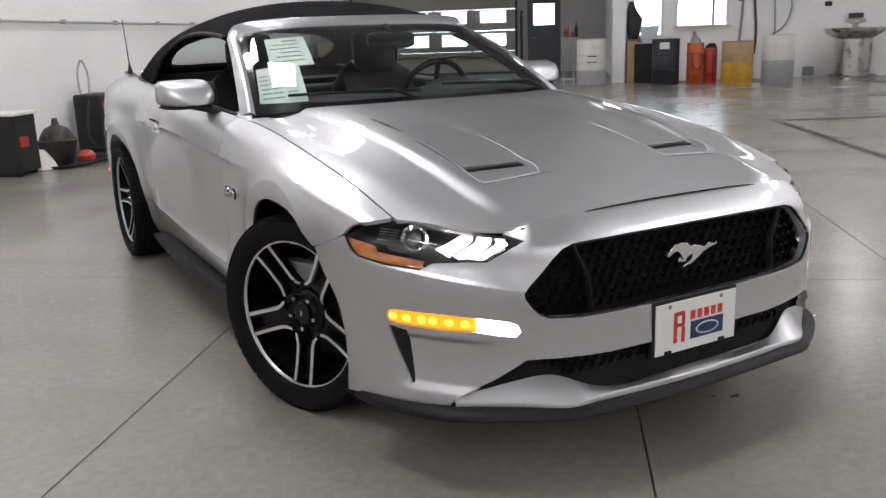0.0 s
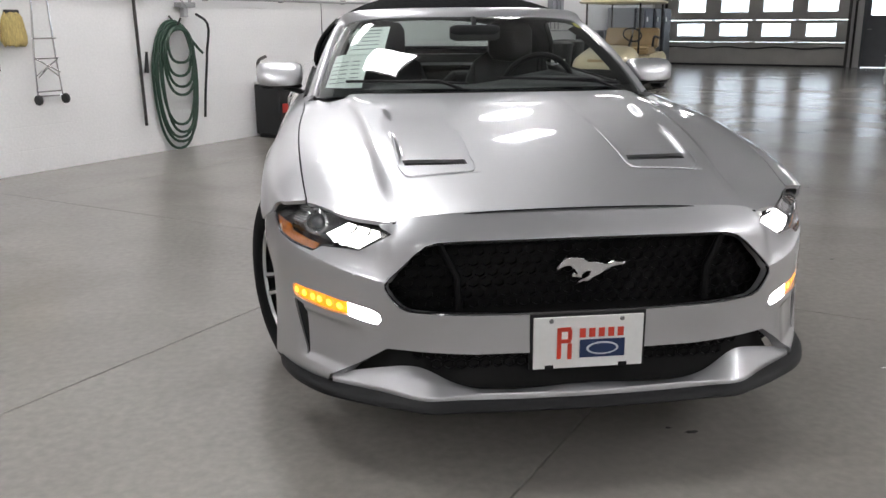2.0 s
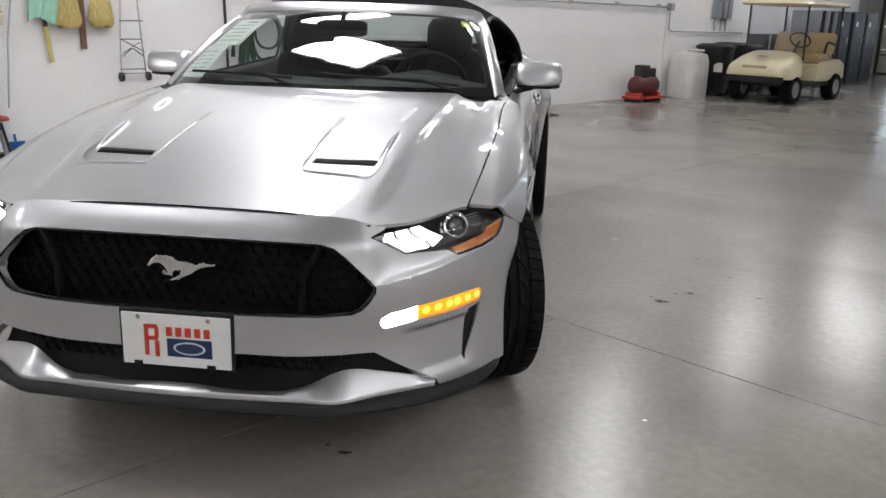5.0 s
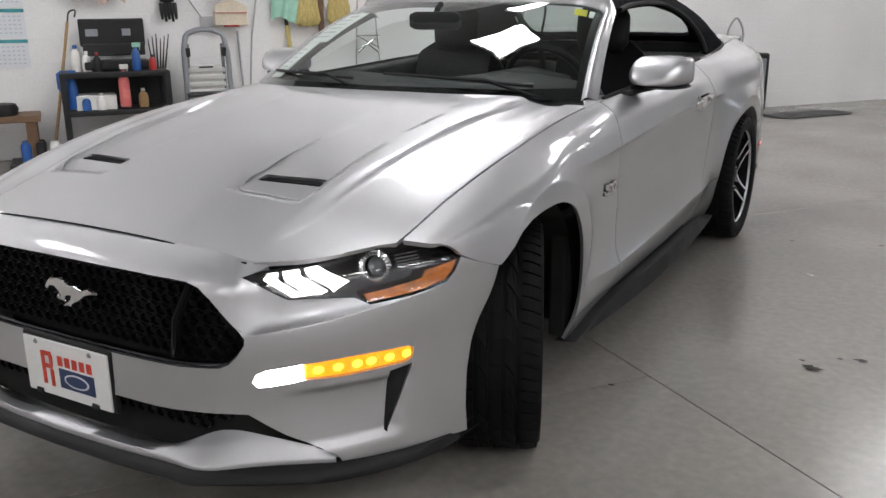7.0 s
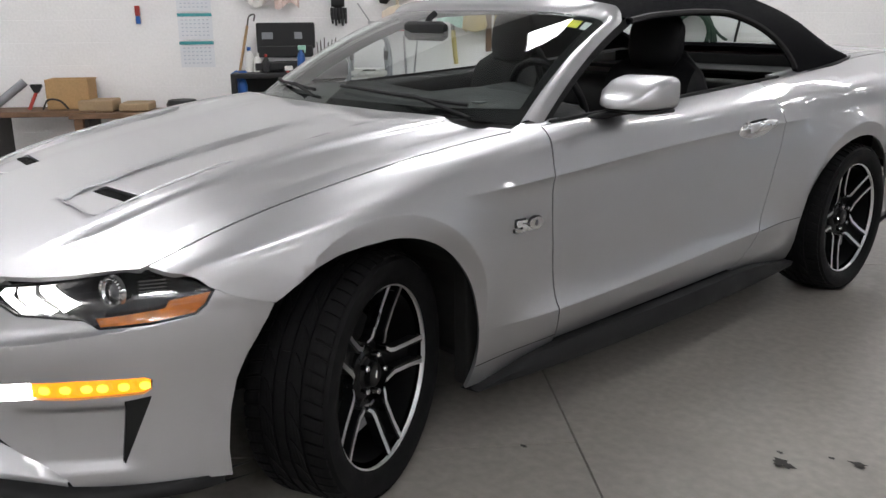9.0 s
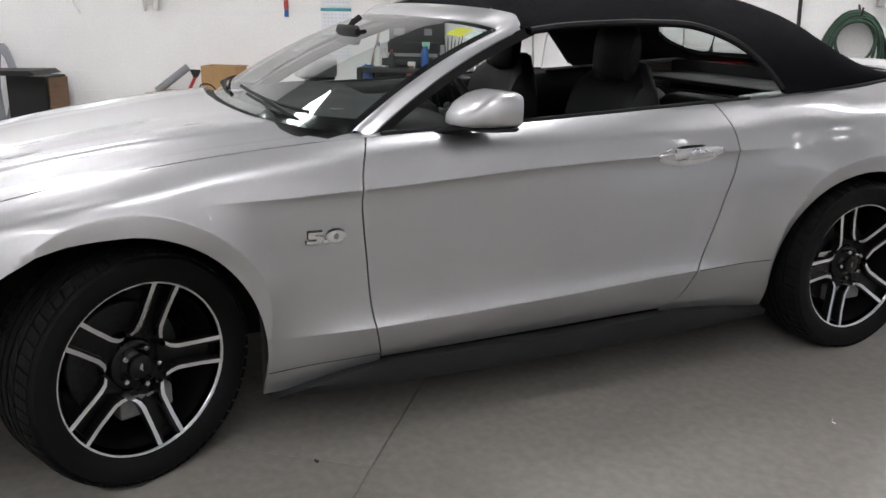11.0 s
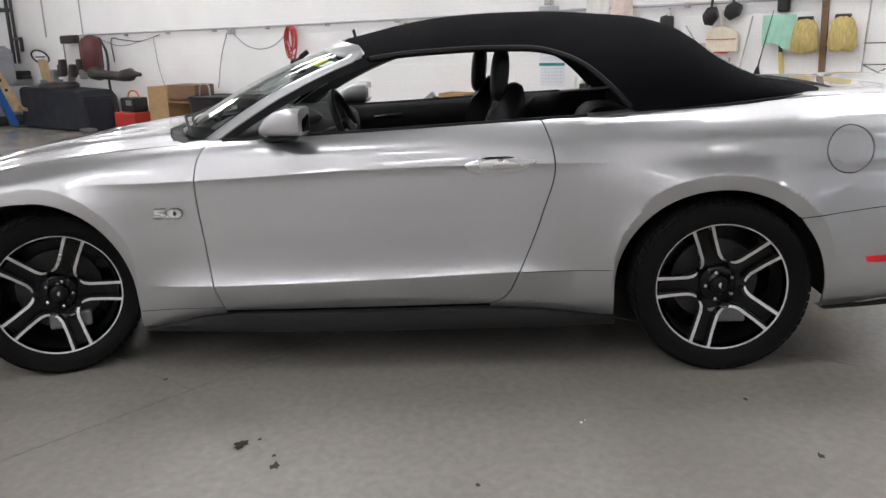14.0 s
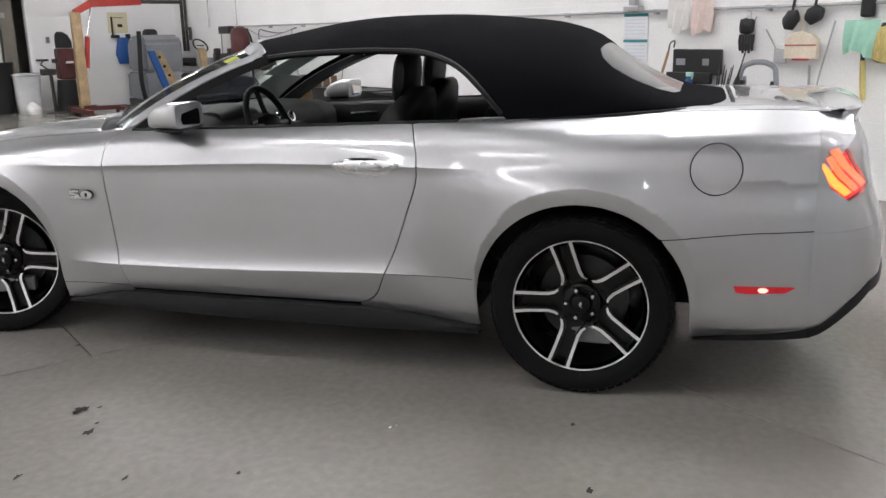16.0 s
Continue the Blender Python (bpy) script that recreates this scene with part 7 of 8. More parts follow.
def RS(rows):
    """A closed body through rings of (u, v, z) places."""
    bm = loft([[room(*q) for q in r] for r in rows], closed=True)
    n = len(rows[0])
    bm.verts.ensure_lookup_table()
    k = len(bm.verts)
    bm.faces.new([bm.verts[i] for i in range(n)])
    bm.faces.new([bm.verts[i] for i in range(k - n, k)])
    bmesh.ops.recalc_face_normals(bm, faces=bm.faces)
    return bm


def slab_ring(u, v, z, hu, hv, n=20, pw=4.0):
    """A rounded level outline round (u, v, z)."""
    out = []
    for k in range(n):
        a = 2 * math.pi * k / n
        c, s = math.cos(a), math.sin(a)
        out.append((u + hu * math.copysign(abs(c) ** (2 / pw), c), v + hv * math.copysign(abs(s) ** (2 / pw), s), z))
    return out


DOOR_SHEET = mat("door_sheet", (.40, .385, .36), .55, vary=.12, scale=2, bump=.2, fine=80)
DOOR_GREY = mat("door_grey", (.10, .105, .115), .5, vary=.1)
PANE = glass("window_pane", (.92, .94, .95))
OFF_WHITE = mat("dull_white_drum", (.62, .61, .58), .5, vary=.12, scale=6)
DRUM_GREY = mat("grey_drum", (.36, .37, .39), .5, vary=.12, scale=6)
ORANGE = mat("orange_red_paint", (.48, .085, .022), .45, vary=.22, scale=8)
YELLOW = mat("yellow_paint", (.55, .30, .035), .5, vary=.2, scale=8)
TAN = mat("tan_wrap", (.40, .27, .16), .7, vary=.2, scale=7)
STAINLESS = mat("stainless", (.48, .47, .45), .3, 1.0, vary=.15, fine=150)
NAVY = mat("navy_plastic", (.010, .012, .020), .5, vary=.3, scale=5)

gd = thing("garage_door", "closed grey sectional garage door with two rows of small windows", "garage door", room(U1, -3.6, 0))
ZS = [.02, .66, 1.27, 1.88, 2.50, 3.20]
WV = ((-5.73, -4.95), (-4.50, -3.74), (-3.33, -2.57), (-2.15, -1.39))
for k in range(5):
    z0, z1 = ZS[k] + .006, ZS[k + 1] - .006
    if k in (1, 2):
        w0, w1 = (.83, 1.17) if k == 1 else (1.50, 1.83)
        vs = [GD0] + [q for w in WV for q in w] + [GD1]
        rows = [(U1 + .03, (GD0 + GD1) / 2, (z0 + w0) / 2, .05, GD1 - GD0, w0 - z0), (U1 + .03, (GD0 + GD1) / 2, (w1 + z1) / 2, .05, GD1 - GD0, z1 - w1)]
        rows += [(U1 + .03, (a + b) / 2, (w0 + w1) / 2, .05, b - a, w1 - w0) for a, b in zip(vs[::2], vs[1::2])]
        sec = part("door_section", RB(*rows, bevel=0), DOOR_SHEET, gd)
        for a, b in WV:
            part("window_frame", RB((U1 - .002, (a + b) / 2, w0 - .012, .02, b - a + .05, .025), (U1 - .002, (a + b) / 2, w1 + .012, .02, b - a + .05, .025), (U1 - .002, a - .012, (w0 + w1) / 2, .02, .025, w1 - w0), (U1 - .002, b + .012, (w0 + w1) / 2, .02, .025, w1 - w0), bevel=.003), WHITE_PLASTIC, sec)
            pn = part("pane", RB((U1 + .03, (a + b) / 2, (w0 + w1) / 2, .006, b - a, w1 - w0), bevel=0), PANE, sec)
            pn.visible_shadow = False
    else:
        sec = part("door_section", RB((U1 + .03, (GD0 + GD1) / 2, (z0 + z1) / 2, .05, GD1 - GD0, z1 - z0), bevel=.006), DOOR_SHEET, gd)
    for v in (-4.7, -3.55, -2.4):
        part("hinge", RB((U1 - .008, v, ZS[k + 1], .03, .10, .06), bevel=.004), GALV, sec)
for v in (GD0 + .02, GD1 - .02):
    part("track", RB((U1 - .05, v, 1.6, .09, .07, 3.2), bevel=.008), DARK_STEEL, gd)
for z in (.62, .72, 1.30):
    part("strut", RB((U1 - .02, (GD0 + GD1) / 2, z + .02, .05, GD1 - GD0 - .1, .04), bevel=.004), DOOR_SHEET, gd)
part("bottom_seal", RB((U1 + .02, (GD0 + GD1) / 2, .025, .05, GD1 - GD0, .05)), BLACK_PLASTIC, gd)
gc = part("hanging_cable", RT([(U1 - .08, v, .53 - .05 * math.sin(2.2 * v) ** 2) for v in np.linspace(GD0 + .1, GD1 - .1, 24)], .018, 6), BLACK_PLASTIC, gd)

md = thing("man_door", "grey steel side door with a tall window", "door", room(U1, -.25, 0))
part("door_leaf", RB((U1 + .04, -.25, .70, .05, .90, 1.36), (U1 + .04, -.25, 2.03, .05, .90, .08), (U1 + .04, -.63, 1.69, .05, .14, .62), (U1 + .04, .13, 1.69, .05, .14, .62), bevel=.004), DOOR_GREY, md)
p = part("pane", RB((U1 + .04, -.25, 1.69, .006, .62, .62), bevel=0), PANE, md)
p.visible_shadow = False
part("door_frame", RB((U1, MD0 + .01, 1.05, .09, .06, 2.10), (U1, MD1 - .01, 1.05, .09, .06, 2.10), (U1, -.25, 2.08, .09, .94, .06)), DOOR_GREY, md)
part("door_handle", RT([(U1 - .01, -.60, 1.02), (U1 - .06, -.60, 1.02), (U1 - .06, -.50, 1.02)], .011), STEEL, md)

# frames in the partition openings
for a, b, z0, z1, nm in ((PV + .30, PV + .98, 1.02, 2.15, "office_window"), (PV + 1.25, PV + 2.40, 1.20, 2.15, "office_window")):
    w = thing(nm, "white framed window pane to the bright yard", "window", room(PU, (a + b) / 2, z0))
    part("frame", RB((PU, a + .02, (z0 + z1) / 2, .12, .05, z1 - z0), (PU, b - .02, (z0 + z1) / 2, .12, .05, z1 - z0), (PU, (a + b) / 2, z1 - .02, .12, b - a, .05)), WHITE_PLASTIC, w)
    if b - a > 1:
        part("mullion", RB((PU + .02, a + .72 * (b - a), (z0 + z1) / 2, .06, .05, z1 - z0)), GREY_PAINT, w)
    part("sill", RB((PU - .03, (a + b) / 2, z0 + .005, .18, b - a + .08, .04)), WHITE_PLASTIC, w)
    p = part("pane", RB((PU + .05, (a + b) / 2, (z0 + z1) / 2, .006, b - a - .06, z1 - z0 - .05), bevel=0), PANE, w)
    p.visible_shadow = False
post = part("post", RB((PU - .12, 1.54, 1.9, .26, .30, 3.8), bevel=.012), WALL_PAINT)
tagged(post, "square white painted post at the partition corner", "post")


def drum(name, label, u, v, r, h, mats, ribs=(.33, .66), group="drums"):
    t = thing(name, label, "drum", room(u, v, 0), group)
    lo, hi, split = mats
    zs = sorted({0, .02, split * h, h - .02, h})
    prof_lo = [(.001, .0), (r - .015, .0), (r, .02), (r, split * h)]
    prof_hi = [(r, split * h), (r, h - .03), (r - .012, h - .012), (r - .03, h - .012), (r - .035, h - .03), (.001, h - .03)]
    part("lower_body", RL(u, v, 0, prof_lo, 28), lo, t, smooth=True)
    part("upper_body", RL(u, v, 0, prof_hi, 28), hi, t, smooth=True)
    for q in ribs:
        part("rib", RL(u, v, q * h, [(r - .002, -.018), (r + .010, -.006), (r + .010, .006), (r - .002, .018)], 28), lo if q < split else hi, t, smooth=True)
    part("rim", RL(u, v, h - .01, [(r - .015, -.012), (r + .006, -.008), (r + .006, .008), (r - .015, .012)], 28), hi, t, smooth=True)
    return t


d = drum("drum", "white plastic barrel with a grey lower half", 17.0, .92, .33, 1.0, (DRUM_GREY, OFF_WHITE, .32), ribs=(.52, .66))
for z in (.50, .63):
    part("grip", RB((16.67, .92, z, .03, .20, .02)), DARK_STEEL, d)
d = drum("drum", "black steel drum with a white label", 16.4, 2.48, .29, .96, (NAVY, NAVY, .5))
part("label", RB((16.105, 2.42, .82, .012, .20, .14)), WHITE_PLASTIC, d)
d = drum("drum", "orange-red steel drum beside the black drum", 16.4, 3.10, .175, .86, (ORANGE, ORANGE, .4), ribs=(.25, .75))
part("hose_loop", RT([(16.21, 3.02, .62), (16.20, 3.04, .36), (16.20, 3.12, .30), (16.20, 3.20, .36), (16.21, 3.21, .62)], .012, 6, n=20), BLACK_PLASTIC, d)
part("pump_head", RS([slab_ring(16.4, 3.10, .86, .12, .12, 16, 2), slab_ring(16.4, 3.10, .94, .10, .10, 16, 2), slab_ring(16.4, 3.08, .98, .05, .06, 16, 2), slab_ring(16.4, 3.06, 1.10, .03, .03, 16, 2)]), STEEL, d, smooth=True)
d = drum("drum", "red narrow steel drum beside the orange-red drum", 16.4, 3.42, .14, .74, (RED_PAINT, RED_PAINT, .4), ribs=(.3, .8))
part("bung_cover", RS([slab_ring(16.4, 3.42, .73, .13, .13, 16, 2.2), slab_ring(16.4, 3.43, .80, .09, .10, 16, 2.2), slab_ring(16.4, 3.45, .84, .05, .05, 16, 2.2)]), BLACK_PLASTIC, d, smooth=True)
drum("drum", "yellow steel drum with a tan wrapped upper half", 16.0, 3.90, .32, .87, (YELLOW, TAN, .52), ribs=(.52,))
drum("drum", "white plastic drum with a greyish lower half", 16.0, 4.72, .32, .97, (DRUM_GREY, OFF_WHITE, .48), ribs=())

sk = thing("wash_sink", "round stainless steel wash sink on a drum pedestal", "sink", room(16.5, 6.36, 0))
part("pedestal", RL(16.5, 6.36, 0, [(.001, 0), (.44, .0), (.44, .03), (.36, .05), (.36, .84), (.001, .84)], 32), STAINLESS, sk, smooth=True)
part("basin", RL(16.5, 6.36, 0, [(.30, .83), (.40, .86), (.56, .95), (.60, 1.02), (.61, 1.06), (.58, 1.06), (.54, .98), (.35, .92), (.001, .91)], 36), STAINLESS, sk, smooth=True)
part("spray_head", RL(16.5, 6.36, 0, [(.06, .91), (.06, 1.14), (.20, 1.17), (.20, 1.22), (.14, 1.26), (.001, 1.27)], 24), STAINLESS, sk, smooth=True)
part("soap_tank", RB((16.5, 6.36, 1.31, .18, .26, .10), bevel=.02), DARK_STEEL, sk)
part("foot_bar", RL(16.5, 6.36, .0, [(.47, .05), (.50, .06), (.50, .08), (.47, .09)], 32), STEEL, sk)

# hoses and pipes on the partition
for v, v2 in ((4.21, 4.25), (4.55, 4.50), (4.95, 4.93)):
    hp = part("hanging_hose", RT([(PU - .06, v2, 2.4), (PU - .06, v2, 1.75), (PU - .08, v, 1.0), (PU - .10, v - .03, .55)], .028 if v < 4.9 else .018, 8, n=20), GREY_PAINT if v != 4.55 else DARK_STEEL)
    tagged(hp, "grey suction hose hanging on the white wall", "hose", group="wall hoses")
hp = part("hanging_hose", RT([(PU - .06, 5.2, 2.0), (PU - .08, 5.28, 1.5), (PU - .10, 5.05, 1.05), (PU - .10, 4.9, .98)], .018, 8, n=24), GREY_PAINT)
tagged(hp, "curved grey hose hanging over the white drum", "hose", group="wall hoses")
for v in (4.2, 4.9, 5.4):
    bp = part("hose_bracket", RB((PU - .07, v, 1.78, .14, .10, .14), bevel=.02), DARK_STEEL)
    tagged(bp, "dark hose reel bracket on the white wall", "bracket", group="hose brackets")
cm = part("wall_spotlight", RB((PU - .10, 6.05, 1.58, .10, .14, .10), (PU - .02, 6.10, 1.58, .06, .04, .04), bevel=.02), BLACK_PLASTIC)
tagged(cm, "small black lamp fixed on the white wall", "wall lamp")
bx = part("floor_box", RB((PU - .06, 5.72, .14, .10, .24, .20), bevel=.02), GREY_PAINT)
tagged(bx, "small grey box low on the white wall", "box")
# coat, panel and beige board by the window
coat = part("coat", RS([slab_ring(PU - .12, 1.86, .96, .06, .10, 14, 2.6), slab_ring(PU - .14, 1.88, 1.15, .08, .16, 14, 2.6), slab_ring(PU - .12, 1.90, 1.40, .08, .17, 14, 2.4), slab_ring(PU - .10, 1.83, 1.60, .06, .10, 14, 2.4), slab_ring(PU - .08, 1.82, 1.78, .03, .05, 14, 2)]), BLACK_PLASTIC, smooth=True)
tagged(coat, "dark work coat hanging by the window", "coat")
bb = part("board", RP([(PU - .35, 0), (PU - .30, 0), (PU - .22, .92), (PU - .27, .92)], 1.72, 1.96), TAN)
tagged(bb, "beige board leaning beside the window", "board")
wb2 = part("screen_panel", RS([slab_ring(PU - .22, 2.20, .86, .02, .14, 12, 5), slab_ring(PU - .20, 2.22, 1.24, .02, .22, 12, 5)]), PALE_PRINT)
tagged(wb2, "pale folded panel propped on a black cabinet", "panel")
cb2 = part("cabinet", RB((PU - .24, 2.08, .43, .30, .40, .86), bevel=.02), BLACK_PLASTIC)
tagged(cb2, "black cabinet under the window", "cabinet")
rk = thing("rack", "steel shelf rack with dark bottles on top", "rack", room(17.2, .42, 0))
for a, b in ((16.95, .30), (16.95, .52), (17.35, .30), (17.35, .52)):
    part("upright", RB((a, b, .52, .03, .03, 1.04)), GALV, rk)
for z in (.12, .56, 1.04):
    part("shelf", RB((17.15, .41, z, .46, .30, .025)), GALV, rk)
for k, (dv, h, mt) in enumerate(((.34, .22, DARK_STEEL), (.42, .30, RED_PAINT), (.50, .18, DARK_STEEL), (.58, .34, BLACK_PLASTIC))):
    q = part("bottle", RL(17.02 + .05 * (k % 2), dv, 1.0525, [(.001, 0), (.035, 0), (.035, h * .6), (.012, h * .8), (.012, h), (.001, h)], 12), mt, smooth=True)
    tagged(q, "dark oily bottle standing on the steel rack", "bottle", group="rack bottles")
# fire extinguisher pipe stand by the garage track
sp2 = part("stand_pipe", RT([(U1 - .12, -.92, 0), (U1 - .12, -.92, 1.75), (U1 - .12, -.86, 1.80)], .03, 8), DARK_STEEL)
tagged(sp2, "dark stand pipe between garage door and side door", "pipe")

# ---- golf cart ----
gcart = thing("golf_cart", "cream golf cart with a roof and tan seats", "golf cart", room(13.2, -4.0, 0))
bm = RS([[(u, -4.0 + w * math.copysign(abs(math.cos(a)) ** .5, math.cos(a)), z0 + (z1 - z0) * max(0, math.sin(a)) ** .6) for a in np.radians(np.linspace(0, 180, 15))] for u, w, z0, z1 in ((12.02, .38, .46, .56), (12.06, .50, .40, .64), (12.20, .56, .40, .70), (12.45, .57, .42, .78), (12.66, .54, .44, .84), (12.72, .50, .46, .84))])
part("front_cowl", bm, CREAM, gcart, "cream front body", smooth=True, sharp=60)
part("front_bumper", RS([[(12.0 + du, -4.0 + w, z) for w, z in ((-.5, .34), (.5, .34), (.5, .44), (-.5, .44))] for du in (0, .06)]), BLACK_PLASTIC, gcart)
part("cowl_recess", RB((12.035, -4.0, .585, .03, .42, .05), bevel=.01), TAN_SEAT, gcart)
part("badge", RL(12.30, -4.0, .752, [(.001, .006), (.08, .004), (.09, .0)], 20), BLACK_PLASTIC, gcart)
part("floor_pan", RB((13.2, -4.0, .30, 1.7, 1.06, .08), bevel=.02), BLACK_PLASTIC, gcart)
part("rear_body", RP([(13.28, .32), (13.30, .62), (13.42, .66), (14.20, .70), (14.38, .62), (14.42, .40), (14.36, .34)], -4.55, -3.45, .03), CREAM, gcart, "cream rear body", smooth=True)
part("seat_cushion", RP([(13.28, .66), (13.26, .76), (13.34, .80), (13.80, .78), (13.80, .66)], -4.50, -3.50, .03), TAN_SEAT, gcart, "tan seat cushion", smooth=True)
for v in (-4.27, -3.73):
    part("backrest", RP([(13.80, .76), (13.76, .80), (13.86, 1.12), (13.94, 1.15), (13.98, 1.10), (13.92, .76)], v - .25, v + .25, .03), TAN_SEAT, gcart, "tan backrest", smooth=True)
for u0, u1, z0 in ((12.70, 12.60, .70), (14.10, 14.10, .66)):
    for v in (-4.50, -3.50):
        part("roof_post", RT([(u0, v, z0), (u1 + (.1 if u0 < 13 else 0), v, 1.60)], .018, 8), BLACK_PLASTIC, gcart)
part("roof", RS([slab_ring(13.35, -4.0, 1.575, 1.02, .60, 28, 5), slab_ring(13.35, -4.0, 1.60, 1.06, .64, 28, 5), slab_ring(13.35, -4.0, 1.635, 1.02, .60, 28, 5), slab_ring(13.35, -4.0, 1.655, .80, .45, 28, 4)]), CREAM, gcart, "cream roof", smooth=True)
wsg = part("windscreen", RP([(12.68, .84), (12.69, .84), (12.63, 1.56), (12.62, 1.56)], -4.48, -3.52), PANE, gcart)
wsg.visible_shadow = False
part("steering_column", RT([(12.75, -3.73, .70), (13.02, -3.73, 1.0)], .02), BLACK_PLASTIC, gcart)
bm = bmesh.new()
cst = room(13.03, -3.73, 1.02)
tube([cst + Vector((.17 * math.cos(a) * UX * .6 + .17 * math.sin(a) * UY, .17 * math.cos(a) * UY * .6 - .17 * math.sin(a) * UX, -.12 * math.cos(a))) for a in np.radians(np.arange(0, 360, 15))], .014, 6, bm=bm, closed=True)
part("steering_wheel", bm, BLACK_PLASTIC, gcart)
part("armrest", RT([(13.9, -3.48, .95), (13.55, -3.48, .95), (13.50, -3.48, .80)], .022, 8, n=10), BLACK_PLASTIC, gcart)
for u, v in ((12.42, -4.42), (12.42, -3.52), (14.02, -4.45), (14.02, -3.50)):
    wh = part("wheel", lathe([(.13, -.09), (.20, -.10), (.225, -.08), (.23, 0), (.225, .08), (.20, .10), (.13, .09)], 24, Matrix.Translation(room(u, v, .23)) @ ROOM @ pose(0, 0, 0, 90)), RUBBER, gcart, smooth=True)
    part("rim", lathe([(.001, -.06), (.06, -.075), (.12, -.085), (.135, -.09), (.135, .09), (.12, .085), (.06, .075), (.001, .06)], 20, Matrix.Translation(room(u, v, .23)) @ ROOM @ pose(0, 0, 0, 90)), STEEL, wh, smooth=True)

# ---- along the wall beyond the car ----
tank = thing("tank", "white plastic tank with a lid by the wall", "tank", room(12.0, -5.2, 0))
part("tank_body", RS([slab_ring(12.0, -5.18, 0.0, .36, .26, 20, 4), slab_ring(12.0, -5.18, .60, .36, .26, 20, 4), slab_ring(12.02, -5.18, .72, .32, .22, 20, 4), slab_ring(12.05, -5.18, .76, .20, .14, 20, 3)]), OFF_WHITE, tank, smooth=True)
part("lid", RB((12.15, -5.15, .79, .26, .20, .04), bevel=.012), WHITE_PLASTIC, tank)
for u, hh in ((12.85, .88), (13.45, .90), (14.05, .86)):
    b = thing("wheelie_bin", "black plastic bin with a lid by the wall", "bin", room(u, -5.15, 0), group="black bins")
    part("bin_body", RS([slab_ring(u, -5.15, .04, .20, .22, 16, 5), slab_ring(u, -5.15, hh - .06, .27, .28, 16, 5)]), BLACK_PLASTIC, b, smooth=True)
    part("lid", RS([slab_ring(u, -5.15, hh - .06, .29, .30, 16, 5), slab_ring(u, -5.15, hh - .02, .29, .30, 16, 5), slab_ring(u, -5.17, hh + .02, .22, .22, 16, 4)]), BLACK_PLASTIC, b, smooth=True)
    if u == 12.85:
        part("label", RB((12.62, -4.95, .50, .02, .16, .16), bevel=0), WHITE_PLASTIC, b)
    for dv in (-.2, .2):
        part("wheel", lathe([(.001, -.02), (.05, -.02), (.05, .02), (.001, .02)], 14, Matrix.Translation(room(u + .16, -5.15 + dv, .05)) @ ROOM @ pose(0, 0, 0, 90)), RUBBER, b)
for k in range(6):
    u = 14.75 + .48 * k
    b = thing("storage_case", "dark navy storage case standing on a steel rack", "case", room(u, -5.2, 0), group="storage cases")
    part("case_body", RB((u, -5.22, .62 + .20, .42, .42, .50), bevel=.03), NAVY, b)
    part("strap", RB((u - .12, -5.0, .82, .03, .03, .50)), GALV, b)
    part("stand", RB((u, -5.22, .28, .44, .44, .56), bevel=.02), BLACK_PLASTIC, b)
for u in (17.9, 18.75, 19.5):
    b = thing("locker", "tall dark blue-black steel locker by the wall", "locker", room(u, -5.15, 0), group="tall lockers")
    part("case", RB((u, -5.18, .79, .70, .55, 1.54), bevel=.015), NAVY, b)
    part("door", RB((u - .355, -5.18, .80, .012, .46, 1.40), (u, -4.90, .80, .60, .012, 1.40), bevel=.003), NAVY, b)
    part("handle", RB((u + .2, -4.885, .95, .02, .03, .12)), GALV, b)
    part("label", RB((u - .15, -4.89, 1.30, .10, .006, .10), bevel=0), WHITE_PLASTIC, b)
for k in range(5):
    u = 16.2 + .28 * k
    b = part("panel_sheet", RP([(u, .02), (u + .03, .02), (u + .10, 1.55), (u + .07, 1.55)], -5.35, -4.75 - .03 * k), NAVY if k % 2 else GREY_PAINT)
    tagged(b, "dark sheet panel leaning among the racks", "panel", group="leaning panels")
cmp_ = thing("compressor", "maroon compressor with a black engine on a red base", "compressor", room(10.5, -5.1, 0))
part("tank", RS([[(u, -5.1 + r * math.cos(a), .26 + r * math.sin(a)) for a in np.radians(np.arange(0, 360, 24))] for u, r in ((10.2, .05), (10.22, .12), (10.26, .15), (10.74, .15), (10.78, .12), (10.80, .05))]), mat("maroon_paint", (.10, .018, .02), .45, vary=.2), cmp_, smooth=True)
part("base", RB((10.5, -5.1, .07, .7, .34, .04), (10.25, -5.1, .10, .06, .30, .10), (10.75, -5.1, .10, .06, .30, .10)), RED_PAINT, cmp_)
part("pump", RB((10.42, -5.1, .48, .20, .18, .20), (10.65, -5.1, .46, .18, .14, .14), bevel=.02), DARK_STEEL, cmp_)
for u in (10.22, 10.78):
    part("foot", RB((u, -5.1, .025, .06, .3, .05)), BLACK_PLASTIC, cmp_)

# machines near the block wall beside the car
ch = thing("battery_charger", "black battery charger cabinet with a white top and red mark", "charger", room(4.8, -5.25, 0))
part("cabinet", RB((4.82, -5.24, .32, .36, .36, .56), bevel=.015), BLACK_PLASTIC, ch)
part("top_sheet", RB((4.82, -5.22, .615, .38, .38, .03), bevel=.008), WHITE_PLASTIC, ch)
part("red_mark", RB((4.76, -5.055, .34, .14, .012, .10), bevel=.002), RED_PAINT, ch)
part("side_plate", RB((5.006, -5.24, .22, .012, .24, .28), bevel=.002), DARK_WOOD, ch)
for du in (-.13, .13):
    part("foot", RB((4.82 + du, -5.24, .02, .05, .30, .04)), BLACK_PLASTIC, ch)
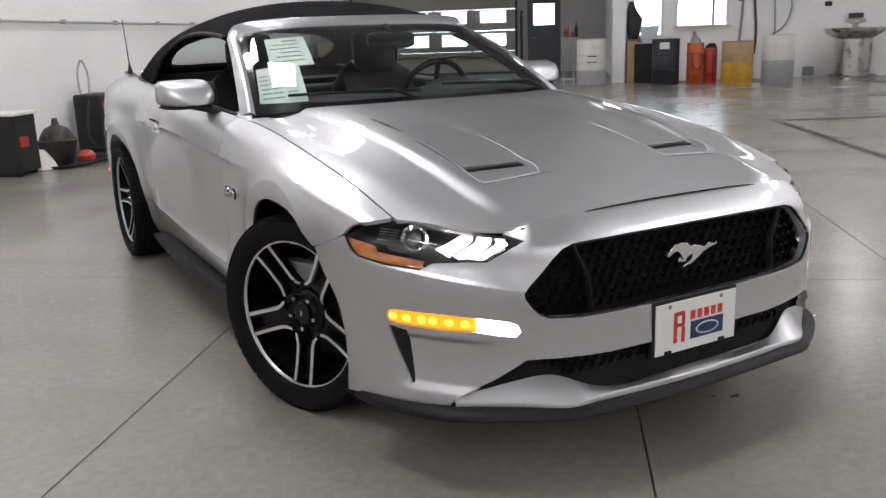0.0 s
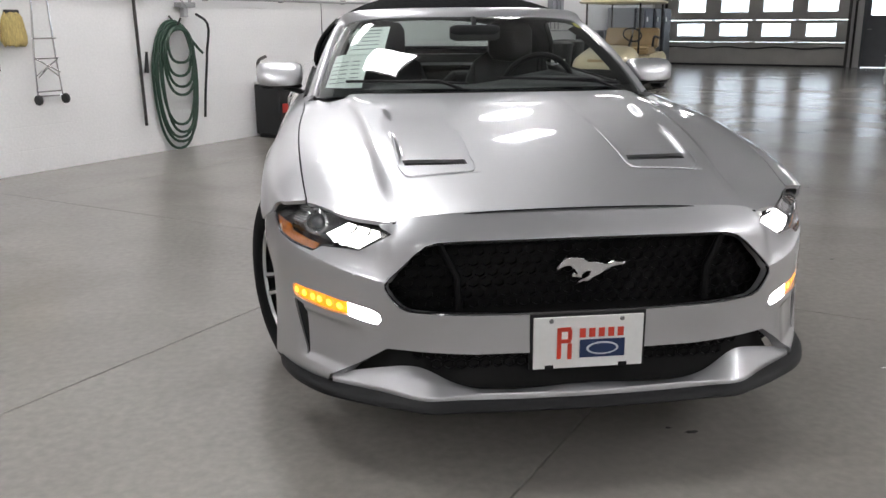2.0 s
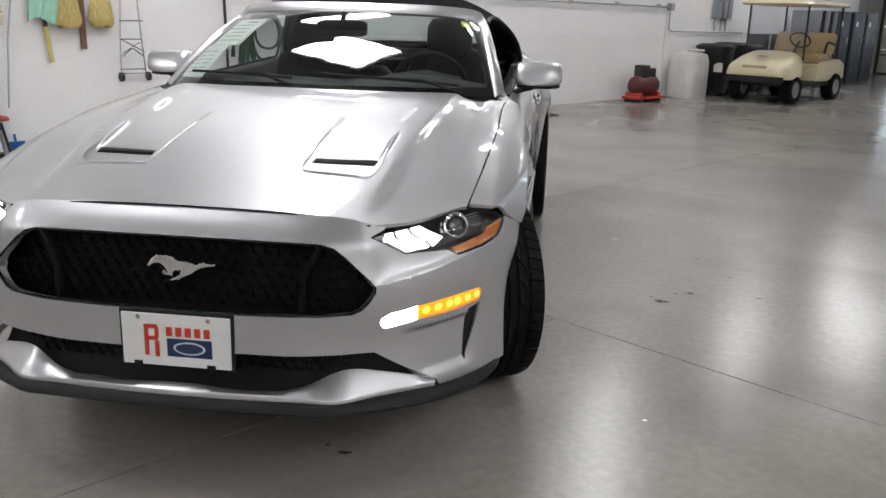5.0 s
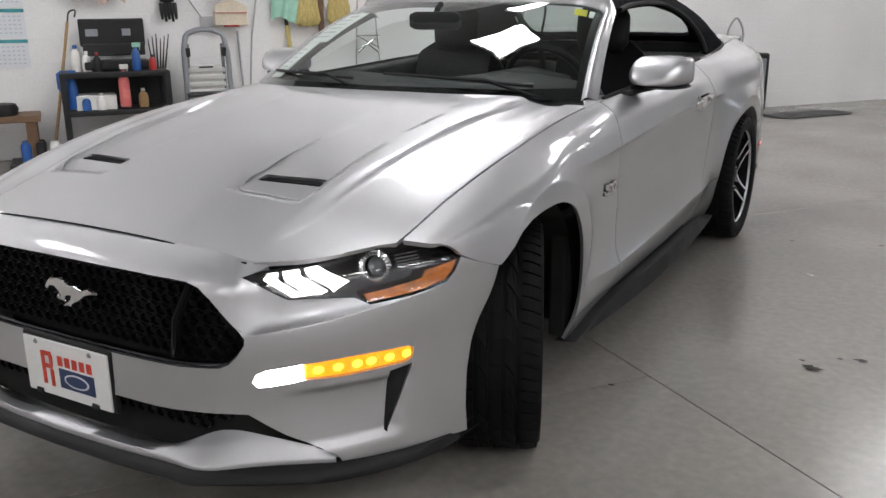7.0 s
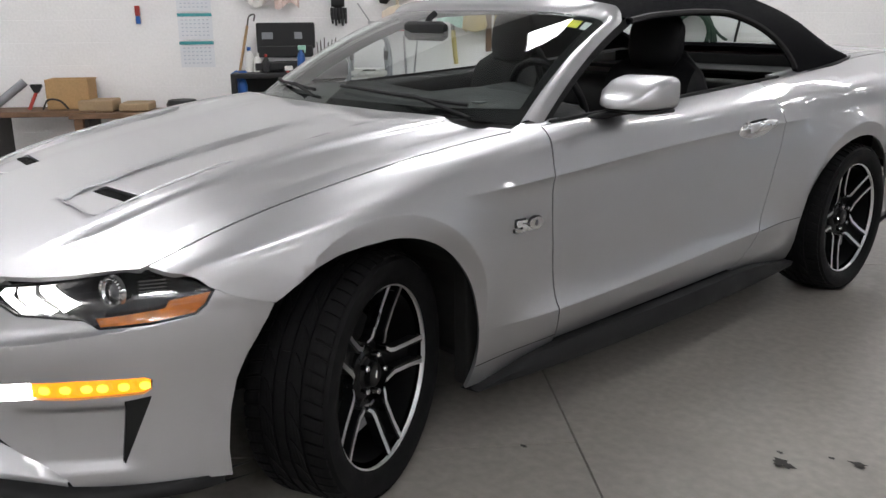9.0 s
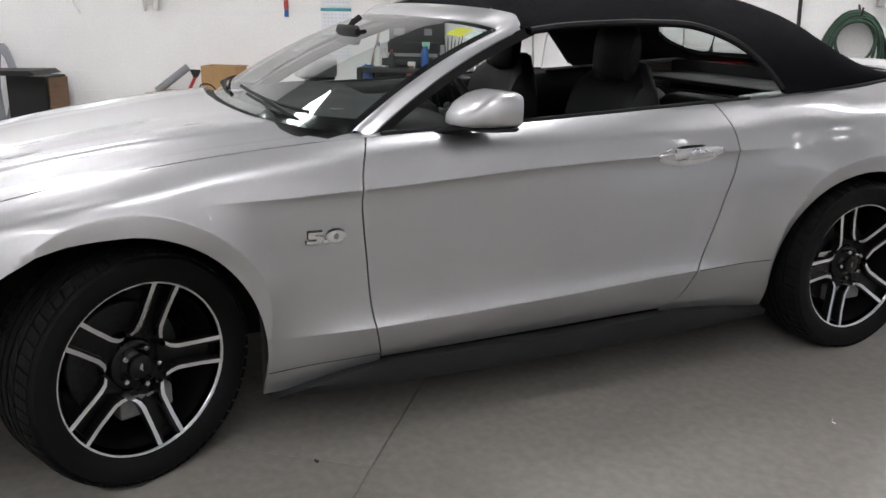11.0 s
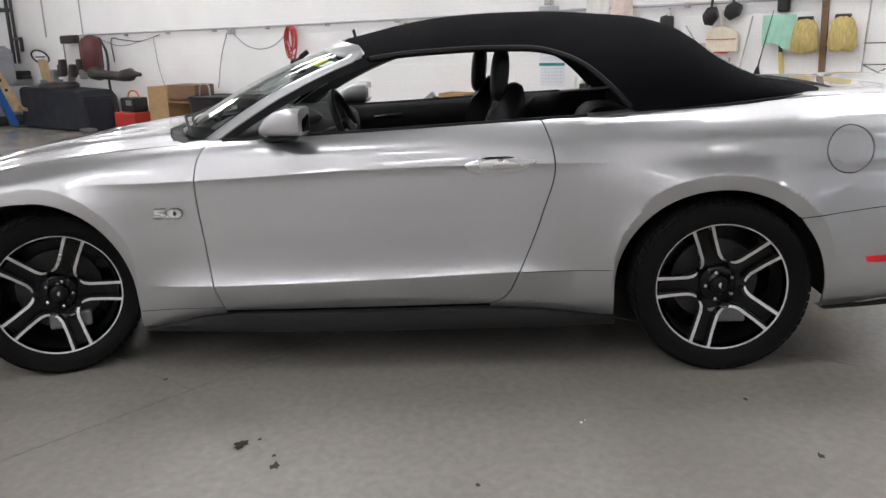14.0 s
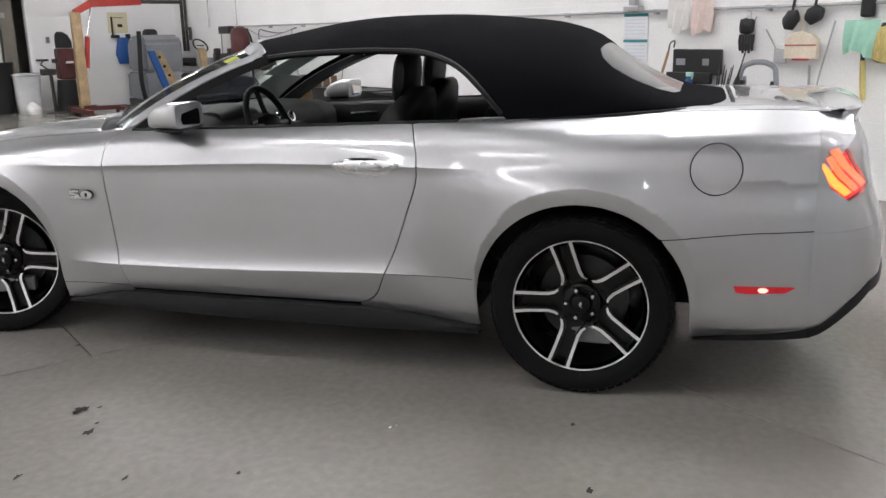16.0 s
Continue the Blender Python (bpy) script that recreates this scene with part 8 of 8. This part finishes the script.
part("handle", RT([(4.68, -5.36, .62), (4.68, -5.36, .86), (4.80, -5.36, .90)], .018, 8, n=10), DARK_STEEL, ch)
vc = thing("floor_pot", "dark oily round vacuum pot standing on a black tray", "vacuum", room(5.4, -5.12, 0))
part("pot", RL(5.40, -5.10, .02, [(.001, 0), (.13, 0), (.15, .02), (.20, .24), (.205, .26), (.18, .27), (.17, .30), (.12, .38), (.04, .42), (.03, .47), (.025, .49), (.001, .49)], 24), DARK_STEEL, vc, smooth=True)
tr = part("drip_tray", RS([slab_ring(5.75, -4.98, 0.002, .62, .22, 32, 2.6), slab_ring(5.75, -4.98, .03, .64, .24, 32, 2.6), slab_ring(5.75, -4.98, .03, .58, .19, 32, 2.6), slab_ring(5.75, -4.98, .012, .56, .17, 32, 2.6)]), BLACK_PLASTIC, smooth=True, sharp=50)
tagged(tr, "black oval rubber tray on the concrete floor", "tray")
ol = part("oil_can", RL(5.80, -5.02, .013, [(.001, 0), (.09, 0), (.10, .05), (.06, .10), (.001, .11)], 18), RED_RUBBER, smooth=True)
tagged(ol, "low red oil can lying in the black tray", "can")
rag = part("rag", RS([slab_ring(5.18, -5.12, .004, .13, .10, 16, 2.4), slab_ring(5.18, -5.14, .10, .10, .08, 16, 2.2), slab_ring(5.20, -5.18, .20, .04, .04, 16, 2)]), CLOTH, smooth=True)
tagged(rag, "crumpled white rag against the wall", "rag")
hb = thing("jump_starter", "black handled box with red clamp cables and a loop handle", "jump starter", room(6.55, -5.25, 0))
part("box_body", RB((6.55, -5.24, .36, .46, .34, .66), bevel=.025), BLACK_PLASTIC, hb)
part("side_panel", RB((6.63, -5.065, .40, .18, .012, .46), bevel=.003), GREY_PAINT, hb)
part("red_clamp", RT([(6.36, -5.05, .60), (6.40, -5.04, .48), (6.48, -5.05, .56)], .022, 6), RED_PAINT, hb)
part("loop_handle", RT([(6.36, -5.32, .66), (6.37, -5.32, .98), (6.46, -5.32, 1.08), (6.55, -5.32, .98), (6.56, -5.32, .66)], .012, 8, n=24), GALV, hb)
part("cable", RT([(6.33, -5.2, .62), (6.22, -5.18, .40), (6.24, -5.16, .12), (6.40, -5.0, .04)], .016, 6, n=16), BLACK_PLASTIC, hb)
for du in (-.18, .18):
    part("foot", RB((6.55 + du, -5.24, .02, .05, .3, .04)), BLACK_PLASTIC, hb)
mt = part("mat", RS([slab_ring(7.1, -4.75, .002, .55, .22, 16, 5), slab_ring(7.1, -4.75, .014, .54, .21, 16, 5)]), BLACK_PLASTIC)
tagged(mt, "black rubber mat lying on the concrete floor", "mat")

# ---- machines in the left-hand corner ----
hoist = thing("engine_hoist", "tan engine hoist with a red lifting arm", "engine hoist", room(-12.3, -3.0, 0))
HT = mat("tan_hoist_paint", (.42, .30, .17), .55, vary=.3, scale=8)
part("post", RP([(-12.40, .12), (-12.20, .12), (-12.24, 1.86), (-12.36, 1.86)], -3.07, -2.90, .012), HT, hoist, "tan painted post")
part("lifting_arm", RS([[(-12.3 + a, v, z + b) for a, b in ((-.05, -h), (.05, -h), (.05, h), (-.05, h))] for v, z, h in ((-2.96, 1.84, .06), (-3.29, 2.02, .075), (-4.20, 2.05, .06))]), RED_PAINT, hoist, "red lifting arm")
part("arm_extension", RS([[(-12.3 + a, v, 2.05 + b) for a, b in ((-.03, -.035), (.03, -.035), (.03, .035), (-.03, .035))] for v in (-4.15, -4.99)]), DARK_STEEL, hoist)
part("ram", RT([(-12.3, -3.10, .85), (-12.3, -3.16, 1.42)], .045, 12), RED_PAINT, hoist)
part("ram_rod", RT([(-12.3, -3.16, 1.40), (-12.3, -3.28, 1.98)], .015, 10), CHROME, hoist)
part("base", RB((-12.55, -3.0, .10, .12, .5, .10), (-12.3, -3.0, .12, .5, .14, .10), (-11.8, -2.8, .10, 1.2, .10, .08), (-11.8, -3.6, .10, 1.2, .10, .08), (-12.35, -3.3, .10, .12, .9, .08)), mat("grimy_red", (.10, .022, .018), .6, vary=.4, scale=9), hoist)
for u, v in ((-12.4, -2.8), (-12.4, -3.6), (-11.2, -2.8), (-11.2, -3.6)):
    part("castor", lathe([(.001, -.02), (.045, -.02), (.045, .02), (.001, .02)], 14, Matrix.Translation(room(u, v, .045)) @ ROOM @ pose(0, 0, 0, 90)), DARK_STEEL, hoist)
scr = thing("floor_scrubber", "grey ride-behind floor scrubber with a black frame", "floor scrubber", room(-13.2, -4.7, 0))
part("upper_tank", RP([(-13.75, .72), (-13.75, 1.25), (-13.62, 1.40), (-12.85, 1.44), (-12.72, 1.30), (-12.72, .72)], -5.10, -4.30, .06), GREY_PAINT, scr, smooth=True)
part("lower_tank", RP([(-13.75, .16), (-13.75, .70), (-12.66, .70), (-12.60, .50), (-12.66, .16)], -5.30, -4.26, .04), GREY_PAINT, scr, smooth=True)
part("skirt", RB((-13.2, -4.76, .10, 1.10, 1.04, .14), bevel=.03), BLACK_PLASTIC, scr)
part("tank_cap", RL(-13.2, -4.62, 1.43, [(.001, .12), (.10, .12), (.14, .08), (.15, .0)], 20), BLACK_PLASTIC, scr)
part("drain_hose", RT([(-12.7, -4.24, 1.50), (-12.62, -4.20, 1.1), (-12.60, -4.18, .5), (-12.62, -4.24, .12)], .045, 8, n=16), BLACK_PLASTIC, scr)
part("squeegee_arm", RB((-13.0, -5.24, .92, .5, .28, .10), (-13.0, -5.30, .84, .5, .18, .06), bevel=.02), BLACK_PLASTIC, scr)
ramp = thing("loading_ramp", "blue and tan folded ramp leaning by the scrubber", "ramp", room(-11.8, -4.5, 0))
part("leaning_leaf", RS([[(-11.85 + a, v + b, z) for a, b in ((0, -.10), (0, .12), (.06, .12), (.06, -.10))] for v, z in ((-4.64, .30), (-4.24, 1.14))]), HT, ramp)
part("blue_edge", RS([[(-11.80 + a, v + b, z) for a, b in ((0, -.05), (0, .07), (.09, .07), (.09, -.05))] for v, z in ((-4.52, .06), (-4.14, 1.14))]), BLUE_PLASTIC, ramp, "blue edge")
part("flat_leaf", RS([[(-11.9 + a, v, z + b) for a, b in ((-.2, -.03), (.25, -.03), (.25, .03), (-.2, .03))] for v, z in ((-4.62, .36), (-5.36, .06))]), HT, ramp)
for k in range(3):
    part("slot", RB((-11.795, -4.30 - .08 * k, 1.02 - .17 * k, .03, .05, .05), bevel=.01), UNDER, ramp)
weld = thing("welding_stand", "dark red machine stand with a welding helmet on top", "welding stand", room(-13.2, -2.95, 0))
part("column", RS([slab_ring(-13.2, -2.90, .0, .16, .20, 16, 4), slab_ring(-13.2, -2.92, .62, .14, .16, 16, 4)]), BLACK_PLASTIC, weld)
part("cabinet", RB((-13.2, -2.95, .92, .32, .34, .58), bevel=.03), mat("maroon_paint", (.085, .02, .02), .5, vary=.3), weld)
part("wheel_face", RL(-13.03, -2.98, .95, [(.001, .02), (.06, .02), (.08, -.02), (.001, -.02)], 18), CLOTH, weld)
hm = part("welding_helmet", RS([slab_ring(-13.16, -2.93, 1.215, .12, .15, 16, 2.4), slab_ring(-13.14, -2.92, 1.34, .13, .15, 16, 2.4), slab_ring(-13.16, -2.90, 1.46, .10, .12, 16, 2.2), slab_ring(-13.18, -2.88, 1.52, .04, .05, 16, 2)]), BLACK_PLASTIC, smooth=True)
tagged(hm, "black welding helmet lying on the machine stand", "helmet")
vi = thing("vise_stand", "dark bench vise on a steel stand", "vise", room(-13.0, -2.55, 0))
part("leg", RT([(-13.0, -2.62, 0), (-13.0, -2.60, .72)], .035, 10), DARK_STEEL, vi)
part("foot", RL(-13.0, -2.62, 0, [(.001, .03), (.18, .02), (.19, 0)], 18), DARK_STEEL, vi)
part("jaw", RB((-13.0, -2.56, .78, .16, .26, .12), (-13.0, -2.70, .98, .10, .10, .08), (-13.0, -2.48, 1.0, .05, .22, .04), bevel=.015), DARK_STEEL, vi)
part("arm", RT([(-13.0, -2.60, .80), (-13.0, -2.44, .92), (-13.0, -2.50, 1.0)], .018, 8), DARK_STEEL, vi)
bn = thing("bin", "black plastic rubbish bin beside the doorway", "bin", room(-13.7, -1.8, 0))
part("bin_body", RS([slab_ring(-13.7, -1.78, 0, .24, .24, 20, 3), slab_ring(-13.7, -1.78, .92, .29, .29, 20, 3), slab_ring(-13.7, -1.78, .96, .31, .31, 20, 3), slab_ring(-13.7, -1.78, .90, .27, .27, 20, 3)]), BLACK_PLASTIC, bn, smooth=True, sharp=50)
tt = thing("tote", "clear frosted plastic tote bin with a white bag", "tote", room(-13.5, -2.25, 0))
FROST = mat("frosted_plastic", (.62, .63, .64), .35, vary=.08)
part("tote_body", RS([slab_ring(-13.5, -2.25, 0, .20, .19, 16, 6), slab_ring(-13.5, -2.25, .70, .25, .24, 16, 6), slab_ring(-13.5, -2.25, .72, .28, .27, 16, 6), slab_ring(-13.5, -2.25, .75, .28, .27, 16, 6), slab_ring(-13.5, -2.25, .70, .22, .21, 16, 6)]), FROST, tt, smooth=True, sharp=40)
bg = part("plastic_bag", RS([slab_ring(-13.1, -2.25, .003, .15, .13, 16, 2.2), slab_ring(-13.1, -2.25, .10, .16, .14, 16, 2), slab_ring(-13.1, -2.23, .18, .09, .09, 16, 2), slab_ring(-13.1, -2.22, .23, .03, .03, 16, 2)]), CLOTH, smooth=True)
tagged(bg, "crumpled white plastic bag on the floor", "bag")
po = thing("poster", "cream poster with a small dark print on the end wall", "poster", room(U0, -4.27, 1.7))
part("sheet", RB((U0 + .012, -4.29, 1.70, .012, .40, .42), bevel=.002), mat("cream_paper", (.66, .60, .42), .7, vary=.04), po)
part("print_mark", RB((U0 + .02, -4.33, 1.64, .006, .10, .06), bevel=0), BLACK_PLASTIC, po)
part("print_bar", RB((U0 + .02, -4.29, 1.80, .006, .22, .012), bevel=0), BLACK_PLASTIC, po)
hk = part("wall_hooks", RB((U0 + .04, -4.16, 1.62, .04, .03, .40), (U0 + .06, -4.20, 1.42, .10, .16, .06), (U0 + .06, -4.46, 1.42, .10, .08, .10), bevel=.01), BLACK_PLASTIC)
tagged(hk, "black hook rail under the poster", "hook rail")
bgb = part("blue_bag", RS([slab_ring(U0 + .08, -4.36, .86, .05, .13, 16, 3), slab_ring(U0 + .09, -4.34, 1.05, .07, .17, 16, 3), slab_ring(U0 + .07, -4.36, 1.40, .04, .12, 16, 3)]), BLUE_PLASTIC, smooth=True)
tagged(bgb, "blue cloth bag hanging on the end wall", "bag")
sw = part("wall_switch", RB((U0 + .012, -2.88, 1.37, .016, .07, .12)), GREY_PAINT)
tagged(sw, "small grey wall switch by the doorway", "switch")
for u, z0, r in ((-13.55, 1.1, .035), (-13.35, 1.1, .030), (-12.1, 1.56, .014), (-10.74, 1.58, .012)):
    vp = part("wall_pipe", RT([(u, VW + .06, z0), (u - .02, VW + .06, 3.2), (u - .02, VW + .06, H)], r, 10), DARK_STEEL if r > .02 else GALV)
    tagged(vp, "vertical dark pipe on the white block wall", "pipe", group="wall pipes")
vb = part("pipe_valve", RB((-13.2, VW + .10, 1.56, .34, .06, .06), (-13.05, VW + .10, 1.44, .06, .06, .24), bevel=.015), DARK_STEEL)
tagged(vb, "dark valve branch on the wall pipes", "valve")
tc_ = thing("tyre_changer", "oily dark tyre changing machine with a red air tank", "tyre changer", room(-10.7, -5.0, 0))
part("cabinet", RP([(-11.85, .02), (-11.90, .68), (-11.75, .72), (-9.75, .66), (-9.60, .55), (-9.55, .02)], -5.32, -4.72, .02), NAVY, tc_)
part("turntable", RL(-10.95, -5.0, .70, [(.001, .10), (.30, .08), (.34, .04), (.34, .0), (.001, 0)], 24), DARK_STEEL, tc_, smooth=True)
for k in range(4):
    a = math.radians(20 + 90 * k)
    part("clamp_jaw", RB((-10.95 + .22 * math.cos(a), -5.0 + .22 * math.sin(a), .80, .14, .08, .08), bevel=.015), STEEL, tc_)
part("column", RP([(-11.36, .70), (-11.20, .70), (-11.34, 1.16), (-11.48, 1.18)], -5.05, -4.93, .01), HT, tc_)
bm = bmesh.new()
cst = room(-11.49, -5.0, 1.22)
tube([cst + Vector((.19 * math.cos(a) * UX, .19 * math.cos(a) * UY, .06 * math.cos(a))) + Vector((UY, -UX, 0)) * (.12 * math.sin(a)) + Vector((0, 0, .10 * math.sin(a))) for a in np.radians(np.arange(0, 360, 15))], .016, 6, bm=bm, closed=True)
part("hand_wheel", bm, DARK_STEEL, tc_)
part("wheel_spoke", RB((-11.49, -5.0, 1.22, .34, .025, .025), bevel=.005), DARK_STEEL, tc_)
part("air_tank", RL(-9.95, -5.15, .95, [(.001, 0), (.14, .01), (.17, .06), (.17, .48), (.14, .55), (.05, .60), (.001, .60)], 24), mat("maroon_tank", (.075, .016, .015), .45, vary=.3, scale=8), tc_, "red air tank", smooth=True)
part("gauge_box", RB((-11.10, -5.38, 1.50, .50, .12, .14), (-10.55, -5.36, 1.30, .28, .10, .30), bevel=.02), DARK_STEEL, tc_)
part("frame", RT([(-11.3, -5.36, 1.45), (-11.3, -5.36, .95), (-10.5, -5.36, .95)], .014, 8), STEEL, tc_)
for k in range(7):
    u = -11.15 + .17 * k
    part("tool_head", RB((u, -5.05 - .06 * (k % 2), .92 + .06 * (k % 3), .10 + .03 * (k % 2), .12, .16 + .05 * (k % 3)), bevel=.025), DARK_STEEL if k % 3 else STEEL, tc_)
part("mount_arm", RS([[(u, -5.0 + r * math.cos(a), z + r * math.sin(a)) for a in np.radians(np.arange(0, 360, 30))] for u, z, r in ((-9.72, .94, .10), (-9.5, .93, .11), (-9.45, .92, .075), (-8.85, .89, .07), (-8.80, .90, .09), (-8.55, .92, .10), (-8.45, .93, .05), (-8.28, .92, .03))]), DARK_STEEL, tc_, smooth=True)
part("air_hose", RT([(-9.75, -5.2, 1.5), (-9.55, -5.18, 1.3), (-9.5, -5.15, .7), (-9.3, -5.1, .3), (-9.2, -5.0, .05)], .02, 6, n=20), BLACK_PLASTIC, tc_)
part("pedal", RB((-9.45, -4.66, .06, .30, .16, .05), bevel=.015), STEEL, tc_)
wc = part("wall_cable", RT([(-9.85, VW + .03, 1.1), (-9.86, VW + .03, 1.48), (-9.6, VW + .03, 1.46), (-9.0, VW + .03, 1.42), (-8.4, VW + .03, 1.50)], .008, 6, n=24), BLACK_PLASTIC)
tagged(wc, "thin black cable looped along the wall", "cable")

# ---- marks on the floor ----
TAPE = mat("black_tape", (.022, .020, .018), .6, vary=.4, scale=10)
tp = part("floor_tape", loft([[room(5.11, 3.12, .0045), room(8.56, 2.94, .0045), room(8.80, 4.8, .0045)], [room(5.11, 3.20, .0045), room(8.48, 3.03, .0045), room(8.72, 4.8, .0045)]], flip=False), TAPE)
tagged(tp, "worn black tape line on the concrete floor", "tape")
OIL = mat("dried_oil", (.014, .012, .010), .75, vary=.4, scale=40)
rnd = random.Random(5)
SPOTS = ((.42, -.76, .022), (.36, -.72, .010), (1.54, .945, .034), (1.50, 1.0, .012), (1.69, 1.10, .024), (1.62, 1.08, .010), (2.02, 1.09, .018), (1.82, 1.76, .012), (1.94, 1.43, .014), (1.65, 2.84, .018), (1.21, 2.73, .012), (.95, .46, .012))
SPECKS = ((1.39, 2.115, .009), (1.35, -.36, .010), (1.37, 2.13, .004))
for x, y, r in SPOTS + SPECKS:
    bm = bmesh.new()
    bm.faces.new([bm.verts.new((x + r * (1 + .5 * rnd.uniform(-1, 1)) * math.cos(a), y + r * (.55 + .3 * rnd.uniform(-1, 1)) * math.sin(a), .0045)) for a in np.radians(np.arange(0, 360, 24))])
    dark = (x, y, r) in SPOTS
    so = part("oil_spot" if dark else "paint_speck", bm, OIL if dark else WHITE_PLASTIC)
    tagged(so, "small dark dried oil spot on the concrete" if dark else "small white paint speck on the concrete", "stain", group="floor spots")
# ---- floor slabs ----
us, near, far = slab_joints()
for a, b in zip(us, us[1:]):
    vs = near if b < 1.2 else far
    for c, d in zip(vs, vs[1:]):
        g = 0.0035
        bm = bmesh.new()
        x0, x1, y0, y1 = a + g, b - g, c + g, d - g
        lo = [bm.verts.new(room(u, v, 0)) for u, v in ((x0, y0), (x1, y0), (x1, y1), (x0, y1))]
        dn = [bm.verts.new(room(u, v, -.009)) for u, v in ((x0 - .002, y0 - .002), (x1 + .002, y0 - .002), (x1 + .002, y1 + .002), (x0 - .002, y1 + .002))]
        bm.faces.new(lo[::-1])
        for k in range(4):
            bm.faces.new((lo[k], lo[(k + 1) % 4], dn[(k + 1) % 4], dn[k]))
        bmesh.ops.recalc_face_normals(bm, faces=bm.faces)
        part("slab", bm, CONCRETE, floor)
